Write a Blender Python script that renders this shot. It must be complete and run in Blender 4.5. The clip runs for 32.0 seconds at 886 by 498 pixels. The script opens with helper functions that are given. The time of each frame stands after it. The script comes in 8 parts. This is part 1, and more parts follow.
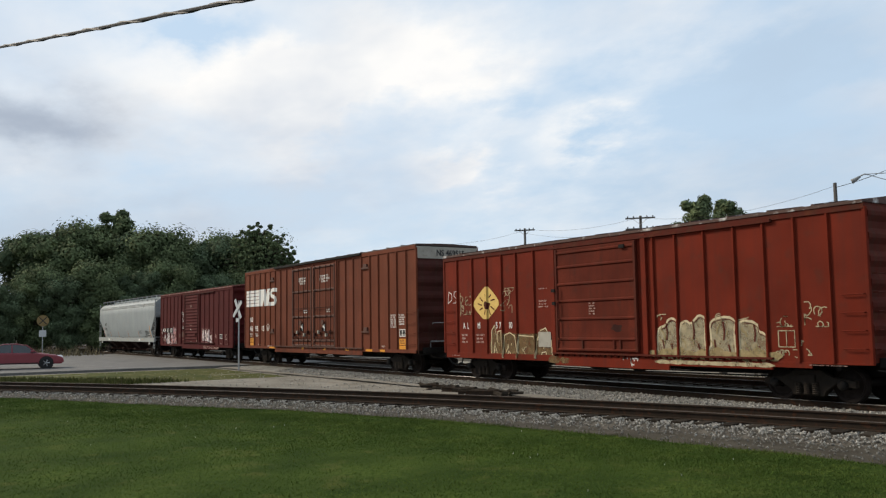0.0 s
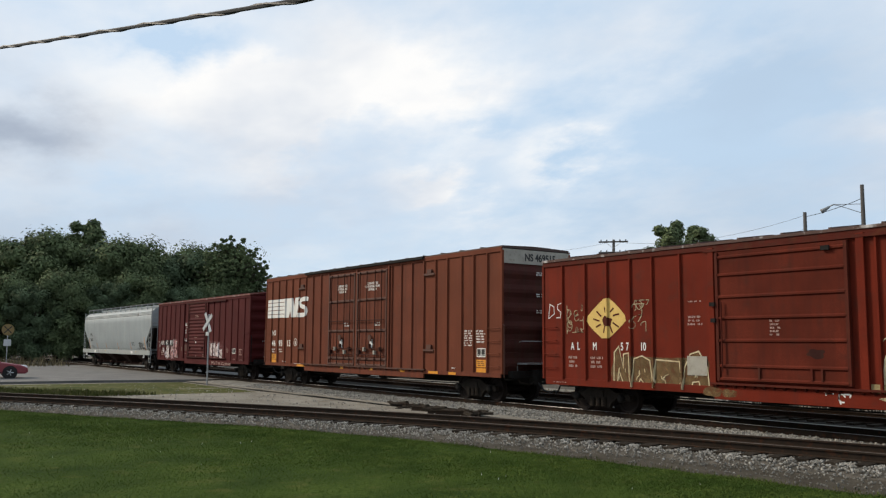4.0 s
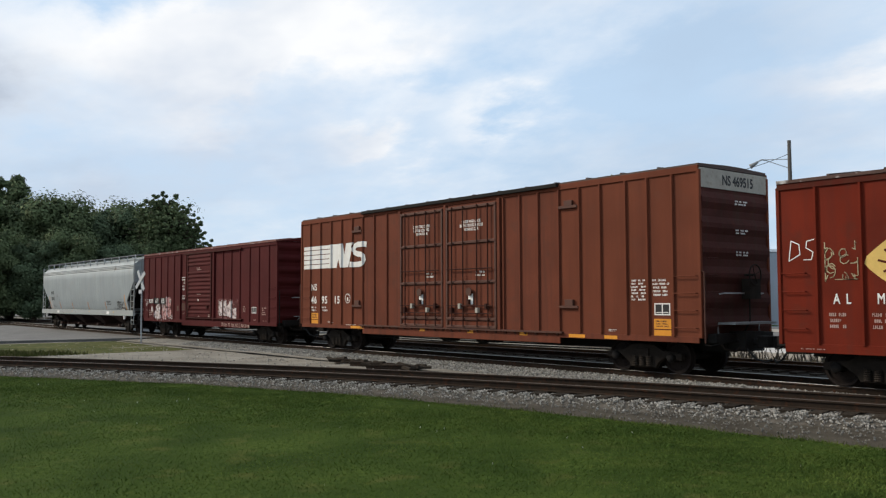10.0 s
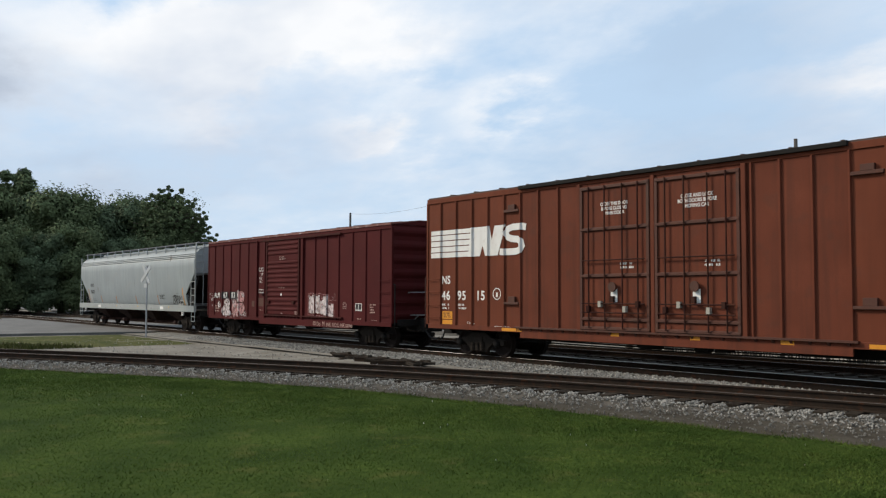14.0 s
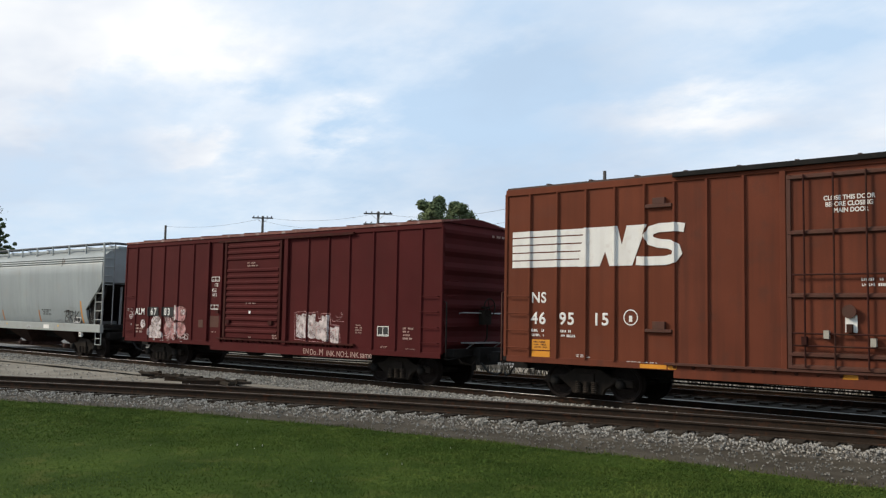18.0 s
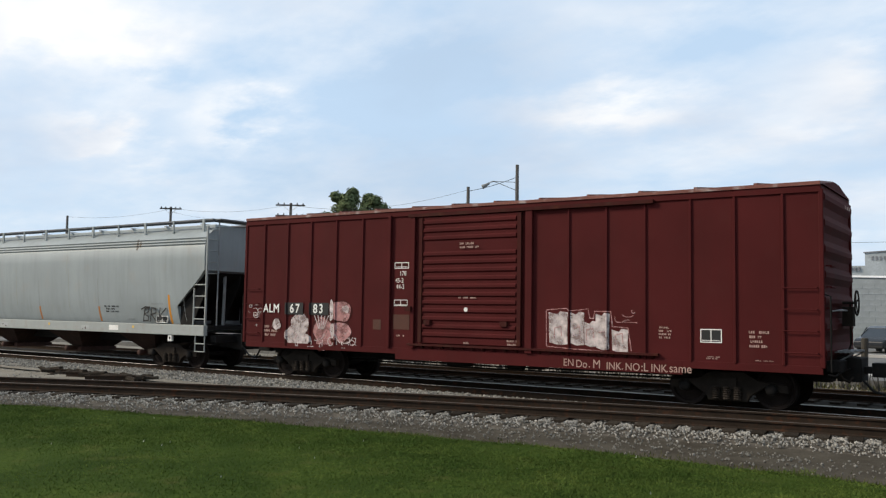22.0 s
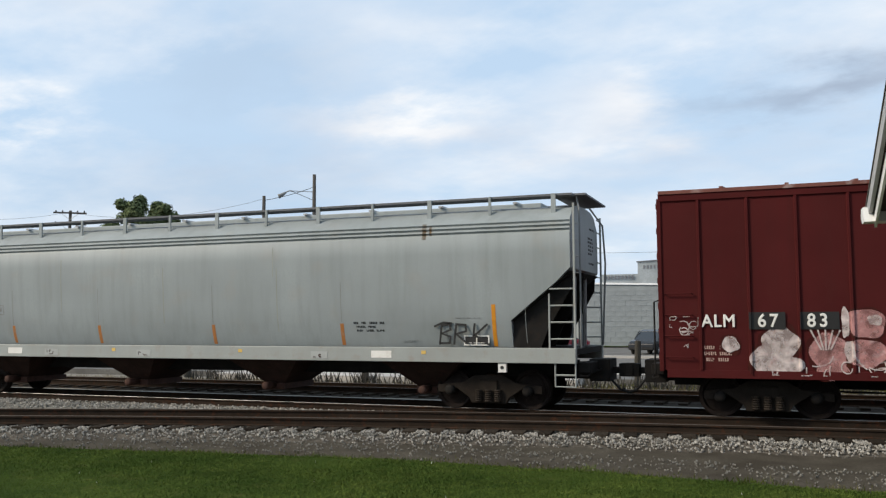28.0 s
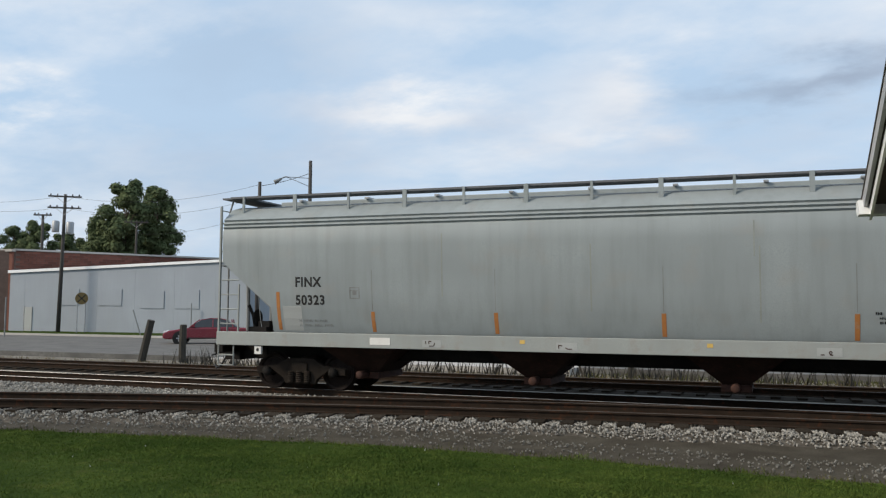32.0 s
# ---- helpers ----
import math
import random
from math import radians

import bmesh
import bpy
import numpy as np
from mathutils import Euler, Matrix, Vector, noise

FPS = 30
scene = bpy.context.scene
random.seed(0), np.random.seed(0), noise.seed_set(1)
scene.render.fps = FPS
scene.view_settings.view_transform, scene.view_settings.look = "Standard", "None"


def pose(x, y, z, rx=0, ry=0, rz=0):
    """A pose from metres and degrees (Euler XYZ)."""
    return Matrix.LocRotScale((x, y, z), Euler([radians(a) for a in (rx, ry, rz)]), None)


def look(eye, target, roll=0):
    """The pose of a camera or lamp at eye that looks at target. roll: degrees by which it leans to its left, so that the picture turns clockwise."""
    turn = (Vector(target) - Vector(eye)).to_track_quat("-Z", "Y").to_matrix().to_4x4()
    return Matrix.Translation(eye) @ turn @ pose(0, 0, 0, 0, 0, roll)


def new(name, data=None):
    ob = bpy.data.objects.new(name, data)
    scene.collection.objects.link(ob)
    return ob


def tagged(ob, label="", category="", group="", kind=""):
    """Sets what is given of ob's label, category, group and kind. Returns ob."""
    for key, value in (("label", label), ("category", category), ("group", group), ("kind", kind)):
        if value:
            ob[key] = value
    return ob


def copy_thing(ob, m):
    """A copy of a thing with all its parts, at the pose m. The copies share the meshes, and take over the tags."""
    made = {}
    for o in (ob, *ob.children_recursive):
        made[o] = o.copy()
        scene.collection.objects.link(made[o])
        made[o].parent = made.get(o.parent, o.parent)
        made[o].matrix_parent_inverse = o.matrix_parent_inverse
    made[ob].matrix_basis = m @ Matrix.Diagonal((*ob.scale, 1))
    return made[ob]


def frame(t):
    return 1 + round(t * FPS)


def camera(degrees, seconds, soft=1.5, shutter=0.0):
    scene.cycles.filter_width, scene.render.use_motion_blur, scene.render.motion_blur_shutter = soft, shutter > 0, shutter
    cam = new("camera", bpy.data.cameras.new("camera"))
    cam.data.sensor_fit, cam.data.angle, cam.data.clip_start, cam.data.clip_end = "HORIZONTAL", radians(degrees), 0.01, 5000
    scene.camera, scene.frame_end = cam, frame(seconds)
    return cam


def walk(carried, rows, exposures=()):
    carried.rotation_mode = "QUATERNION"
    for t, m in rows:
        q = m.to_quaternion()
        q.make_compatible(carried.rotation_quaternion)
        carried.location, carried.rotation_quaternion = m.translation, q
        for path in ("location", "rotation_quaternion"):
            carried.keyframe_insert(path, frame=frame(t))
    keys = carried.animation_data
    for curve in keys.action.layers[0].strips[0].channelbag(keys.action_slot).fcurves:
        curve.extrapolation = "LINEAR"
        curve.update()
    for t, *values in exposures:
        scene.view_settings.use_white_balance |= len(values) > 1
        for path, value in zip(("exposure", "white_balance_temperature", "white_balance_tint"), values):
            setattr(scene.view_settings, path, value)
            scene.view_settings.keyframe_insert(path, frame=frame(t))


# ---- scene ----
EYE = 1.9            # height of the lens over the rail tops
cam = camera(53.68, 32.0, soft=1.25)
walk(cam, [(t, pose(0, 0, EYE, 90 + pitch, roll, yaw)) for t, yaw, pitch, roll in (
    (0, 57.12, 5.03, 0.93), (0.5, 56.76, 4.37, 0.80), (1, 56.27, 4.58, 0.71), (1.5, 55.91, 4.85, 0.85),
    (2, 55.12, 5.25, -0.01), (2.5, 55.26, 5.47, -0.06), (3, 54.86, 5.71, -0.09), (3.5, 55.30, 6.21, -0.39),
    (5.5, 54.89, 6.23, -0.29), (6, 52.15, 2.80, 0.34), (6.5, 52.27, 3.11, 1.50), (7, 51.45, 2.59, 1.21),
    (7.5, 50.68, 3.21, 0.71), (8, 50.60, 3.25, 0.69), (8.5, 50.40, 3.61, 0.26), (9, 50.92, 3.33, -0.21),
    (9.5, 51.19, 2.73, -0.08), (10, 51.23, 3.34, 0.23), (10.5, 51.50, 3.61, 0.28), (11, 52.83, 3.24, 0.06),
    (11.5, 54.07, 2.66, 0.05), (12, 53.53, 2.79, -0.07), (12.5, 52.72, 3.33, -0.19), (13, 51.94, 3.29, -0.32),
    (13.5, 52.56, 3.27, -0.26), (14, 51.52, 3.09, -0.21), (14.5, 52.13, 2.84, 0.33), (15, 52.09, 2.73, 0.33),
    (15.5, 52.58, 2.32, 0.39), (17.5, 46.53, 3.92, 0.10), (18, 39.84, 4.47, -1.09), (18.5, 40.67, 4.05, -1.40),
    (19, 39.89, 4.28, -1.31), (19.5, 38.56, 3.81, -1.27), (20, 38.01, 3.83, -0.65), (20.5, 37.48, 4.63, -0.80),
    (21, 36.20, 4.84, -0.85), (21.5, 35.42, 4.23, -0.88), (22, 34.20, 4.07, -0.87), (22.5, 32.50, 4.13, -0.96),
    (23, 31.63, 4.37, -0.91), (23.5, 29.28, 4.20, -0.81), (24, 26.08, 4.02, -0.76), (24.5, 25.00, 4.28, -1.14),
    (25, 25.35, 4.05, -0.99), (25.5, 25.73, 4.16, -0.85), (27.5, 20.69, 4.66, 0.04), (28, 21.04, 4.81, 0.21),
    (28.5, 21.67, 4.91, 0.44), (29, 21.60, 4.78, 0.46), (29.5, 21.83, 4.07, 0.20), (30, 21.68, 4.12, -0.05),
    (30.5, 21.65, 4.27, 0.03), (31, 21.63, 4.19, -0.09), (31.5, 21.33, 4.32, -0.38), (32, 20.70, 4.02, -0.41),
)], exposures=[(t, stops, kelvin, 10) for t, stops, kelvin in (
    (0, 0.04, 6800), (3.5, 0.06, 6750), (5.5, -0.2, 6560), (6, -0.24, 6520), (6.5, -0.1, 6540), (7, 0.03, 6560), (9, 0.05, 6550), (14, 0.02, 6500),
    (19, 0.12, 6590), (22, 0.10, 6590), (25, 0.06, 6600), (27.5, 0.08, 6600), (28.2, 0.08, 6600), (29, -0.03, 6520), (32, -0.06, 6500))])

# ---- sky and light ----
CLOUD_A, CLOUD_B, CLOUD_C = (0.3, 0.9, 0.0), (2.0, 1.0, 0.0), (5.0, 3.0, 0.0)
SUN_DIR = Vector((-0.72, -0.52, 0.60)).normalized()
world = bpy.data.worlds.new("overcast_sky")
scene.world = world
world.use_nodes = True
wn, wl = world.node_tree.nodes, world.node_tree.links
wn.clear()


def wnode(kind, **kw):
    n = wn.new(kind)
    for k, v in kw.items():
        n.inputs[k].default_value = v
    return n


w_out = wn.new("ShaderNodeOutputWorld")
sky = wn.new("ShaderNodeTexSky")
sky.sky_type = "NISHITA"
sky.sun_disc = False
sky.sun_elevation = math.asin(SUN_DIR.z)
sky.sun_rotation = math.atan2(SUN_DIR.x, SUN_DIR.y)
sky.air_density, sky.dust_density, sky.ozone_density = 1.0, 2.0, 1.5
bg_sky = wnode("ShaderNodeBackground", Strength=0.13)
wl.new(sky.outputs[0], bg_sky.inputs[0])
tc = wn.new("ShaderNodeTexCoord")
sep = wn.new("ShaderNodeSeparateXYZ")
wl.new(tc.outputs["Generated"], sep.inputs[0])


def wmath(op, a, b=None, clamp=False):
    n = wn.new("ShaderNodeMath")
    n.operation, n.use_clamp = op, clamp
    for i, v in enumerate((a, b)):
        if v is None:
            continue
        if isinstance(v, (int, float)):
            n.inputs[i].default_value = v
        else:
            wl.new(v, n.inputs[i])
    return n.outputs[0]


zz = wmath("ADD", wmath("MAXIMUM", sep.outputs[2], 0.0), 0.22)
comb = wn.new("ShaderNodeCombineXYZ")
wl.new(wmath("DIVIDE", sep.outputs[0], zz), comb.inputs[0])
wl.new(wmath("DIVIDE", sep.outputs[1], zz), comb.inputs[1])


def wnoise(scale, detail, rough, offset):
    m = wn.new("ShaderNodeMapping")
    m.inputs["Location"].default_value = offset
    m.inputs["Rotation"].default_value = (0, 0, 0.45)
    m.inputs["Scale"].default_value = (1.0, 1.25, 1.0)
    wl.new(comb.outputs[0], m.inputs[0])
    n = wnode("ShaderNodeTexNoise", Scale=scale, Detail=detail, Roughness=rough)
    wl.new(m.outputs[0], n.inputs["Vector"])
    return n.outputs[0]


az = wmath("MULTIPLY", wmath("ARCTAN2", wmath("MULTIPLY", sep.outputs[0], -1.0), sep.outputs[1]), 57.2958)
el = wmath("MULTIPLY", wmath("ARCSINE", sep.outputs[2]), 57.2958)
big, fine = wnoise(0.62, 3.0, 0.5, CLOUD_A), wnoise(2.3, 7.0, 0.58, CLOUD_B)
az_w = wmath("ADD", az, wmath("MULTIPLY", wmath("SUBTRACT", fine, 0.5), 16.0))
el_w = wmath("ADD", el, wmath("MULTIPLY", wmath("SUBTRACT", wnoise(3.1, 6.0, 0.58, CLOUD_C), 0.5), 7.0))


def heap(a0, e0, wa, we, gain, slope=0.0):
    """A soft cloud heap about a bearing and a height, both in degrees."""
    p = wmath("DIVIDE", wmath("SUBTRACT", az_w, a0), wa)
    q = wmath("DIVIDE", wmath("SUBTRACT", wmath("SUBTRACT", el_w, e0), wmath("MULTIPLY", wmath("SUBTRACT", az_w, a0), slope)), we)
    r = wmath("ADD", wmath("MULTIPLY", p, p), wmath("MULTIPLY", q, q))
    return wmath("MULTIPLY", wmath("POWER", 2.718, wmath("MULTIPLY", r, -1.0)), gain)


cover = wmath("ADD", wmath("MULTIPLY", big, 0.45), wmath("MULTIPLY", fine, 0.55))
for spot in ((69, 15.6, 9, 2.2, 0.20), (60, 17.6, 7, 3.0, 0.24), (68, 12.6, 3, 2.6, 0.16), (56.2, 10.2, 3.6, 1.1, 0.26), (48.4, 12.3, 2.2, 1.8, 0.20), (25, 13.0, 7, 1.3, 0.26), (8, 14.2, 4, 2.2, 0.26),
             (13, 12.0, 6, 1.2, 0.12), (44, 19.0, 7, 1.4, 0.10), (77, 12.0, 6, 2.6, 0.12), (20, 19.0, 9, 1.6, 0.10), (71, 18.6, 5, 1.1, -0.20), (40, 12.5, 7, 2.2, -0.05), (34, 16.5, 6, 3.2, -0.06), (65.5, 15.0, 4, 0.9, 0.16), (52, 14.6, 3.5, 1.0, -0.12)):
    cover = wmath("ADD", cover, heap(*spot))
ramp = wn.new("ShaderNodeValToRGB")
ramp.color_ramp.elements[0].position, ramp.color_ramp.elements[1].position = 0.40, 0.72
wl.new(cover, ramp.inputs[0])
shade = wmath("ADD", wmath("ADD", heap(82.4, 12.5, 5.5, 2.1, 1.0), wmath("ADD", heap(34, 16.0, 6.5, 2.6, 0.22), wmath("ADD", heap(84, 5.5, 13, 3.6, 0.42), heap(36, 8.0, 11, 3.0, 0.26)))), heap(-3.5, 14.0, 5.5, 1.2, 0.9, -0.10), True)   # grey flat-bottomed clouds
tone = wn.new("ShaderNodeValToRGB")          # grey undersides to sunlit tops
tone.color_ramp.elements[0].position, tone.color_ramp.elements[0].color = 0.36, (0.62, 0.69, 0.80, 1)
tone.color_ramp.elements[1].position, tone.color_ramp.elements[1].color = 0.62, (1.0, 1.0, 1.0, 1)
wl.new(wnoise(1.15, 5.0, 0.55, CLOUD_C), tone.inputs[0])
bg_cloud = wnode("ShaderNodeBackground", Strength=1.0)
wl.new(tone.outputs[0], bg_cloud.inputs[0])
veil = wnode("ShaderNodeBackground", Color=(0.55, 0.725, 0.93, 1), Strength=1.0)   # thin high haze
mix0 = wnode("ShaderNodeMixShader", Fac=0.86)
wl.new(bg_sky.outputs[0], mix0.inputs[1])
wl.new(veil.outputs[0], mix0.inputs[2])
mix1 = wn.new("ShaderNodeMixShader")
wl.new(wmath("MULTIPLY", ramp.outputs[0], 0.9), mix1.inputs[0])
wl.new(mix0.outputs[0], mix1.inputs[1])
wl.new(bg_cloud.outputs[0], mix1.inputs[2])
grey = wnode("ShaderNodeBackground", Color=(0.38, 0.46, 0.60, 1), Strength=0.85)
mix2 = wn.new("ShaderNodeMixShader")
wl.new(wmath("MULTIPLY", shade, 0.8), mix2.inputs[0])
wl.new(mix1.outputs[0], mix2.inputs[1])
wl.new(grey.outputs[0], mix2.inputs[2])
wl.new(mix2.outputs[0], w_out.inputs[0])

sun = new("sun", bpy.data.lights.new("sun", "SUN"))
sun.data.energy, sun.data.angle, sun.data.color = 3.4, radians(13), (1.0, 0.88, 0.72)
sun.matrix_world = look(SUN_DIR * 50, (0, 0, 0))


# ---- materials ----
def material(name, color, rough=0.8, metal=0.0, var=0.25, scale=3.0, grain=40.0, bump=0.15, streak=0.0, streak_color=(0.05, 0.03, 0.02), rust=0.0, rust_color=(0.10, 0.035, 0.015), island=0.0, spec=0.3, stretch=(1, 1, 1), bump_scale=None, tint=None, peel=0.0, thin=0.52):
    """A worn surface: a base colour that varies at two scales, downward streaks, rust spots and fine relief."""
    m = bpy.data.materials.new(name)
    m.use_nodes = True
    nt = m.node_tree
    n, l = nt.nodes, nt.links
    b = n["Principled BSDF"]
    b.inputs["Roughness"].default_value, b.inputs["Metallic"].default_value = rough, metal
    b.inputs["Specular IOR Level"].default_value = spec
    co = n.new("ShaderNodeTexCoord")
    mp = n.new("ShaderNodeMapping")
    mp.inputs["Scale"].default_value = stretch
    l.new(co.outputs["Object"], mp.inputs[0])

    def noise_tex(s, d=4.0, src=None):
        t = n.new("ShaderNodeTexNoise")
        t.inputs["Scale"].default_value, t.inputs["Detail"].default_value = s, d
        l.new((src or mp).outputs[0], t.inputs["Vector"])
        return t.outputs[0]

    def ramp_of(src, lo, hi):
        r = n.new("ShaderNodeMapRange")
        r.inputs["From Min"].default_value, r.inputs["From Max"].default_value = lo, hi
        l.new(src, r.inputs["Value"])
        return r.outputs[0]

    def blend(fac, a, c, mode="MIX", amount=None):
        x = n.new("ShaderNodeMix")
        x.data_type, x.blend_type = "RGBA", mode
        if isinstance(fac, float):
            x.inputs[0].default_value = fac
        else:
            l.new(fac, x.inputs[0])
        for i, v in ((6, a), (7, c)):
            if isinstance(v, tuple):
                x.inputs[i].default_value = (*v, 1)
            else:
                l.new(v, x.inputs[i])
        return x.outputs[2]

    dark = tuple(c * (1 - var) for c in color)
    light = tint or tuple(min(1, c * (1 + var)) for c in color)
    col = blend(ramp_of(noise_tex(scale), 0.3, 0.7), dark, light)
    fine_n = noise_tex(grain, 3.0)
    col = blend(ramp_of(fine_n, 0.35, 0.75), col, tuple(c * (1 - 0.6 * var) for c in color))
    if island:
        geo = n.new("ShaderNodeNewGeometry")
        oi = n.new("ShaderNodeObjectInfo")
        add = n.new("ShaderNodeMath")
        add.operation = "ADD"
        l.new(geo.outputs["Random Per Island"], add.inputs[0])
        l.new(oi.outputs["Random"], add.inputs[1])
        fr = n.new("ShaderNodeMath")
        fr.operation = "FRACT"
        l.new(add.outputs[0], fr.inputs[0])
        hsv = n.new("ShaderNodeHueSaturation")
        val = n.new("ShaderNodeMapRange")
        val.inputs["To Min"].default_value, val.inputs["To Max"].default_value = 1 - island, 1 + island
        l.new(fr.outputs[0], val.inputs["Value"])
        l.new(val.outputs[0], hsv.inputs["Value"])
        l.new(col, hsv.inputs["Color"])
        col = hsv.outputs[0]
    if streak:
        ms = n.new("ShaderNodeMapping")
        ms.inputs["Scale"].default_value = (5.0, 5.0, 0.35)
        l.new(co.outputs["Object"], ms.inputs[0])
        sf = n.new("ShaderNodeMath")
        sf.operation = "MULTIPLY"
        sf.inputs[1].default_value = streak
        l.new(ramp_of(noise_tex(1.0, 5.0, ms), 0.45, 0.75), sf.inputs[0])
        col = blend(sf.outputs[0], col, streak_color)
    if rust:
        rf = n.new("ShaderNodeMath")
        rf.operation = "MULTIPLY"
        rf.inputs[1].default_value = rust
        l.new(ramp_of(noise_tex(scale * 2.7, 8.0), 0.56, 0.70), rf.inputs[0])
        col = blend(rf.outputs[0], col, rust_color)
    l.new(col, b.inputs["Base Color"])
    if peel:                             # thin spray that lets the paint below show through
        pa = n.new("ShaderNodeMapRange")
        pa.inputs["From Min"].default_value, pa.inputs["From Max"].default_value = 0.36, thin
        pa.inputs["To Min"].default_value = 1.0 - peel
        l.new(noise_tex(5.5, 7.0), pa.inputs["Value"])
        l.new(pa.outputs[0], b.inputs["Alpha"])
    rr = n.new("ShaderNodeMapRange")
    rr.inputs["To Min"].default_value, rr.inputs["To Max"].default_value = max(0.05, rough - 0.12), min(1, rough + 0.12)
    l.new(fine_n, rr.inputs["Value"])
    l.new(rr.outputs[0], b.inputs["Roughness"])
    if bump:
        bp = n.new("ShaderNodeBump")
        bp.inputs["Strength"].default_value, bp.inputs["Distance"].default_value = bump, 0.02
        l.new(noise_tex(bump_scale or grain, 5.0), bp.inputs["Height"])
        l.new(bp.outputs[0], b.inputs["Normal"])
    return m


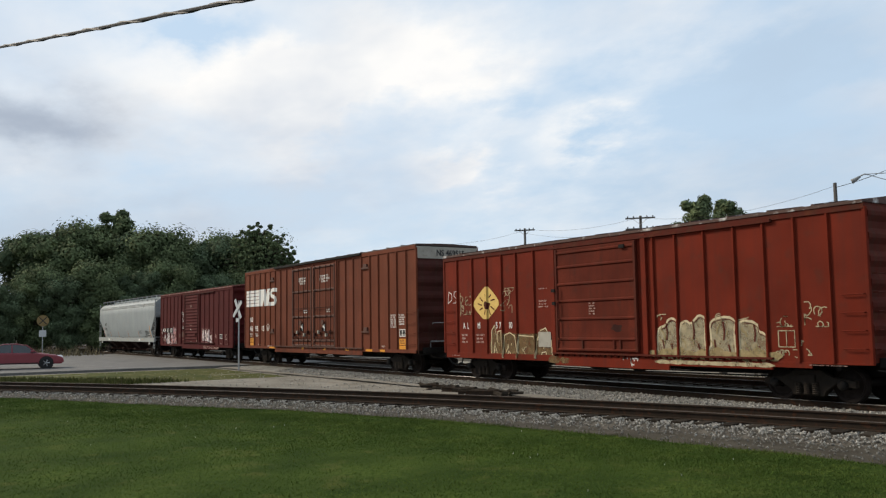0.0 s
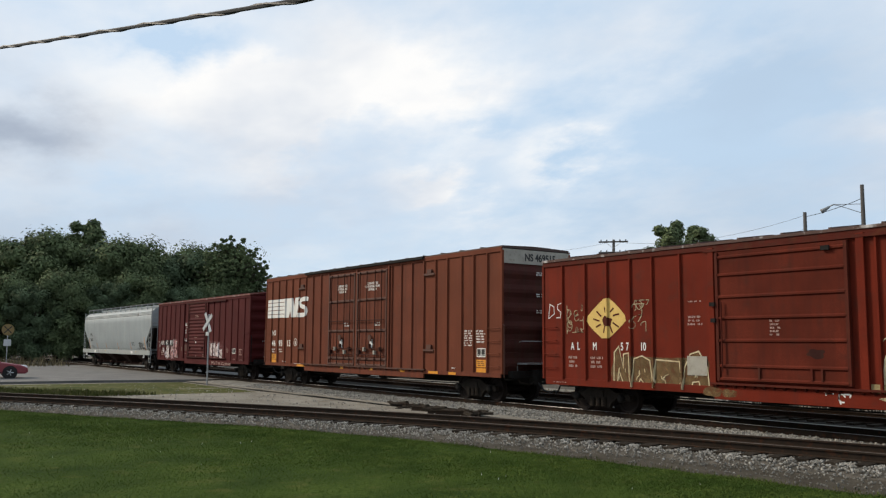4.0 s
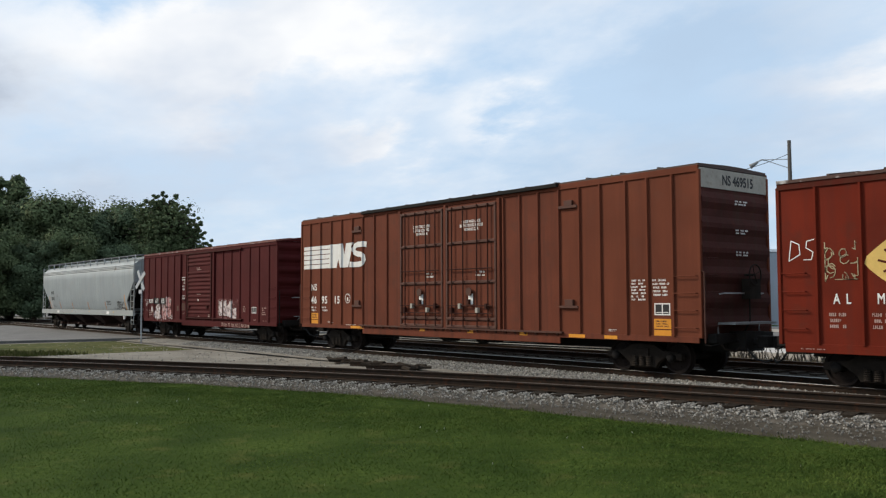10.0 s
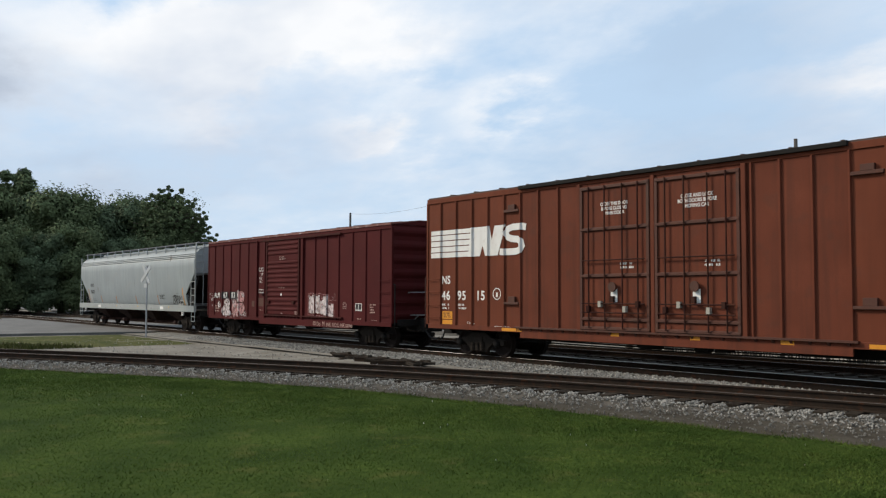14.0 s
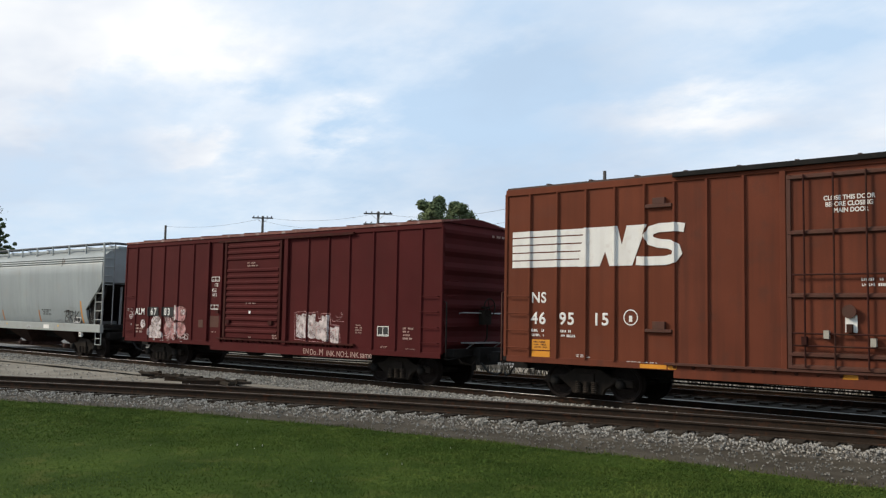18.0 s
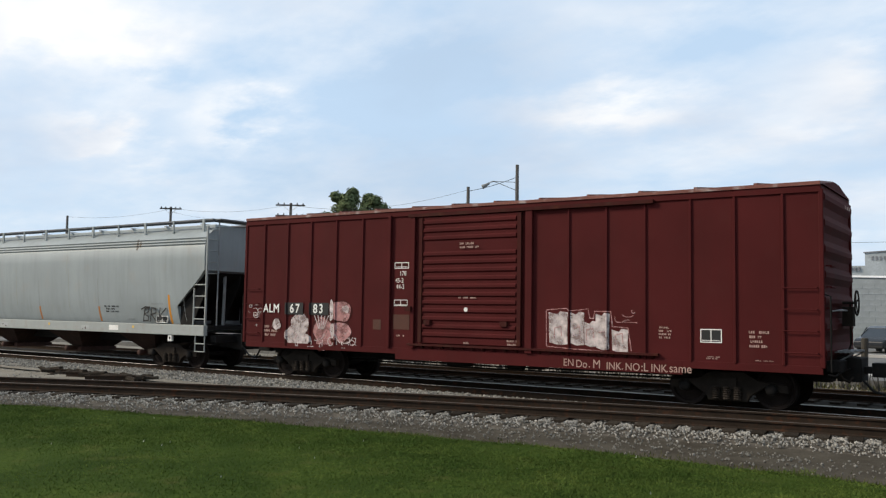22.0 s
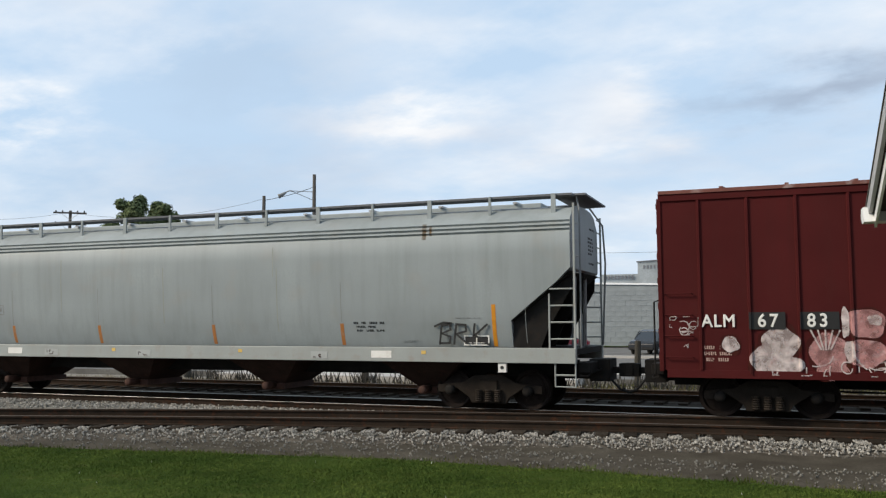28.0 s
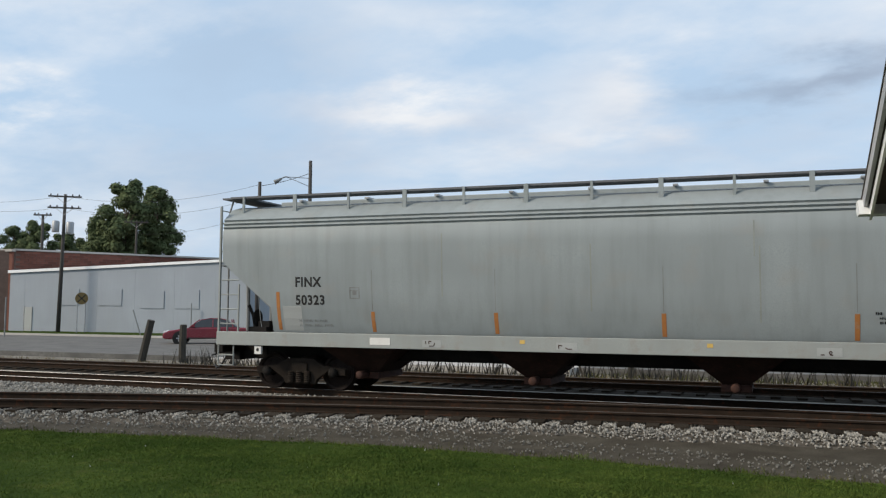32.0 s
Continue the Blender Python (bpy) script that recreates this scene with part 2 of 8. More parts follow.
M = {
    "red_a": material("faded_red_oxide_paint", (0.140, 0.0180, 0.0080), 0.75, spec=0.08, var=0.30, scale=0.9, grain=60, bump=0.08, streak=0.45, streak_color=(0.085, 0.018, 0.012), rust=0.45, rust_color=(0.075, 0.024, 0.015)),
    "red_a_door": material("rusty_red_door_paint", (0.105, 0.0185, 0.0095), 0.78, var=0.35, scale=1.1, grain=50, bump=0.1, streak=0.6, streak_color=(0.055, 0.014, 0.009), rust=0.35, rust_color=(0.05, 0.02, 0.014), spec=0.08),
    "faded_stencil": material("faded_stencil_paint", (0.40, 0.27, 0.23), 0.7, var=0.2, scale=3, grain=50, bump=0.02),
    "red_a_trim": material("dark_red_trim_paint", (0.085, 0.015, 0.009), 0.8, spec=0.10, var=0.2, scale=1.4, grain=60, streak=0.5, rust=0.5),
    "brown_n": material("brown_freight_paint", (0.138, 0.0400, 0.0208), 0.72, spec=0.08, var=0.20, scale=0.7, grain=60, bump=0.07, streak=0.4, streak_color=(0.085, 0.026, 0.015), rust=0.22, rust_color=(0.11, 0.045, 0.03)),
    "brown_bay": material("dirty_brown_bay_paint", (0.134, 0.0390, 0.0215), 0.72, var=0.2, scale=0.9, grain=60, bump=0.07, streak=0.5, streak_color=(0.055, 0.024, 0.017), rust=0.3, rust_color=(0.07, 0.035, 0.025), spec=0.08),
    "brown_trim": material("brown_trim_paint", (0.075, 0.026, 0.016), 0.7, var=0.2, scale=1.5, grain=60, streak=0.5, rust=0.4),
    "maroon_b": material("dark_maroon_paint", (0.067, 0.0108, 0.0108), 0.75, spec=0.08, var=0.20, scale=0.8, grain=60, bump=0.07, streak=0.45, streak_color=(0.055, 0.012, 0.011), rust=0.15, rust_color=(0.07, 0.02, 0.018)),
    "maroon_trim": material("maroon_trim_paint", (0.046, 0.009, 0.008), 0.78, spec=0.1, var=0.18, scale=1.4, grain=60, streak=0.4, rust=0.3),
    "roof_a": material("peeling_galvanised_roof", (0.085, 0.045, 0.036), 0.75, var=0.3, scale=1.2, grain=20, streak=0.3, rust=1.0, rust_color=(0.55, 0.53, 0.51)),
    "roof_b": material("weathered_red_roof", (0.17, 0.06, 0.045), 0.6, var=0.3, scale=1.1, grain=20, rust=0.8, rust_color=(0.42, 0.36, 0.34)),
    "roof_n": material("weathered_brown_roof", (0.06, 0.035, 0.028), 0.65, var=0.3, scale=1.5, grain=20, rust=0.3),
    "end_dark": material("dark_rusty_paint", (0.042, 0.015, 0.012), 0.85, spec=0.08, var=0.35, scale=1.2, grain=30, streak=0.6, rust=0.3),
    # darker than brown_n: the shade on the car's ends is put into this colour
    "end_brown": material("shaded_brown_end_paint", (0.066, 0.021, 0.017), 0.8, spec=0.1, var=0.3, scale=1.2, grain=30, streak=0.6, rust=0.3),
    "grey_h": material("light_grey_hopper_paint", (0.282, 0.312, 0.316), 0.55, var=0.13, scale=0.6, grain=50, bump=0.04, streak=0.42, streak_color=(0.19, 0.215, 0.205), rust=0.10, rust_color=(0.33, 0.25, 0.17)),
    "grey_sill": material("grey_sill_paint", (0.31, 0.33, 0.315), 0.5, var=0.10, scale=1.2, grain=50, streak=0.35, streak_color=(0.28, 0.27, 0.24), rust=0.25, rust_color=(0.25, 0.17, 0.11)),
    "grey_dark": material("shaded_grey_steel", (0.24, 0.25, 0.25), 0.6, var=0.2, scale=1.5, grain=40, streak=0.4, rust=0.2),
    "grey_seam": material("grey_weld_seam", (0.27, 0.285, 0.26), 0.6, var=0.15, scale=2, grain=40, bump=0.03),
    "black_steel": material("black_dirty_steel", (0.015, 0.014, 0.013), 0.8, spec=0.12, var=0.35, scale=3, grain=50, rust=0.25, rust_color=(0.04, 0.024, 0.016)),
    "grime": material("brown_truck_grime", (0.026, 0.021, 0.017), 0.9, spec=0.1, var=0.35, scale=3, grain=50, rust=0.25, rust_color=(0.045, 0.028, 0.02)),
    "wheel": material("rusty_wheel_steel", (0.018, 0.013, 0.011), 0.75, spec=0.12, var=0.3, scale=5, grain=60),
    "rust_pipe": material("rusty_pipe", (0.055, 0.026, 0.019), 0.8, var=0.35, scale=6, grain=60, rust=0.4),
    "white_paint": material("worn_white_lettering", (0.74, 0.73, 0.69), 0.6, var=0.10, scale=3, grain=60, bump=0.02, rust=0.25, rust_color=(0.45, 0.36, 0.30)),
    "logo_white": material("chipped_white_stencil", (0.70, 0.69, 0.65), 0.6, var=0.08, scale=2, grain=60, bump=0.02, streak=0.25, streak_color=(0.48, 0.42, 0.37), rust=0.2, rust_color=(0.4, 0.3, 0.24)),
    "black_paint": material("black_lettering_paint", (0.02, 0.02, 0.02), 0.6, var=0.2, bump=0.02),
    "orange": material("orange_reflector_tape", (0.62, 0.25, 0.02), 0.5, var=0.12, scale=4, grain=60, bump=0.02),
    "orange_faded": material("faded_orange_tape", (0.42, 0.17, 0.05), 0.6, var=0.2, scale=4, grain=60, bump=0.02, rust=0.3, rust_color=(0.3, 0.26, 0.2)),
    "yellow": material("yellow_spray_paint", (0.62, 0.42, 0.12), 0.65, var=0.12, scale=4, grain=50, bump=0.02, rust=0.12, rust_color=(0.3, 0.1, 0.05)),
    "cream": material("cream_spray_paint", (0.43, 0.37, 0.23), 0.7, var=0.25, scale=3.5, grain=40, bump=0.02, streak=0.35, streak_color=(0.26, 0.17, 0.08), rust=0.5, rust_color=(0.28, 0.17, 0.09), peel=0.6),
    "olive": material("olive_spray_paint", (0.29, 0.225, 0.105), 0.7, var=0.3, scale=3, grain=40, bump=0.02, streak=0.3, streak_color=(0.16, 0.10, 0.05), rust=0.4, rust_color=(0.40, 0.34, 0.22), peel=0.45),
    "pale_cream": material("chalky_cream_spray_paint", (0.37, 0.32, 0.21), 0.7, var=0.2, scale=2.2, grain=40, bump=0.02, streak=0.3, streak_color=(0.36, 0.27, 0.12), rust=0.6, rust_color=(0.27, 0.19, 0.08), peel=0.7, thin=0.70),
    "edge_cream": material("cream_outline_spray", (0.56, 0.47, 0.30), 0.7, var=0.15, scale=3, grain=40, bump=0.02, peel=0.3),
    "ochre": material("ochre_spray_paint", (0.19, 0.115, 0.045), 0.7, var=0.25, scale=2.5, grain=50, bump=0.02, rust=0.6, rust_color=(0.20, 0.07, 0.04), peel=0.85, thin=0.82),
    "pink": material("pink_spray_paint", (0.50, 0.25, 0.24), 0.65, var=0.2, scale=3, grain=50, bump=0.02, rust=0.4, rust_color=(0.62, 0.55, 0.54), peel=0.8, thin=0.74),
    "pale_pink": material("pale_pink_spray_paint", (0.64, 0.56, 0.54), 0.65, var=0.12, scale=3, grain=50, bump=0.02, rust=0.35, rust_color=(0.40, 0.16, 0.15), peel=0.8, thin=0.7),
    "patch_grey": material("grey_primer_patch", (0.33, 0.31, 0.26), 0.7, var=0.15, scale=4, grain=50, rust=0.3),
    "rail": material("worn_rail_side", (0.031, 0.022, 0.016), 0.85, var=0.3, scale=3, grain=60, rust=0.4, spec=0.06),
    "rail_top": material("shiny_rail_head", (0.24, 0.235, 0.23), 0.5, metal=1.0, var=0.12, scale=2, grain=60, bump=0.02),
    "rail_top_rusty": material("seldom_used_rail_head", (0.075, 0.060, 0.050), 0.6, spec=0.2, var=0.25, scale=2, grain=60, bump=0.03),
    "tie": material("creosoted_tie_wood", (0.036, 0.029, 0.022), 0.9, var=0.4, scale=4, grain=50, bump=0.4, island=0.35, stretch=(6, 1, 6), spec=0.06),
    "ballast": material("grey_ballast", (0.100, 0.088, 0.072), 0.95, var=0.45, scale=5, grain=22, bump=1.0, bump_scale=18, spec=0.06),
    # much darker than the branch track's ballast; main and rear beds
    "dark_ballast": material("dark_brown_ballast", (0.031, 0.027, 0.022), 0.95, var=0.5, scale=3, grain=22, bump=1.0, bump_scale=18, spec=0.06),
    "stones": material("limestone_ballast_stones", (0.27, 0.255, 0.225), 0.92, var=0.2, scale=6, grain=40, bump=0.3, island=0.55, spec=0.06),
    "gravel": material("packed_gravel", (0.058, 0.049, 0.036), 0.95, var=0.3, scale=1.6, grain=30, bump=0.6, bump_scale=30, spec=0.1, tint=(0.090, 0.080, 0.062)),
    "pale_gravel": material("pale_dusty_gravel", (0.215, 0.195, 0.160), 0.95, var=0.35, scale=0.7, grain=18, rust=0.5, rust_color=(0.14, 0.12, 0.085), bump=0.8, bump_scale=28, spec=0.1, tint=(0.285, 0.265, 0.225)),
    "pale_ballast": material("pale_crushed_ballast", (0.20, 0.19, 0.165), 0.95, var=0.45, scale=4, grain=16, rust=0.4, rust_color=(0.09, 0.08, 0.062), bump=1.0, bump_scale=22, spec=0.06, tint=(0.29, 0.28, 0.25)),
    "rust_wash": material("thin_rust_wash", (0.17, 0.10, 0.045), 0.8, var=0.3, scale=6, grain=40, bump=0.02, peel=0.9, thin=0.7),
    "bay_rust": material("rusty_outlet_bay_steel", (0.034, 0.020, 0.016), 0.85, spec=0.1, var=0.35, scale=3, grain=40, rust=0.5, rust_color=(0.06, 0.026, 0.02)),
    "dirt": material("dusty_lot_ground", (0.14, 0.13, 0.11), 0.95, var=0.3, scale=0.35, grain=12, bump=0.4, tint=(0.20, 0.19, 0.165)),
    "asphalt": material("worn_pale_asphalt", (0.125, 0.121, 0.113), 0.9, var=0.32, scale=0.8, grain=9, bump=0.25),
    "concrete": material("pale_concrete", (0.42, 0.40, 0.37), 0.9, var=0.15, scale=0.8, grain=25, bump=0.2),
    "lawn": material("mown_lawn_soil", (0.034, 0.064, 0.011), 0.95, var=0.5, scale=0.7, grain=11, rust=0.6, rust_color=(0.078, 0.082, 0.022), bump=0.5, bump_scale=60, spec=0.03, tint=(0.058, 0.084, 0.015)),
    "blade": material("grass_blades", (0.072, 0.126, 0.024), 0.85, var=0.5, scale=0.8, grain=4, bump=0, island=0.22, spec=0.06, tint=(0.112, 0.148, 0.031)),
    "verge": material("rough_verge_grass", (0.058, 0.074, 0.019), 0.95, var=0.4, scale=0.8, grain=9, rust=0.7, rust_color=(0.17, 0.145, 0.085), bump=0.8, spec=0.05, tint=(0.105, 0.098, 0.036)),
    "weed": material("dry_weeds", (0.15, 0.12, 0.065), 0.9, var=0.35, scale=1.0, grain=8, bump=0, island=0.5),
    "clover": material("white_clover_heads", (0.6, 0.6, 0.52), 0.9, var=0.1, bump=0),
    "leaf": material("broadleaf_foliage", (0.108, 0.145, 0.070), 0.8, var=0.55, scale=0.5, grain=2, bump=0, island=0.28, spec=0.08, tint=(0.175, 0.215, 0.10)),
    "leaf2": material("darker_foliage", (0.090, 0.122, 0.066), 0.8, var=0.55, scale=0.5, grain=2, bump=0, island=0.28, spec=0.08),
    "bark": material("grey_brown_bark", (0.09, 0.07, 0.05), 0.95, var=0.35, scale=4, grain=20, bump=0.6, stretch=(3, 3, 0.6)),
    "pole": material("weathered_pole_wood", (0.070, 0.064, 0.058), 0.9, var=0.3, scale=3, grain=40, bump=0.3, stretch=(6, 6, 0.5)),
    "post": material("dark_old_post_wood", (0.050, 0.046, 0.038), 0.95, var=0.35, scale=4, grain=40, bump=0.4, stretch=(6, 6, 0.6)),
    "wire": material("black_cable_sheath", (0.012, 0.012, 0.012), 0.6, var=0.2, bump=0),
    "metal": material("galvanised_steel", (0.36, 0.37, 0.38), 0.5, metal=0.5, var=0.12, scale=3, grain=50, bump=0.03),
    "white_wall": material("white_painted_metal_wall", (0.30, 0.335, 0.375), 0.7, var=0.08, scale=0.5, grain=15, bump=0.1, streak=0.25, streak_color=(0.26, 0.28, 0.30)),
    "white_trim": material("white_roof_trim", (0.80, 0.81, 0.82), 0.6, var=0.06, bump=0.03),
    "block_wall": material("painted_block_wall", (0.25, 0.275, 0.285), 0.85, var=0.22, scale=0.9, grain=8, bump=0.3, island=0.03),
    "brick": material("red_brick", (0.15, 0.062, 0.046), 0.9, var=0.25, scale=1.2, grain=12, bump=0.3, island=0.25),
    "mortar": material("brick_mortar", (0.13, 0.09, 0.075), 0.95, var=0.2, scale=3, grain=30, bump=0.2),
    "shed_wall": material("grey_shed_siding", (0.24, 0.255, 0.27), 0.75, var=0.08, scale=0.7, grain=20, bump=0.1, streak=0.2, streak_color=(0.22, 0.23, 0.24)),
    "shed_roof": material("dark_grey_shingles", (0.14, 0.145, 0.155), 0.85, var=0.15, scale=0.9, grain=20, bump=0.4),
    "pale_panel": material("pale_panel_paint", (0.36, 0.375, 0.365), 0.7, var=0.08, scale=1, bump=0.05),
    "dark_glass": material("dark_window_glass", (0.02, 0.024, 0.028), 0.12, var=0.2, bump=0, spec=0.7),
    "sign_yellow": material("yellow_sign_sheeting", (0.20, 0.135, 0.05), 0.5, var=0.1, bump=0.02),
    "sign_white": material("white_sign_sheeting", (0.45, 0.46, 0.46), 0.5, var=0.08, scale=4, bump=0.02, rust=0.15, rust_color=(0.4, 0.38, 0.36)),
    "car_red": material("dark_red_car_paint", (0.17, 0.012, 0.022), 0.25, var=0.06, bump=0, spec=0.7),
    "car_red2": material("faded_red_car_paint", (0.20, 0.020, 0.030), 0.35, var=0.06, bump=0, spec=0.6),
    "car_teal": material("grey_green_car_paint", (0.075, 0.095, 0.105), 0.28, metal=0.3, var=0.06, bump=0, spec=0.6),
    "car_silver": material("silver_car_paint", (0.42, 0.44, 0.46), 0.3, metal=0.4, var=0.05, bump=0, spec=0.6),
    "car_black": material("black_car_paint", (0.015, 0.016, 0.018), 0.22, var=0.1, bump=0, spec=0.35),
    "car_blue": material("slate_blue_car_paint", (0.045, 0.065, 0.105), 0.28, var=0.06, bump=0, spec=0.7),
    "tyre": material("black_tyre_rubber", (0.02, 0.02, 0.02), 0.85, var=0.2, bump=0.1),
    "rim": material("grey_alloy_rim", (0.45, 0.46, 0.47), 0.35, metal=0.8, var=0.1, bump=0),
    "lamp_lens": material("clear_lamp_lens", (0.75, 0.76, 0.78), 0.15, var=0.05, bump=0, spec=0.8),
    "tail_lens": material("red_lamp_lens", (0.30, 0.01, 0.01), 0.2, var=0.05, bump=0, spec=0.8),
    "eave_fascia": material("grey_painted_fascia", (0.34, 0.345, 0.35), 0.6, var=0.1, scale=3, bump=0.05),
    "eave_white": material("white_gutter_paint", (0.66, 0.67, 0.66), 0.5, var=0.06, scale=3, bump=0.03),
    "soffit": material("dark_brown_soffit", (0.045, 0.035, 0.03), 0.8, var=0.2, scale=3, bump=0.1),
    "shingle": material("grey_brown_shingles", (0.12, 0.11, 0.10), 0.9, var=0.25, scale=2, grain=30, bump=0.4),
    "siding": material("pale_house_siding", (0.50, 0.48, 0.43), 0.75, var=0.06, scale=1, bump=0.05),
}


# ---- mesh helpers ----
def box(bm, x0, x1, y0, y1, z0, z1):
    v = [bm.verts.new(c) for c in ((x0, y0, z0), (x1, y0, z0), (x1, y1, z0), (x0, y1, z0), (x0, y0, z1), (x1, y0, z1), (x1, y1, z1), (x0, y1, z1))]
    for f in ((3, 2, 1, 0), (4, 5, 6, 7), (0, 1, 5, 4), (1, 2, 6, 5), (2, 3, 7, 6), (3, 0, 4, 7)):
        bm.faces.new([v[i] for i in f])
    return v


def prism(bm, outline, axis, a, b):
    """An outline of 2D points, counter-clockwise, pushed along an axis from a to b."""
    def at(p, q):
        return {"x": (q, p[0], p[1]), "y": (p[0], q, p[1]), "z": (p[0], p[1], q)}[axis]
    lo, hi = [bm.verts.new(at(p, a)) for p in outline], [bm.verts.new(at(p, b)) for p in outline]
    k = len(outline)
    fs = [bm.faces.new(lo[::-1]), bm.faces.new(hi)]
    for i in range(k):
        fs.append(bm.faces.new((lo[i], lo[(i + 1) % k], hi[(i + 1) % k], hi[i])))
    return fs


def tube(bm, pts, r, n=8, taper=None):
    """A round bar along a line of points, with closed ends."""
    pts = [Vector(p) for p in pts]
    rings = []
    for i, p in enumerate(pts):
        d = (pts[min(i + 1, len(pts) - 1)] - pts[max(i - 1, 0)]).normalized()
        u = d.orthogonal().normalized() if i == 0 else (rings[-1][1] - d * rings[-1][1].dot(d)).normalized()
        w = d.cross(u)
        rr = r if taper is None else r + (taper - r) * i / (len(pts) - 1)
        rings.append(([bm.verts.new(p + (u * math.cos(k * math.tau / n) + w * math.sin(k * math.tau / n)) * rr) for k in range(n)], u))
    for (a, _), (b, _) in zip(rings, rings[1:]):
        for k in range(n):
            bm.faces.new((a[k], a[(k + 1) % n], b[(k + 1) % n], b[k]))
    bm.faces.new(rings[0][0][::-1])
    bm.faces.new(rings[-1][0])


def lathe(bm, profile, n, axis="y", centre=(0, 0, 0)):
    """A turned form: (radius, place along the axis) pairs."""
    c = Vector(centre)
    rings = []
    for r, a in profile:
        ring = []
        for k in range(n):
            p, q = r * math.cos(k * math.tau / n), r * math.sin(k * math.tau / n)
            ring.append(bm.verts.new(c + Vector({"y": (p, a, q), "x": (a, p, q), "z": (p, q, a)}[axis])))
        rings.append(ring)
    for a, b in zip(rings, rings[1:]):
        for k in range(n):
            bm.faces.new((a[k], b[k], b[(k + 1) % n], a[(k + 1) % n]))
    bm.faces.new(rings[0])
    bm.faces.new(rings[-1][::-1])


def finish(bm, name, mat, smooth=False):
    bmesh.ops.recalc_face_normals(bm, faces=bm.faces[:])
    me = bpy.data.meshes.new(name)
    bm.to_mesh(me)
    bm.free()
    me.materials.append(M[mat] if isinstance(mat, str) else mat)
    if smooth:
        me.polygons.foreach_set("use_smooth", [True] * len(me.polygons))
    return me


def part(name, bm, mat, parent, label="", bevel=0.0, smooth=False, at=None):
    ob = new(name, finish(bm, name, mat, smooth))
    ob.parent = parent
    if at is not None:
        ob.matrix_basis = at
    if label:
        tagged(ob, label)
    if bevel:
        mod = ob.modifiers.new("edge", "BEVEL")
        mod.width, mod.segments, mod.limit_method = bevel, 2, "ANGLE"
    return ob


def piece(name, mesh, parent, at):
    ob = new(name, mesh)
    ob.parent = parent
    ob.matrix_basis = at
    return ob


def thing(name, label, category, group="", kind="", at=None):
    ob = new(name)
    ob.empty_display_size = 0.3
    if at is not None:
        ob.matrix_basis = at
    return tagged(ob, label, category, group, kind)


def setting(name, bm, mat, label, category="", smooth=False):
    return tagged(new(name, finish(bm, name, mat, smooth)), label, category or name.replace("_", " "), kind="structure")


def stuff(name, verts, faces, mat, label, category, parent=None):
    me = bpy.data.meshes.new(name)
    me.from_pydata(verts, [], faces)
    me.materials.append(M[mat])
    ob = new(name, me)
    if parent:
        ob.parent = parent
    return tagged(ob, label, category, kind="stuff")


def lettering(text, size, mat, parent, x, z, y, name="lettering", width=1.0, spacing=1.0, along="x", label="", bold=0.022):
    """Painted letters on a wall that faces -y (or +x), standing 3 mm proud."""
    cu = bpy.data.curves.new(name, "FONT")
    cu.body, cu.size, cu.space_character, cu.bevel_depth, cu.bevel_resolution = text, size, spacing, size * bold, 0
    tmp = bpy.data.objects.new(name, cu)
    scene.collection.objects.link(tmp)
    bpy.context.view_layer.update()
    me = bpy.data.meshes.new_from_object(tmp.evaluated_get(bpy.context.evaluated_depsgraph_get()))
    bpy.data.objects.remove(tmp)
    me.materials.clear()
    me.materials.append(M[mat])
    ob = new(name, me)
    ob.parent = parent
    turn = pose(x, y, z, 90, 0, 0) if along == "x" else pose(x, y, z, 90, 0, 90)
    ob.matrix_basis = turn @ Matrix.Diagonal((width, 1, 0.15, 1))
    if label:
        tagged(ob, label)
    return ob


# ---- ground ----
TRACK_Y = 19.5       # centre of the train's track
GAUGE = 1.435
LAWN_Z = -0.27


def branch_rail(x):
    """The far rail of the curved branch track, which runs into the train's near rail at x = 0."""
    return 18.78 + 0.098 * x - 0.0072 * x * x


def branch_point(x, off):
    """A point at an offset to the near side of the branch track's far rail, square to it."""
    k = 0.098 - 0.0144 * x
    n = Vector((k, -1)).normalized()
    return x + n.x * off, branch_rail(x) + n.y * off, k


LAWN_EDGE = ((-75, -26), (-60, -13), (-45, -3.5), (-38, 0.8), (-32.5, 4.0), (-27, 6.6), (-22, 9.3), (-17, 11.1), (-12, 12.1), (-6, 12.95), (-2.5, 12.85), (0, 12.65), (8, 12.3), (30, 12.0))


def lawn_edge(x):
    for (a, p), (b, q) in zip(LAWN_EDGE, LAWN_EDGE[1:]):
        if x <= b:
            return p + (q - p) * (x - a) / (b - a)
    return LAWN_EDGE[-1][1]


def sheet(xs, rows, height, mat, name, label, category="", wobble=0.0):
    """A strip of ground: for each x a list of y values, with a height function."""
    bm = bmesh.new()
    grid = []
    for x in xs:
        grid.append([bm.verts.new((x, y, height(x, y))) for y in rows(x)])
    for a, b in zip(grid, grid[1:]):
        for i in range(len(a) - 1):
            bm.faces.new((a[i], b[i], b[i + 1], a[i + 1]))
    for f in bm.faces:
        f.normal_update()
        if f.normal.z < 0:
            f.normal_flip()
    me = bpy.data.meshes.new(name)
    bm.to_mesh(me)
    bm.free()
    me.materials.append(M[mat])
    me.polygons.foreach_set("use_smooth", [True] * len(me.polygons))
    return tagged(new(name, me), label, category or name.replace("_", " "), kind="structure")


def frange(a, b, step):
    n = max(1, round((b - a) / step))
    return [a + (b - a) * i / n for i in range(n + 1)]


bm = bmesh.new()
box(bm, -2400, 2400, -2400, 2400, -1.2, -0.42)
setting("ground", bm, "dirt", "flat dusty ground reaching to the horizon", "ground")

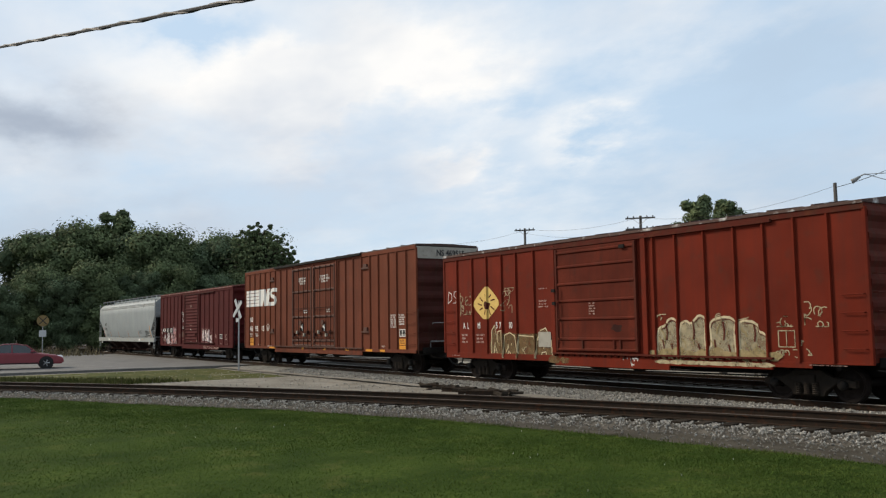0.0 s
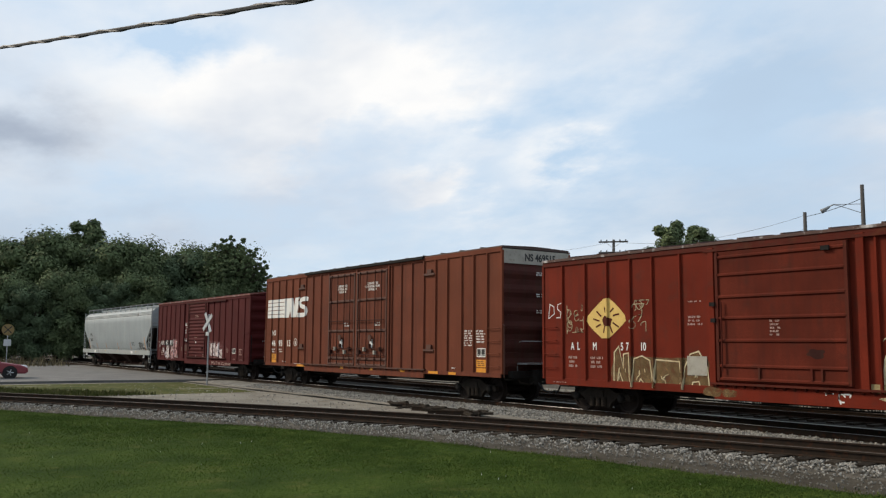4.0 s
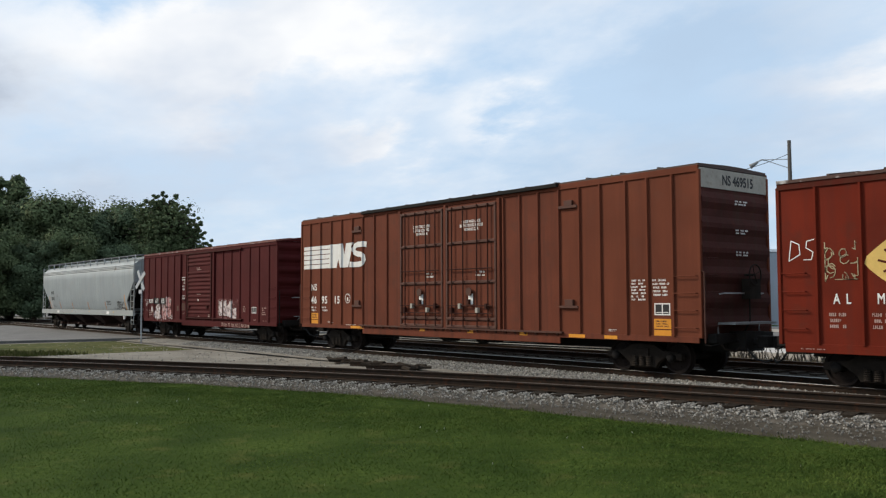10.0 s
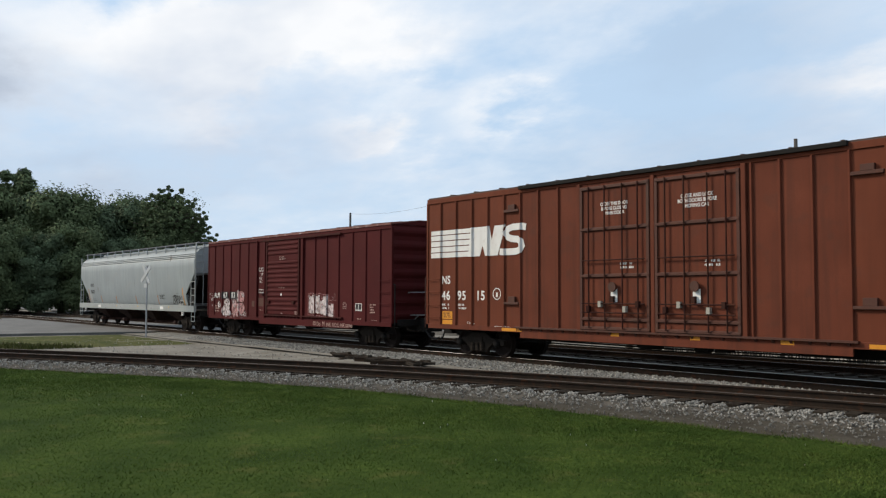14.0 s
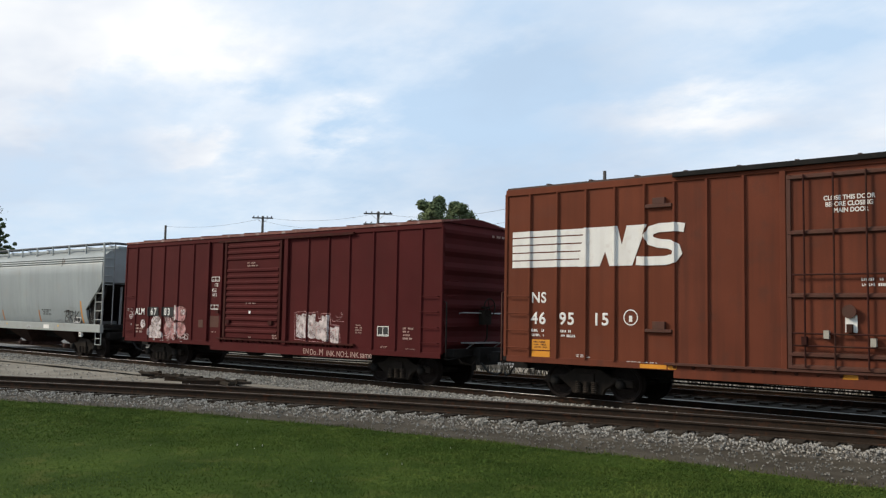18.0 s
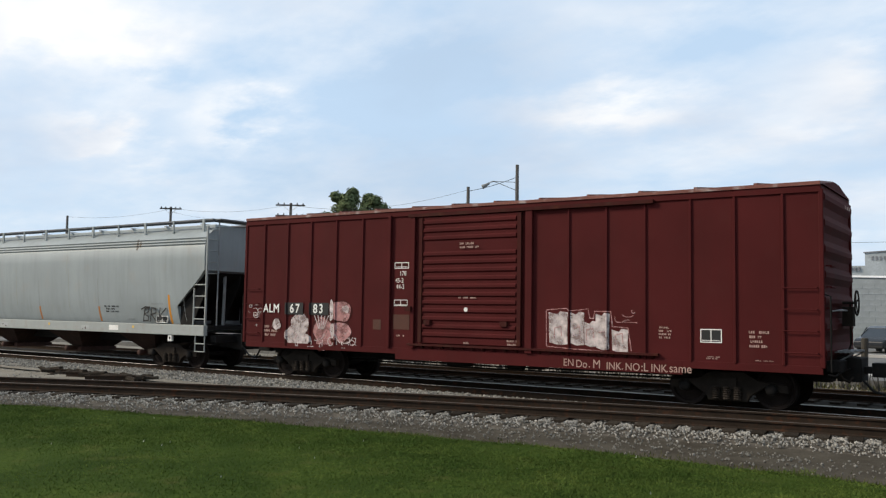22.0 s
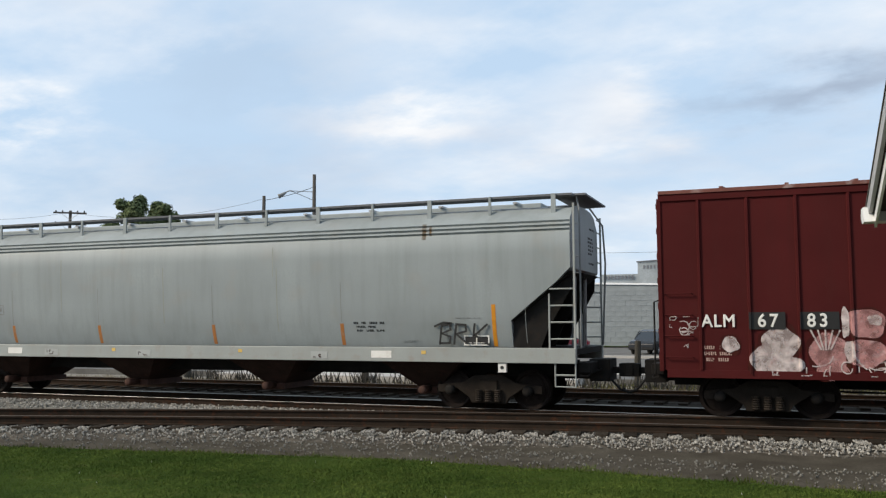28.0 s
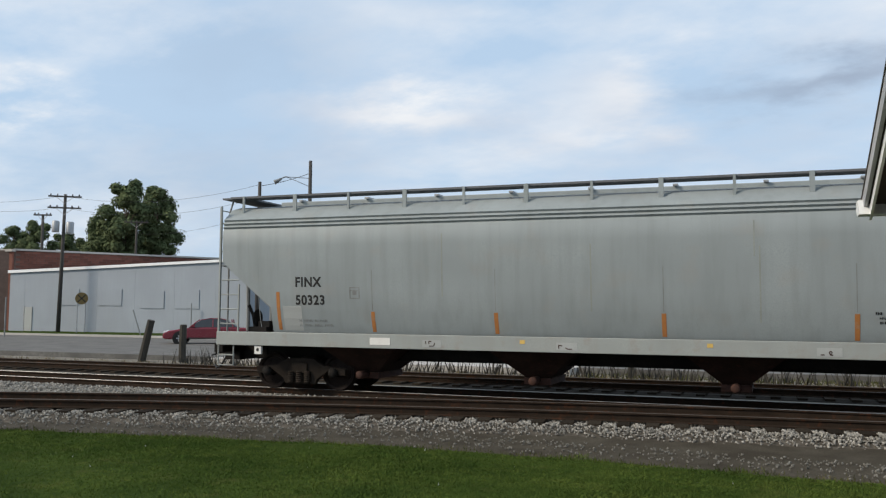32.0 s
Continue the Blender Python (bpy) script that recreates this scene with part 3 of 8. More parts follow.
sheet(frange(-75, 30, 0.8), lambda x: [lawn_edge(x) - d + 0.25 * noise.noise((x * 0.8, 3, 0)) * (d < 0.5) for d in (0.0, 0.25, 0.7, 1.5, 3, 5, 8, 12, 18, 26, 40)],
      lambda x, y: LAWN_Z + 0.012 * noise.noise((x * 0.5, y * 0.5, 0)) - (0.03 if lawn_edge(x) - y < 0.1 else 0), "lawn", "lawn", "short mown green lawn beside the tracks", "lawn")
sheet(frange(-64, 30, 0.6), lambda x: [lawn_edge(x) - 0.6 + d for d in (0, 0.7, 1.6, 2.6, 4.0, 6.0, 9.0, 13.0)],
      lambda x, y: -0.35 + 0.03 * noise.noise((x * 0.9, y * 0.9, 5)), "gravel", "gravel_shoulder", "packed grey gravel shoulder along the rails", "gravel")
sheet(frange(-240, 60, 3), lambda x: [16.5, 18, 20, 22, 24, 26, 28.0, 30.0],
      lambda x, y: -0.245 + 0.03 * noise.noise((x * 0.4, y * 0.4, 9)), "pale_gravel", "gravel_yard", "gravel between the parallel tracks", "gravel")
# road behind the tracks, and the one that crosses them
bm = bmesh.new()
box(bm, -230, 120, 30.5, 48.0, -0.50, -0.06)
setting("road", bm, "asphalt", "worn pale asphalt road behind the tracks", "road")
bm = bmesh.new()
prism(bm, [(-84, -40), (-51.5, -40), (-50.3, 12), (-49.5, 17.2), (-49.5, 30.5), (-84, 30.5)], "z", -0.45, -0.155)
setting("road_crossing", bm, "asphalt", "pale asphalt road crossing the tracks", "road")
bm = bmesh.new()
box(bm, -230, 120, 48.0, 48.35, -0.45, 0.08)
setting("kerb", bm, "concrete", "low concrete kerb along the road", "kerb")
sheet(frange(-230, -33, 5), lambda x: [48.3, 50, 52, 54, 58], lambda x, y: 0.02 + 0.05 * noise.noise((x * 0.3, y, 2)), "lawn", "grass_strip", "strip of green grass before the buildings", "grass")
sheet(frange(-62, -38, 0.8), lambda x: [max(branch_point(x, -2.2)[1], -30), max(branch_point(x, -2.2)[1], -30) + 0.5 * (16.4 - max(branch_point(x, -2.2)[1], -30)) * (1 if x > -49 else 0.25), 16.0 + 0.3 * noise.noise((x, 1, 1)) if x > -49 else max(branch_point(x, -2.2)[1], -30) + 3.2],
      lambda x, y: -0.27 + 0.06 * noise.noise((x * 0.7, y * 0.7, 4)), "verge", "verge", "yellowing rough grass between the tracks and the road", "grass")


sheet(frange(-51, -18, 0.8), lambda x: [branch_point(x, -1.9)[1] + d * (17.6 - branch_point(x, -1.9)[1]) for d in (0, 0.3, 0.6, 1.0)],
      lambda x, y: -0.292 + 0.03 * noise.noise((x * 0.6, y * 0.6, 14)), "pale_gravel", "dirt_wedge", "pale dusty ground between the branch and main tracks", "gravel")


sheet(frange(-32, -4, 2), lambda x: [67.6, 68.8, 70.0], lambda x, y: 0.02 + 0.05 * noise.noise((x * 0.3, y, 2)), "lawn", "wall_grass", "narrow grass strip along the block wall", "grass")


# ---- tracks ----
def rail_profile():
    return [(-0.07, -0.17), (0.07, -0.17), (0.07, -0.155), (0.012, -0.14), (0.010, -0.05), (0.034, -0.038), (0.034, -0.006), (-0.034, -0.006), (-0.034, -0.038), (-0.010, -0.05), (-0.012, -0.14), (-0.07, -0.155)]


def sweep(bm, line, outline):
    """Sweeps a profile (across, up) along a ground line of (x, y)."""
    rings = []
    for i, (x, y) in enumerate(line):
        a, b = line[max(i - 1, 0)], line[min(i + 1, len(line) - 1)]
        d = Vector((b[0] - a[0], b[1] - a[1])).normalized()
        rings.append([bm.verts.new((x - d.y * p, y + d.x * p, q)) for p, q in outline])
    k = len(outline)
    for a, b in zip(rings, rings[1:]):
        for i in range(k):
            bm.faces.new((a[i], a[(i + 1) % k], b[(i + 1) % k], b[i]))
    bm.faces.new(rings[0])
    bm.faces.new(rings[-1][::-1])


def shifted(line, off):
    out = []
    for i, (x, y) in enumerate(line):
        a, b = line[max(i - 1, 0)], line[min(i + 1, len(line) - 1)]
        d = Vector((b[0] - a[0], b[1] - a[1])).normalized()
        out.append((x - d.y * off, y + d.x * off))
    return out


bm = bmesh.new()
box(bm, -0.115, 0.115, -1.32, 1.32, -0.17, 0.0)
TIE = finish(bm, "tie", "tie")


def track(name, line, label, head, z=0.0, bed="ballast", ties=None, slope=0.55, far=-0.215):
    t = thing(name, label, "railway track", kind="structure", at=pose(0, 0, z))
    bm = bmesh.new()
    sweep(bm, line, [(-1.55 - slope, -0.45), (1.55 + slope, -0.45), (1.42, far), (0.86, far), (0.6, -0.225), (-0.6, -0.225), (-1.42, -0.215)])
    bed_ob = part("ballast_bed", bm, bed, t)
    for side in (-0.5, 0.5):
        rl = shifted(line, side * (GAUGE + 0.07))
        bm = bmesh.new()
        sweep(bm, rl, rail_profile())
        r = part("rail", bm, "rail", t)
        bm = bmesh.new()
        sweep(bm, rl, [(-0.030, -0.007), (0.030, -0.007), (0.026, 0.0), (-0.026, 0.0)])
        part("rail_head", bm, head, r, "worn bright running surface")
    for x, y, yaw in ties or ():
        piece("tie", TIE, t, pose(x, y, -0.165 + 0.012 * noise.noise((x * 3, y, 0)), 0, 0, yaw + 1.5 * noise.noise((x * 2.1, 7, y))))
    return t


BRANCH = [branch_point(x, 0.75)[:2] for x in frange(-58, 6, 0.8)]
MAIN = [(x, TRACK_Y) for x in frange(-240, 60, 6)]
THIRD = [(x, 24.6) for x in frange(-240, 60, 6)]
branch_ties, d = [], 0.0
for x in frange(-46, 4, 0.53):
    px, py, k = branch_point(x, 0.75)
    branch_ties.append((px, py, math.degrees(math.atan(k))))
track("track_branch", BRANCH, "curved branch track with dark ties and pale ballast", "rail_top_rusty", z=-0.006, ties=branch_ties, far=-0.172)
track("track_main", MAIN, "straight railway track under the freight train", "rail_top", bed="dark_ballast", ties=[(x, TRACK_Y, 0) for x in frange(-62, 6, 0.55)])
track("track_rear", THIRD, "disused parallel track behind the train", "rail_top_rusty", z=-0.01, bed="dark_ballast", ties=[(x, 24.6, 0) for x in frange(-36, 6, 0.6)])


def ridge_start(x):
    return max(branch_rail(x) + 0.16, 16.9)


sheet(frange(-48, -2.2, 0.7), lambda x: [ridge_start(x) + d * (18.64 - ridge_start(x)) for d in (0.0, 0.3, 0.6, 0.8, 1.0)],
      lambda x, y: (-0.155 if y > 17.5 or ridge_start(x) > 17.0 else -0.30 + 0.145 * max(0.0, (y - 16.9) / 0.6)) + 0.02 * noise.noise((x * 1.7, y * 2.5, 11)), "pale_ballast", "ballast_ridge", "ridge of pale ballast beside the main track", "ballast")


# ---- the train ----
TRAVEL = ((0.0, -15.64), (3.0, -10.22), (6.0, -5.01), (9.0, 0.0), (10.5, 2.42), (12.0, 5.31), (14.0, 9.77), (16.0, 14.70), (18.0, 20.28), (20.0, 26.08), (23.0, 34.82), (26.0, 43.37), (29.0, 51.67), (32.0, 59.85))


def travelled(t):
    """How far the train has rolled at t seconds, smoothly through the keys above."""
    ts, vs = [a for a, _ in TRAVEL], [b for _, b in TRAVEL]
    m = list(np.gradient(vs, ts))
    i = max(0, min(len(ts) - 2, int(np.searchsorted(ts, t)) - 1))
    h = ts[i + 1] - ts[i]
    u = (t - ts[i]) / h
    return (2 * u ** 3 - 3 * u * u + 1) * vs[i] + (u ** 3 - 2 * u * u + u) * h * m[i] + (3 * u * u - 2 * u ** 3) * vs[i + 1] + (u ** 3 - u * u) * h * m[i + 1]


WHEEL_R = 0.42
TRAIN, WHEELSETS = [], []      # (thing, x at rest), wheelsets that roll


def wheel_mesh():
    bm = bmesh.new()
    for s in (-1, 1):
        y = s * 0.70
        lathe(bm, [(0.10, y - s * 0.04), (0.12, y + s * 0.09), (0.20, y + s * 0.075), (0.33, y + s * 0.055), (0.36, y + s * 0.10), (WHEEL_R, y + s * 0.105), (WHEEL_R + 0.005, y - s * 0.02), (WHEEL_R + 0.028, y - s * 0.03), (WHEEL_R + 0.028, y - s * 0.055), (0.36, y - s * 0.06), (0.30, y - s * 0.02)], 28)
        for k in range(5):     # bosses that show the turn
            a = k * math.tau / 5
            lathe(bm, [(0.025, y + s * 0.05), (0.025, y + s * 0.085)], 6, centre=(0.25 * math.cos(a), 0, 0.25 * math.sin(a)))
    lathe(bm, [(0.085, -1.02), (0.085, 1.02)], 12)
    return finish(bm, "wheelset", "wheel")


WHEELSET = wheel_mesh()


def sideframe(bm, y0, y1):
    """The cast side frame of a freight truck: an arch bar with two windows and a spring nest."""
    up = [(-1.20, 0.36), (-1.20, 0.52), (-0.62, 0.58), (-0.34, 0.74), (0.34, 0.74), (0.62, 0.58), (1.20, 0.52), (1.20, 0.36), (1.02, 0.36), (1.00, 0.47), (0.76, 0.46), (0.46, 0.26), (0.40, 0.14), (-0.40, 0.14), (-0.46, 0.26), (-0.76, 0.46), (-1.00, 0.47), (-1.02, 0.36)]
    prism(bm, up, "y", y0, y1)


def truck(car, x):
    t = part("truck", _frame_bm(), "grime", car, at=pose(x, 0, 0))
    for s in (-1, 1):
        bm = bmesh.new()
        sideframe(bm, s * 0.98 - 0.07, s * 0.98 + 0.07)
        part("side_frame", bm, "grime", t, bevel=0.012)
        for k in (-0.22, 0.0, 0.22):
            bm = bmesh.new()
            lathe(bm, [(r, 0.17 + j * 0.0225) for j in range(13) for r in ((0.088,) if j % 2 else (0.072,))], 10, "z", (k, s * 1.08, 0))
            part("spring", bm, "grime", t)
    for w in (-0.89, 0.89):
        ws = piece("wheelset", WHEELSET, t, pose(w, 0, WHEEL_R))
        WHEELSETS.append((ws, w))
    for s in (-1, 1):
        for w in (-0.89, 0.89):
            bm = bmesh.new()
            lathe(bm, [(0.11, s * 1.02), (0.12, s * 1.10), (0.09, s * 1.15), (0.03, s * 1.16)], 12, centre=(w, 0, WHEEL_R))
            part("bearing_cap", bm, "black_steel", t, smooth=True)
    return t


def _frame_bm():
    bm = bmesh.new()
    prism(bm, [(-1.10, 0.40), (1.10, 0.40), (1.10, 0.62), (0.4, 0.78), (-0.4, 0.78), (-1.10, 0.62)], "x", -0.20, 0.20)
    return bm


def coupler(car, x, s):
    """Draft gear, coupler shank, knuckle head and an air hose; s tells the end."""
    bm = bmesh.new()
    box(bm, min(x - s * 0.6, x + s * 0.25), max(x - s * 0.6, x + s * 0.25), -0.28, 0.28, 0.66, 1.02)
    box(bm, min(x, x + s * 0.75), max(x, x + s * 0.75), -0.09, 0.09, 0.78, 0.92)
    prism(bm, [(x + s * 0.70, -0.16), (x + s * 1.00, -0.20), (x + s * 1.10, -0.05), (x + s * 1.02, 0.06), (x + s * 1.08, 0.2), (x + s * 0.90, 0.24), (x + s * 0.70, 0.14)][::s], "z", 0.72, 1.00)
    c = part("coupler", bm, "black_steel", car, bevel=0.015)
    bm = bmesh.new()
    box(bm, min(x + s * 0.05, x + s * 0.30), max(x + s * 0.05, x + s * 0.30), -1.25, 1.25, 0.84, 1.06)
    box(bm, min(x + s * 0.10, x + s * 0.55), max(x + s * 0.10, x + s * 0.55), -0.42, 0.42, 0.62, 1.10)
    part("end_sill", bm, "black_steel", c, bevel=0.015)
    bm = bmesh.new()
    tube(bm, [(x + s * 0.2, -0.35, 0.75), (x + s * 0.55, -0.36, 0.68), (x + s * 0.75, -0.3, 0.45), (x + s * 0.95, -0.2, 0.38), (x + s * 1.06, -0.1, 0.45)], 0.028, 8)
    part("air_hose", bm, "wire", c)
    bm = bmesh.new()
    tube(bm, [(x + s * 0.12, -1.45, 0.80), (x + s * 0.25, -1.4, 0.78), (x + s * 0.28, -0.9, 0.84), (x + s * 0.4, -0.25, 0.90)], 0.018, 6)
    part("uncoupling_lever", bm, "black_steel", c)
    return c


def plate(bm, x0, x1, z0, z1, y, t=0.003):
    box(bm, x0, x1, y - t, y, z0, z1)


def stencil(car, x0, x1, z0, z1, y, mat, rows, name="stencil_text", gaps=2, seed=1, label="", along="x"):
    """Small unreadable stencilled lines as bars."""
    rnd = random.Random(seed)
    bm = bmesh.new()
    h = (z1 - z0) / rows
    cw = max(0.022, min(0.04, h * 0.5))
    for r in range(rows):
        za, zb = z1 - h * (r + 0.74), z1 - h * (r + 0.18)
        x, stop = x0 + rnd.uniform(0, 0.1) * (x1 - x0), x1 - rnd.uniform(0, 0.25) * (x1 - x0)
        while x < stop:
            for _ in range(rnd.randint(2, 6)):
                if x + cw > x1:
                    break
                if along == "x":
                    jz = (zb - za) * rnd.choice((0.0, 0.0, 0.35, 0.5))
                    jw = cw * rnd.choice((0.25, 0.5, 0.7))
                    box(bm, x, x + jw, y - 0.003, y, za, zb)
                    if jw < cw * 0.6:
                        box(bm, x + jw, x + cw * 0.75, y - 0.003, y, za + jz, za + jz + (zb - za) * 0.3)
                else:
                    box(bm, y, y + 0.003, x, x + cw * 0.68, za, zb)
                x += cw
            x += cw * rnd.uniform(0.8, 2.5)
    return tagged(part(name, bm, mat, car, label), kind="stuff")


def frame_mark(car, x0, x1, z0, z1, y, mat, w=0.03, bars=True, field="black_paint"):
    """A stencilled box with two dark fields, as on consolidated stencils."""
    bm = bmesh.new()
    box(bm, x0, x1, y - 0.003, y, z0, z0 + w)
    box(bm, x0, x1, y - 0.003, y, z1 - w, z1)
    box(bm, x0, x0 + w, y - 0.003, y, z0 + w, z1 - w)
    box(bm, x1 - w, x1, y - 0.003, y, z0 + w, z1 - w)
    if bars:
        m = (x0 + x1) / 2
        box(bm, m - w / 2, m + w / 2, y - 0.003, y, z0 + w, z1 - w)
        box(bm, x0 + w * 2, x1 - w * 2, y - 0.003, y, z0 + 2 * w, z0 + 2.6 * w)
    f = part("stencil_box", bm, mat, car)
    bm = bmesh.new()
    box(bm, x0 + w, x1 - w, y - 0.0015, y, z0 + w, z1 - w)
    part("stencil_field", bm, field, car)
    return f


def blob(bm, x0, x1, z0, z1, y, seed, square=3.5, rough=0.06, n=40, t=0.002):
    """A sprayed shape: a rounded field with an uneven edge."""
    rnd = random.Random(seed)
    ph = [rnd.uniform(0, math.tau) for _ in range(4)]
    pts = []
    for k in range(n):
        a = k * math.tau / n
        c, s = math.cos(a), math.sin(a)
        r = (abs(c) ** square + abs(s) ** square) ** (-1 / square)
        r *= 1 + rough * sum(math.sin(a * (j + 2) + ph[j]) for j in range(4)) / 2
        pts.append(((x0 + x1) / 2 + c * r * (x1 - x0) / 2, (z0 + z1) / 2 + s * r * (z1 - z0) / 2))
    prism(bm, pts, "y", y - t, y)


def rounded(pts, times=2):
    """Cuts the corners of a closed outline."""
    for _ in range(times):
        pts = [q for a, b in zip(pts, pts[1:] + pts[:1]) for q in ((0.75 * a[0] + 0.25 * b[0], 0.75 * a[1] + 0.25 * b[1]), (0.25 * a[0] + 0.75 * b[0], 0.25 * a[1] + 0.75 * b[1]))]
    return pts


FAT = (
    [(0, 0), (1.0, 0), (1.0, 0.6), (0.98, 0.92), (0.8, 1.02), (0.55, 0.95), (0.45, 0.8), (0.1, 0.75), (0, 0.55)],
    [(0, 0), (0.42, 0), (0.5, 0.1), (0.58, 0), (1.0, 0), (0.94, 0.4), (1.0, 0.9), (0.76, 1.02), (0.6, 0.9), (0.45, 0.76), (0.3, 0.88), (0, 0.8)],
    [(0, 0), (1.0, 0), (1.0, 0.25), (0.94, 0.35), (0.94, 0.7), (1.0, 0.9), (0.7, 1.02), (0.2, 0.92), (0.05, 0.8), (0.1, 0.6), (0.08, 0.3), (0, 0.2)],
    [(0, 0), (0.9, 0), (1.0, 0.1), (1.0, 0.55), (0.86, 0.62), (0.7, 0.66), (0.66, 0.9), (0.05, 0.95), (0, 0.7)])
THIN = (
    [(0, 0), (0.24, 0), (0.28, 0.45), (0.66, 0), (1.0, 0), (0.94, 0.98), (0.62, 0.94), (0.58, 0.55), (0.34, 1.2), (0.06, 1.0)],
    [(0, 0), (0.28, 0), (0.44, 0.28), (0.70, 0), (1.02, 0), (0.86, 0.9), (0.5, 1.05), (0.1, 0.92)],
    [(0.05, 0), (0.9, 0), (1.0, 0.3), (0.95, 0.92), (0.05, 0.94), (0, 0.3)],
    [(0, 0), (0.3, 0), (0.36, 0.22), (0.62, 0.22), (0.68, 0), (1.0, 0), (0.94, 0.6), (0.62, 1.02), (0.30, 0.96), (0.04, 0.6)])


def letters(car, shapes, boxes, y, fill, edge, inner, w, seed, fill_label):
    """Sprayed letters nobody can read: a patchy field, a loose outline and some inner strokes, each letter by itself."""
    rnd = random.Random(seed)
    for k, (x0, x1, z0, z1) in enumerate(boxes):
        jig = lambda: rnd.uniform(-0.03, 0.03)
        ring = rounded([(x0 + (a + jig()) * (x1 - x0), z0 + (b + jig()) * (z1 - z0)) for a, b in shapes[k % len(shapes)]], 1 if shapes is FAT else 0)
        bm = bmesh.new()
        prism(bm, ring, "y", y - 0.001 - 0.0012 * (k % 2), y - 0.0012 * (k % 2))
        part("graffiti_fill", bm, fill, car, fill_label)
        bm = bmesh.new()
        ribbon(bm, ring + ring[:1], y - 0.005 - 0.0012 * (k % 2), w, 0.001)
        part("graffiti_edge", bm, edge, car)
        if shapes is FAT:                    # dark counters left bare between the strokes
            bm = bmesh.new()
            h, wide = z1 - z0, x1 - x0
            for f, lo, hi in ((0.26, 0.0, 0.42), (0.52, 0.40, 0.86), (0.76, 0.0, 0.30))[k % 2:]:
                m = x0 + wide * (f + rnd.uniform(-0.05, 0.05))
                ribbon(bm, [(m, z0 + lo * h), (m + 0.03, z0 + (lo + hi) / 2 * h), (m - 0.01, z0 + hi * h)], y - 0.011, 0.045, 0.001)
            half = len(ring) // 2
            ribbon(bm, [(p + 0.02, q - 0.06) for p, q in ring[half - 5:half + 5]], y - 0.011, 0.022, 0.001)
            tagged(part("graffiti_stroke", bm, "red_a_trim", car), kind="stuff")
        bm = bmesh.new()
        for _ in range(3):
            xa, za = x0 + (x1 - x0) * rnd.uniform(0.2, 0.75), z0 + (z1 - z0) * rnd.uniform(0.12, 0.55)
            dx, dz = (x1 - x0) * rnd.choice((-0.16, 0.16)), (z1 - z0) * rnd.uniform(0.14, 0.26)
            ribbon(bm, [(xa, za), (xa + dx * 0.2, za + dz * 0.6), (xa + dx, za + dz), (xa + dx * 1.1, za + dz * 1.5)][:rnd.choice((2, 3, 4))], y - 0.009, w * 0.7, 0.001)
        tagged(part("graffiti_stroke", bm, inner, car), kind="stuff")


def scrawl(bm, x0, x1, z0, z1, y, seed, strokes=5, w=0.03, t=0.003):
    """Loose spray lines that wander inside a field."""
    rnd = random.Random(seed)
    for _ in range(strokes):
        x, z = rnd.uniform(x0, x1), rnd.uniform(z0, z1)
        a = rnd.uniform(0, math.tau)
        turn = rnd.uniform(-0.9, 0.9)
        pts = []
        for _ in range(rnd.randint(6, 11)):
            pts.append((min(max(x, x0), x1), min(max(z, z0), z1)))
            x, z = x + math.cos(a) * 0.11 * (x1 - x0 + z1 - z0) / 2, z + math.sin(a) * 0.11 * (x1 - x0 + z1 - z0) / 2
            a += turn + rnd.uniform(-0.25, 0.25)
        ribbon(bm, pts, y, w, t)


def ribbon(bm, pts, y, w, t=0.003):
    """A sprayed line of even width as one mitred strip."""
    pts = [Vector(p) for k, p in enumerate(pts) if k == 0 or (Vector(p) - Vector(pts[k - 1])).length > 0.004]
    if len(pts) < 2:
        return
    rings = []
    for k, p in enumerate(pts):
        d0 = (p - pts[k - 1]).normalized() if k else (pts[1] - p).normalized()
        d1 = (pts[k + 1] - p).normalized() if k < len(pts) - 1 else d0
        n = Vector((-d0.y - d1.y, d0.x + d1.x))
        n = n.normalized() if n.length > 1e-3 else Vector((-d0.y, d0.x))
        n *= w / 2 / max(0.5, n.dot(Vector((-d0.y, d0.x))))
        rings.append([bm.verts.new((q.x, yy, q.y)) for q, yy in ((p - n, y - t), (p + n, y - t), (p + n, y), (p - n, y))])
    for a, b in zip(rings, rings[1:]):
        for i in range(4):
            bm.faces.new((a[i], a[(i + 1) % 4], b[(i + 1) % 4], b[i]))
    bm.faces.new(rings[0])
    bm.faces.new(rings[-1][::-1])


def rib_mesh(name, z0, z1, mat, w=0.10, d=0.085):
    """A hat-section side post, standing off a wall that faces -y."""
    bm = bmesh.new()
    prism(bm, [(-w / 2, 0.0), (-w * 0.28, -d), (w * 0.28, -d), (w / 2, 0.0)], "z", z0, z1)
    return finish(bm, name, mat)


def paint_over_posts(car, xs, w, d):
    """Carries painted shapes on over the raised side posts, as spray and stencils do."""
    for ob in [c for c in car.children if c.name.startswith(("graffiti", "emblem", "primer", "number_field"))]:
        me = ob.data
        lo, hi = min(v.co.x for v in me.vertices), max(v.co.x for v in me.vertices)
        if min(v.co.y for v in me.vertices) < -1.53:
            continue
        b = bmesh.new()
        b.from_mesh(me)
        crossed = [x for x in xs if lo - w < x < hi + w]
        for x in crossed:
            for e in (-0.5, -0.28, 0.28, 0.5):
                bmesh.ops.bisect_plane(b, geom=b.verts[:] + b.edges[:] + b.faces[:], plane_co=(x + e * w, 0, 0), plane_no=(1, 0, 0))
        for v in b.verts:
            for x in crossed:
                v.co.y -= d * min(1.0, max(0.0, (0.5 - abs(v.co.x - x) / w) / 0.22))
        b.to_mesh(me)
        b.free()


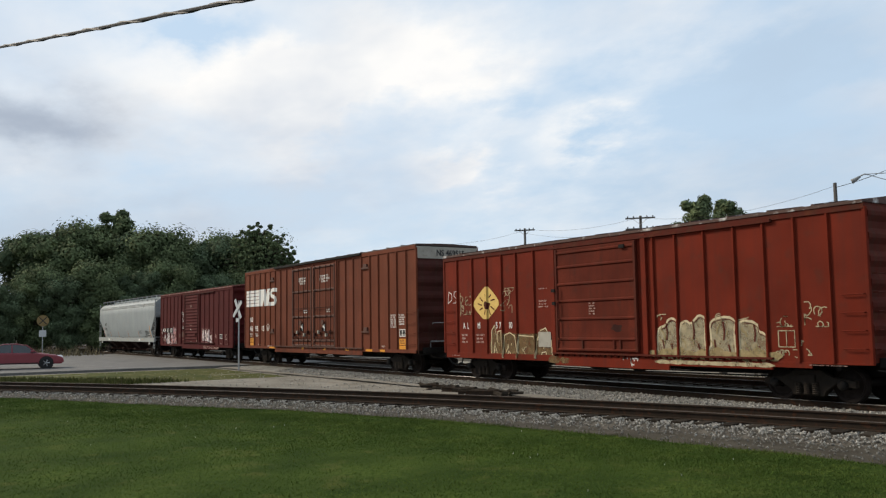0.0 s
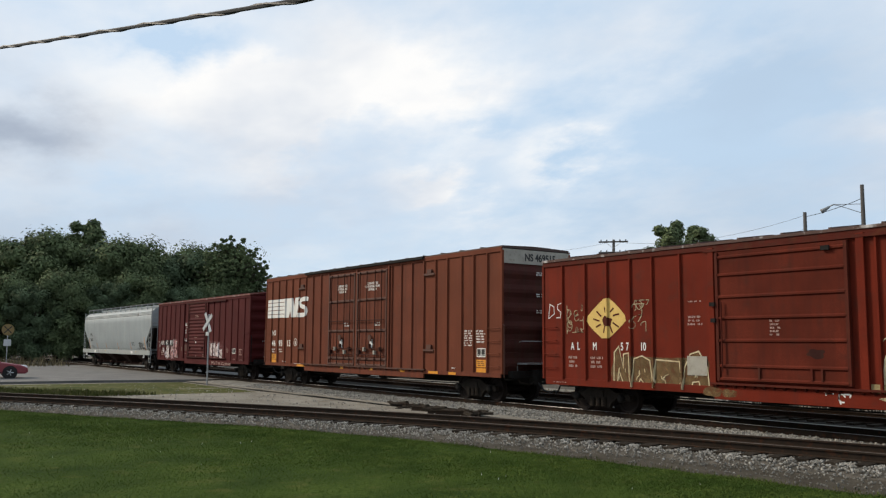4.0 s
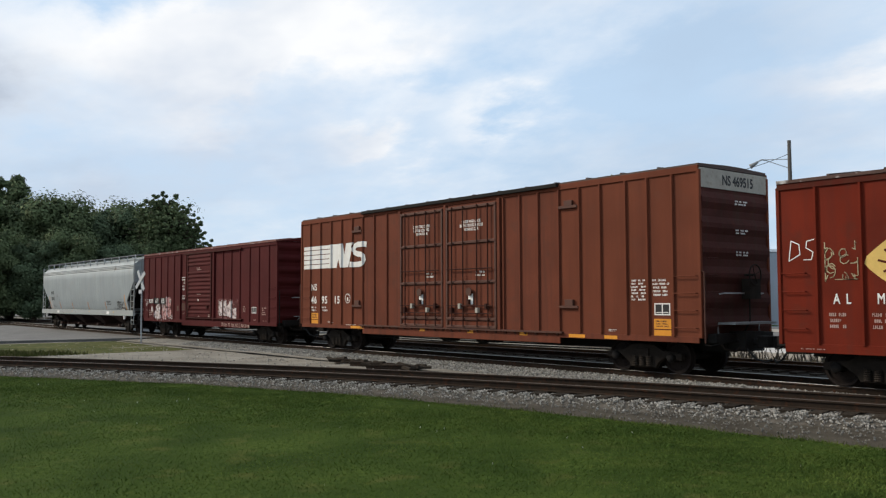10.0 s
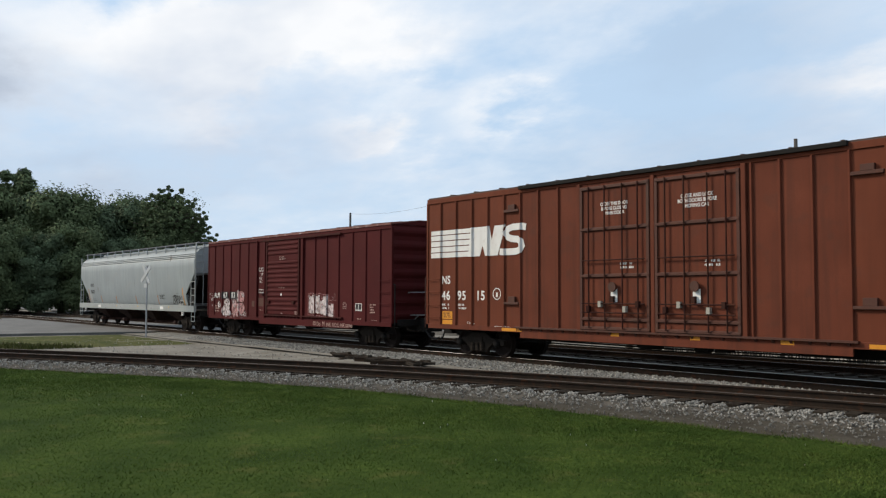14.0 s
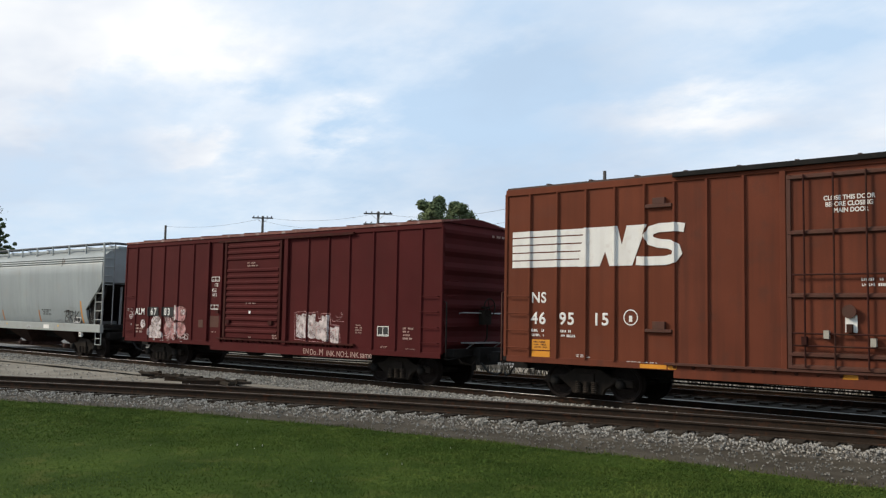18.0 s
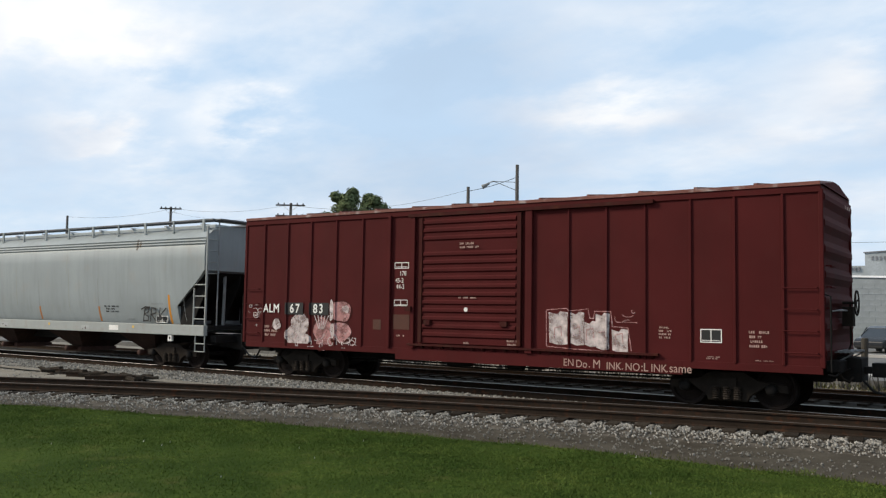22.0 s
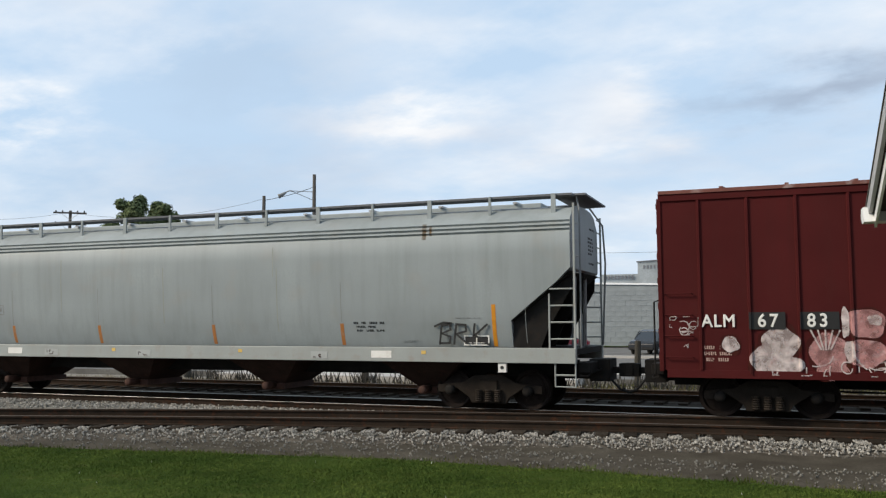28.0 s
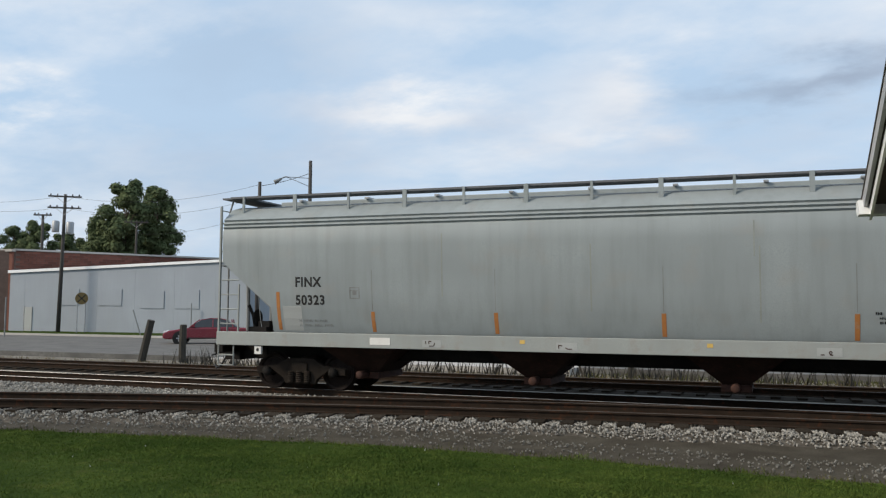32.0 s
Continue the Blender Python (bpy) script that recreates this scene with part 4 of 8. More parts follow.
def sprayed(car, ovals, y, mat, seed, label=""):
    """Round sprayed spots: (x, z, half width, half height)."""
    for k, (x, z, rx, rz) in enumerate(ovals):
        bm = bmesh.new()
        blob(bm, x - rx, x + rx, z - rz, z + rz, y - 0.0011 * (k % 4), seed + k, 2.2, 0.10, 30, 0.001)
        part("graffiti_fill", bm, mat, car, label)


def spray_is_stuff(car):
    for ob in car.children:
        if ob.name.startswith(("graffiti_line", "graffiti_tag", "graffiti_mark", "graffiti_ray", "graffiti_stroke", "stencil_mark", "stencil_ring")):
            tagged(ob, kind="stuff")


def corrugated_end(car, x, s, half, z0, z1, mat, waves, name="end_wall"):
    """An end wall with rolled horizontal ribs."""
    bm = bmesh.new()
    prof = [(0.0, z0)]
    h = (z1 - z0) / waves
    for k in range(waves):
        a = z0 + k * h
        prof += [(0.0, a + h * 0.16), (0.065, a + h * 0.42), (0.065, a + h * 0.60), (0.0, a + h * 0.86)]
    prof.append((0.0, z1))
    prof += [(-0.05, z1), (-0.05, z0)]
    pts = [(x + s * p, q) for p, q in prof]
    prism(bm, pts[::-1] if s > 0 else pts, "y", -half, half)
    return part(name, bm, mat, car)


def ladder(car, x0, x1, zs, y, out, mat, name="grab_iron"):
    for z in zs:
        bm = bmesh.new()
        tube(bm, [(x0, y, z), (x0, y - out, z), (x1, y - out, z), (x1, y, z)], 0.012, 6)
        part(name, bm, mat, car)


def end_gear(car, x, mat, platform=True):
    """What hangs on a car's leading end: rungs, a hand rail, the brake rod with its crank, and a crossover step."""
    for z in (1.25, 1.66, 2.07, 2.48, 2.89):
        bm = bmesh.new()
        tube(bm, [(x + 0.05, -1.40, z), (x + 0.15, -1.40, z), (x + 0.15, -0.96, z), (x + 0.05, -0.96, z)], 0.014, 6)
        part("end_rung", bm, mat, car)
    bm = bmesh.new()
    tube(bm, [(x + 0.05, -0.80, 2.02), (x + 0.17, -0.78, 2.04), (x + 0.17, 0.95, 2.04), (x + 0.05, 0.97, 2.02)], 0.018, 6)
    part("end_rail", bm, "metal", car, "worn steel hand rail")
    bm = bmesh.new()
    tube(bm, [(x + 0.20, 0.28, 2.2), (x + 0.20, 0.28, 1.35), (x + 0.16, 0.10, 1.10)], 0.022, 6)
    tube(bm, [(x + 0.16, 0.10, 1.10), (x + 0.18, -0.55, 1.02)], 0.018, 6)
    part("brake_rod", bm, "grime", car)
    bm = bmesh.new()
    tube(bm, [(x + 0.12, -1.05, 0.95), (x + 0.26, -0.95, 0.70), (x + 0.30, -0.55, 0.62), (x + 0.34, -0.40, 0.72)], 0.024, 6)
    part("brake_pipe", bm, "grime", car)
    if platform:
        bm = bmesh.new()
        for k in range(4):
            box(bm, x + 0.06 + 0.09 * k, x + 0.12 + 0.09 * k, -0.72, 0.72, 1.20, 1.235)
        for yy in (-0.6, 0.6):
            tube(bm, [(x + 0.04, yy, 0.98), (x + 0.40, yy, 1.20)], 0.016, 6)
        part("crossover_step", bm, "grey_dark", car, "slatted steel crossover step")


def pitched_roof(car, x0, x1, half, z, rise, mat, over=0.06, ribs=True, panels=None):
    """A low-pitched roof with overlapping seams."""
    bm = bmesh.new()
    prism(bm, [(-half - over, z - 0.02), (half + over, z - 0.02), (half + over, z + 0.05), (0.25, z + rise), (-0.25, z + rise), (-half - over, z + 0.05)], "x", x0, x1)
    r = part("roof", bm, mat, car)
    if ribs:
        n = panels or round((x1 - x0) / 1.22)
        for k in range(1, n):
            x = x0 + (x1 - x0) * k / n
            bm = bmesh.new()
            prism(bm, [(-half - over, z + 0.05), (0.25 - 0.5, z + rise), (0.25, z + rise), (half + over, z + 0.05), (half + over, z + 0.085), (0.25, z + rise + 0.04), (-0.25, z + rise + 0.04), (-half - over, z + 0.085)], "x", x - 0.035, x + 0.035)
            part("roof_seam", bm, mat, r)
    return r


def underframe(car, x0, x1, sill, mat="black_steel"):
    bm = bmesh.new()
    box(bm, x0 + 0.1, x1 - 0.1, -0.32, 0.32, 0.58, sill + 0.2)
    for k in range(9):
        x = x0 + 0.9 + (x1 - x0 - 1.8) * k / 8
        box(bm, x - 0.06, x + 0.06, -1.35, 1.35, sill + 0.02, sill + 0.18)
    box(bm, x0 + 0.02, x1 - 0.02, -1.40, 1.40, sill + 0.17, sill + 0.24)
    u = part("underframe", bm, mat, car)
    m = (x0 + x1) / 2
    bm = bmesh.new()
    lathe(bm, [(0.05, m - 1.3), (0.20, m - 1.22), (0.20, m - 0.55), (0.05, m - 0.47)], 14, "x", (0, -0.72, 0.72))
    part("air_reservoir", bm, mat, car, smooth=True)
    bm = bmesh.new()
    lathe(bm, [(0.05, m + 0.5), (0.15, m + 0.56), (0.15, m + 0.95), (0.05, m + 1.0)], 12, "x", (0, -0.7, 0.66))
    box(bm, m + 1.2, m + 1.55, -0.9, -0.55, 0.55, 0.85)
    part("brake_cylinder", bm, mat, car)
    for y, z in ((-0.55, 0.60), (-0.42, 0.52)):
        bm = bmesh.new()
        tube(bm, [(x0 + 2.6, y, z), (m - 0.2, y, z - 0.05), (x1 - 2.6, y, z)], 0.022, 6)
        part("brake_rod", bm, mat, car)
    return u


def boxcar(name, label, x0, x1, top, sill, side_mat, trim_mat, roof_mat, ribs, rib_w=0.10, rib_d=0.085, bay=None):
    """The shell that all three boxcars share; x0 and x1 in the car's space, near side at y = -1.5."""
    car = thing(name, label, "boxcar", "cars of the freight train")
    for s, y in ((-1, -1.5), (1, 1.5)):
        bm = bmesh.new()
        box(bm, x0, x1, min(y, y - s * 0.05) , max(y, y - s * 0.05), sill + 0.13, top)
        part("side_wall", bm, side_mat, car)
        bm = bmesh.new()
        box(bm, x0 - 0.01, x1 + 0.01, min(y + s * 0.035, y), max(y + s * 0.035, y), top - 0.16, top)
        part("top_chord", bm, trim_mat, car, bevel=0.008)
        for x in (x0, x1):
            bm = bmesh.new()
            box(bm, x - 0.045, x + 0.045, min(y + s * 0.03, y - s * 0.06), max(y + s * 0.03, y - s * 0.06), sill + 0.1, top - 0.1)
            part("corner_post", bm, side_mat, car, bevel=0.015)
    mesh = rib_mesh("side_post", sill + 0.13, top - 0.16, side_mat, rib_w, rib_d)
    bay_mesh = rib_mesh("side_post", sill + 0.13, top - 0.16, bay[2], rib_w, rib_d) if bay else None
    for x in ribs:
        piece("side_post", bay_mesh if bay and bay[0] < x < bay[1] else mesh, car, pose(x, -1.5, 0))
    for k in range(10):
        piece("side_post", mesh, car, pose(x0 + (x1 - x0) * (k + 0.5) / 10, 1.5, 0, 0, 0, 180))
    return car


def side_sill(car, spans, mat, y=-1.52, name="side_sill"):
    """The deep plates under the side wall: spans of (x0, x1, z0, z1), on both sides."""
    for s in (-1, 1):
        for x0, x1, z0, z1 in spans:
            bm = bmesh.new()
            a, b = s * abs(y), s * (abs(y) - 0.05)
            box(bm, x0, x1, min(a, b), max(a, b), z0, z1)
            part(name, bm, mat, car, bevel=0.006)


def door_track(car, x0, x1, z, mat, cleats):
    bm = bmesh.new()
    box(bm, x0, x1, -1.60, -1.50, z, z + 0.05)
    t = part("door_track", bm, mat, car)
    for k in range(cleats):
        x = x0 + (x1 - x0) * (k + 0.5) / cleats
        bm = bmesh.new()
        prism(bm, [(-1.59, z), (-1.51, z), (-1.51, z - 0.09)], "x", x - 0.03, x + 0.03)
        part("track_bracket", bm, mat, t)
    return t


def boxcar_red():
    c = -3.65
    L = 8.40
    u = lambda v: v - c
    car = boxcar("boxcar", "faded red-oxide steel boxcar with cream and ochre graffiti", -L, L, 4.46, 0.80, "red_a", "red_a_trim", "roof_a",
                 [u(v) for v in (-11.18, -10.21, -9.33, -8.45, -7.65, -6.70, -1.45, -0.65, 0.32, 1.27, 2.14, 2.99, 3.86)], 0.085, 0.055)
    pitched_roof(car, -L, L, 1.5, 4.46, 0.22, "roof_a")
    side_sill(car, [(-L + 0.1, u(-5.7), 0.74, 0.935), (u(-5.7), u(-1.0), 0.62, 0.935), (u(-1.0), u(2.25), 0.74, 0.935), (u(2.25), u(3.3), 0.80, 0.935), (u(3.3), L, 0.90, 0.935)], "red_a")
    bm = bmesh.new()                      # the sliding door with its pressed bars
    box(bm, u(-5.55), u(-2.05), -1.565, -1.50, 1.06, 4.24)
    door = part("door", bm, "red_a_door", car, "red sliding door with horizontal bars", bevel=0.012)
    for z in (4.10, 3.66, 3.12, 2.60, 2.05, 1.44, 1.12):
        bm = bmesh.new()
        prism(bm, [(-1.565, z - 0.05), (-1.60, z - 0.02), (-1.60, z + 0.02), (-1.565, z + 0.05)][::-1], "x", u(-5.48), u(-2.12))
        part("door_bar", bm, "red_a_door", door)
    for x in (-5.50, -2.10):
        bm = bmesh.new()
        box(bm, u(x) - 0.04, u(x) + 0.04, -1.60, -1.565, 1.08, 4.22)
        part("door_edge", bm, "red_a_trim", door)
    for x in (-5.69, -1.78):
        bm = bmesh.new()
        box(bm, u(x) - 0.09, u(x) + 0.09, -1.575, -1.50, 0.95, 4.36)
        part("door_post", bm, "red_a", car, bevel=0.01)
    for x in (-4.35, -3.0, -2.75):
        bm = bmesh.new()
        box(bm, u(x) - 0.025, u(x) + 0.025, -1.60, -1.565, 1.15, 1.42)
        part("door_lug", bm, "red_a_trim", door)
    bm = bmesh.new()
    tube(bm, [(u(-5.35), -1.63, 1.3), (u(-5.35), -1.63, 3.0)], 0.018, 6)
    part("lock_rod", bm, "red_a_trim", door)
    for x, z, w in ((-2.55, 4.10, 0.10), (-5.62, 2.95, 0.08), (-5.60, 2.55, 0.07)):
        bm = bmesh.new()
        box(bm, u(x) - w, u(x) + w, -1.64, -1.60, z - 0.05, z + 0.05)
        part("latch", bm, "black_steel", door)
    bm = bmesh.new()
    box(bm, u(-5.9), u(2.4), -1.585, -1.50, 4.26, 4.33)
    part("upper_door_rail", bm, "red_a_trim", car)
    door_track(car, u(-5.75), u(2.3), 0.98, "red_a_trim", 30)
    for s in (-1, 1):
        # the ends take the darker trim red
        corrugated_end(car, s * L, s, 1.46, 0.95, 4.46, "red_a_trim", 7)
        coupler(car, s * (L - 0.05), s)
        truck(car, s * (L - 1.9))
    end_gear(car, L, "red_a_trim")
    underframe(car, -L, L, 0.75)
    ladder(car, L - 0.62, L - 0.08, [1.25, 1.65, 2.05, 2.45], -1.5, 0.07, "red_a")
    ladder(car, -L + 0.08, -L + 0.62, [1.25, 1.65, 2.05, 2.45], -1.5, 0.07, "red_a")
    # paint on the side
    y = -1.504
    letters(car, FAT, [(u(-1.40), u(-0.68), 1.02, 2.02), (u(-0.60), u(0.28), 1.02, 2.08), (u(0.36), u(1.22), 1.02, 2.04), (u(1.32), u(2.12), 1.02, 1.96)], y, "pale_cream", "edge_cream", "olive", 0.055, 37, "chalky cream bubble-letter graffiti")
    sprayed(car, [(u(-1.5 + 0.42 * k), 1.05, 0.26, 0.10 + 0.05 * (k % 3)) for k in range(10)], y - 0.0135, "olive", 141, "olive overspray under the letters")
    sprayed(car, [(u(-1.2 + 0.46 * k), 0.84, 0.30, 0.055) for k in range(8)], -1.5215, "cream", 161, "cream overspray flaking off the sill")
    sprayed(car, [(u(-5.75), 0.80, 0.30, 0.12), (u(-5.25), 0.78, 0.22, 0.10)], -1.5215, "ochre", 171, "ochre overspray on the sill")
    bm = bmesh.new()
    scrawl(bm, u(-2.75), u(-2.1), 0.66, 0.90, -1.522, 181, 5, 0.03)
    part("graffiti_tag", bm, "white_paint", car)
    bm = bmesh.new()
    for k in range(4):
        scrawl(bm, u(-1.4 + 0.9 * k), u(-0.8 + 0.9 * k), 1.80, 2.12, y - 0.006, 51 + k, 2, 0.022)
    ribbon(bm, [(u(2.44), 1.28), (u(2.88), 1.28), (u(2.88), 1.66), (u(2.44), 1.66), (u(2.44), 1.28)], y, 0.024)
    ribbon(bm, [(u(2.66), 1.28), (u(2.66), 1.66)], y - 0.004, 0.018)
    scrawl(bm, u(2.34), u(2.92), 1.76, 2.0, y, 61, 6, 0.022)
    scrawl(bm, u(2.36), u(2.94), 1.04, 1.22, y, 64, 7, 0.022)
    scrawl(bm, u(3.16), u(3.76), 1.75, 2.32, y, 62, 8, 0.022)
    scrawl(bm, u(3.05), u(3.3), 1.1, 1.6, y, 63, 3, 0.028)
    part("graffiti_line", bm, "cream", car)
    bm = bmesh.new()
    blob(bm, u(-9.16), u(-5.84), 0.80, 1.62, y + 0.0012, 173, 6.0, 0.04, 60, 0.001)
    part("graffiti_fill", bm, "ochre", car, "thin ochre overspray")
    letters(car, THIN, [(u(-9.10), u(-8.50), 0.82, 1.72), (u(-8.42), u(-7.70), 0.82, 1.62), (u(-7.62), u(-6.74), 0.82, 1.58), (u(-6.66), u(-5.86), 0.82, 1.75)], y, "ochre", "edge_cream", "edge_cream", 0.034, 71, "ochre graffiti with cream outlines")
    bm = bmesh.new()
    scrawl(bm, u(-11.0), u(-10.35), 2.25, 3.1, y, 91, 7, 0.022)
    scrawl(bm, u(-10.95), u(-10.3), 2.3, 2.95, y - 0.004, 95, 9, 0.018)
    scrawl(bm, u(-8.5), u(-7.7), 2.75, 3.15, y - 0.004, 96, 7, 0.018)
    scrawl(bm, u(-8.5), u(-7.9), 2.3, 3.05, y, 92, 5, 0.022)
    part("graffiti_line", bm, "cream", car)
    bm = bmesh.new()
    prism(bm, rounded([(u(-10.22), 2.68), (u(-10.0), 2.42), (u(-9.42), 2.02), (u(-8.84), 2.42), (u(-8.56), 2.66), (u(-8.95), 3.04), (u(-9.36), 3.32), (u(-9.80), 3.02)], 1), "y", y - 0.003, y)
    part("graffiti_diamond", bm, "yellow", car, "yellow painted diamond with dark marks")
    bm = bmesh.new()
    blob(bm, u(-9.54), u(-9.16), 2.46, 2.74, y - 0.003, 101, 2.0, 0.16, 24)
    for k in range(9):                       # broken dark rays round a blot
        a = k * math.tau / 9 + 0.3
        ribbon(bm, [(u(-9.37) + math.cos(a) * r, 2.64 + 0.8 * math.sin(a) * r + 0.05 * math.sin(5 * r + k)) for r in (0.27, 0.36, 0.45, 0.52)], y - 0.006, 0.045)
    part("graffiti_mark", bm, "red_a_trim", car)
    bm = bmesh.new()
    blob(bm, u(-3.12), u(-2.66), 1.66, 1.86, -1.566, 151, 2.0, 0.2, 24, 0.001)
    part("rust_stain", bm, "end_dark", car, "dark rust stain on the door")
    bm = bmesh.new()
    plate(bm, u(-6.52), u(-5.90), 1.18, 1.66, y - 0.012)
    part("primer_patch", bm, "patch_grey", car, "grey primer patch")
    for txt, x in (("A", -10.84), ("L", -10.57), ("M", -9.93), ("5", -8.84), ("7", -8.64), ("10", -8.12)):
        lettering(txt, 0.30, "white_paint", car, u(x), 1.79, y - 0.003, width=0.72)
    bm = bmesh.new()
    for pts in ([(0.0, 0.0), (0.06, 0.44), (0.24, 0.36), (0.26, 0.14), (0.0, 0.0)], [(0.62, 0.46), (0.42, 0.42), (0.40, 0.28), (0.56, 0.18), (0.52, 0.02), (0.34, 0.02)]):
        ribbon(bm, [(u(-11.82) + a, 2.72 + b) for a, b in pts], y, 0.02)
    part("graffiti_tag", bm, "white_paint", car, "thin white sprayed initials")
    stencil(car, u(-10.95), u(-10.55), 1.25, 1.62, y, "faded_stencil", 3, seed=3)
    stencil(car, u(-10.05), u(-9.5), 1.25, 1.62, y, "faded_stencil", 3, seed=4)
    stencil(car, u(-6.5), u(-6.0), 2.42, 2.70, y, "faded_stencil", 3, seed=5)
    stencil(car, u(-6.5), u(-5.95), 3.02, 3.08, y, "faded_stencil", 1, seed=6)
    stencil(car, u(-4.05), u(-3.75), 2.15, 2.55, y - 0.065, "faded_stencil", 5, seed=7)
    stencil(car, u(-11.6), u(-10.9), 0.80, 0.84, y - 0.02, "faded_stencil", 1, seed=8)
    stencil(car, u(3.2), u(4.2), 0.86, 0.89, y - 0.02, "faded_stencil", 1, seed=9)
    paint_over_posts(car, [u(v) for v in (-11.18, -10.21, -9.33, -8.45, -7.65, -6.70)], 0.085, 0.055)
    spray_is_stuff(car)
    TRAIN.append((car, c))


def boxcar_brown():
    c = -23.68
    L = 9.56
    u = lambda v: v - c
    ribs = (-32.52, -31.73, -30.93, -30.17, -29.42, -28.70, -27.95, -27.15, -21.03, -20.32, -19.56, -18.74, -17.97, -17.22, -16.35, -15.65, -14.88)
    car = boxcar("high_cube_boxcar", "tall brown high-cube boxcar with two doors and white emblem", -L, L, 5.15, 0.86, "brown_n", "brown_n", "roof_n", [u(v) for v in ribs], 0.085, 0.055, (u(-28.75), u(-18.70), "brown_bay"))
    bm = bmesh.new()
    box(bm, u(-28.68), u(-18.76), -1.504, -1.50, 0.992, 4.985)
    part("bay_sheet", bm, "brown_bay", car, "dirtier brown sheet round the doors")
    pitched_roof(car, -L, L, 1.46, 5.15, 0.09, "roof_n", over=0.02)
    bm = bmesh.new()                      # black gutter over the door bay
    box(bm, u(-28.70), u(-18.74), -1.62, -1.44, 5.08, 5.19)
    part("roof_gutter", bm, "black_steel", car, "black overhanging gutter over the doors", bevel=0.01)
    side_sill(car, [(-L + 0.05, u(-28.72), 0.84, 0.99), (u(-28.72), u(-18.74), 0.68, 0.99), (u(-18.74), L - 0.05, 0.84, 0.99)], "brown_bay")
    for k, (a, b) in enumerate(((-26.25, -23.88), (-23.72, -21.28))):     # plug doors
        bm = bmesh.new()
        box(bm, u(a), u(b), -1.57, -1.50, 1.0, 4.92)
        door = part("door", bm, "brown_bay", car, "brown plug door with locking rods", bevel=0.012)
        for z in (4.84, 3.72, 2.46, 1.30, 1.05):
            bm = bmesh.new()
            prism(bm, [(-1.57, z - 0.06), (-1.62, z - 0.025), (-1.62, z + 0.025), (-1.57, z + 0.06)][::-1], "x", u(a) + 0.03, u(b) - 0.03)
            part("door_bar", bm, "brown_trim", door)
        for x in (a + 0.05, b - 0.05):
            bm = bmesh.new()
            box(bm, u(x) - 0.04, u(x) + 0.04, -1.61, -1.57, 1.02, 4.9)
            part("door_edge", bm, "brown_trim", door)
        for x in (a + 0.36, a + 0.92, b - 0.85, b - 0.34):
            bm = bmesh.new()
            tube(bm, [(u(x), -1.65, 1.06), (u(x), -1.65, 4.88)], 0.021, 6)
            part("lock_rod", bm, "end_dark", door)
        for z in (2.88, 1.72, 1.48):
            bm = bmesh.new()
            tube(bm, [(u(a) + 0.12, -1.66, z), (u(b) - 0.12, -1.66, z)], 0.018, 6)
            part("operating_rod", bm, "end_dark", door)
        for i in range(5):
            x = a + 0.35 + 0.42 * i
            bm = bmesh.new()
            box(bm, u(x) - 0.05, u(x) + 0.05, -1.70, -1.60, 1.5 + 0.13 * (i % 3), 1.66 + 0.13 * (i % 3))
            part("lock_bracket", bm, "patch_grey" if i in (1, 3) else "end_dark", door)
        bm = bmesh.new()
        lathe(bm, [(0.13, -1.68), (0.13, -1.64)], 16, centre=(u((a + b) / 2), 0, 2.16))
        part("lock_gear", bm, "brown_trim", door)
        bm = bmesh.new()
        plate(bm, u((a + b) / 2) - 0.09, u((a + b) / 2) + 0.13, 1.76, 2.10, -1.60)
        part("route_tag", bm, "white_paint", door, "white paper tag")
        for j, txt in enumerate((("CLOSE THIS DOOR", "BEFORE CLOSING", "MAIN DOOR"), ("CLOSE AND LOCK", "BOTH DOORS BEFORE", "MOVING CAR"))[k]):
            lettering(txt, 0.125, "white_paint", car, u((a + b) / 2) - 0.031 * len(txt), 4.34 - 0.125 * j, -1.574, width=0.88, bold=0.03)
        stencil(car, u((a + b) / 2) + 0.2, u((a + b) / 2) + 0.7, 2.62, 2.82, -1.574, "white_paint", 2, seed=14 + k)
    for x in (-26.32, -23.80, -21.20):
        bm = bmesh.new()
        box(bm, u(x) - 0.06, u(x) + 0.06, -1.59, -1.50, 0.95, 5.0)
        part("door_post", bm, "brown_bay", car, bevel=0.01)
    door_track(car, u(-28.9), u(-18.6), 0.96, "brown_trim", 24)
    for a, b in ((-29.42, -28.70), (-18.74, -17.97)):    # lifting pockets beside the doors
        for z0, z1, zs in ((4.44, 4.52, 4.60), (1.66, 1.73, 1.84)):
            bm = bmesh.new()
            box(bm, u(a) + 0.04, u(b) - 0.04, -1.575, -1.50, z0, z1)
            box(bm, u((a + b) / 2) - 0.14, u((a + b) / 2) + 0.16, -1.575, -1.50, z1, zs + 0.06)
            part("jacking_bracket", bm, "brown_trim", car, bevel=0.008)
    for x, w in ((-28.75, 0.10), (-16.9, 0.22), (-29.2, 0.32), (-25.1, 0.14), (-22.6, 0.14), (-20.2, 0.16), (-18.1, 0.30)):
        bm = bmesh.new()
        plate(bm, u(x) - w, u(x) + w, 0.86, 0.95, -1.522)
        part("reflector", bm, "orange", car, "orange reflector strip")
    for x0 in (-32.44, -15.50):
        for z0, z1 in ((0.94, 1.13), (1.16, 1.41)):
            bm = bmesh.new()
            plate(bm, u(x0), u(x0) + 0.52, z0, z1, -1.504)
            part("notice_plate", bm, "orange", car, "orange stencilled notice")
        stencil(car, u(x0) + 0.05, u(x0) + 0.47, 1.19, 1.38, -1.508, "brown_trim", 3, seed=21, gaps=1)
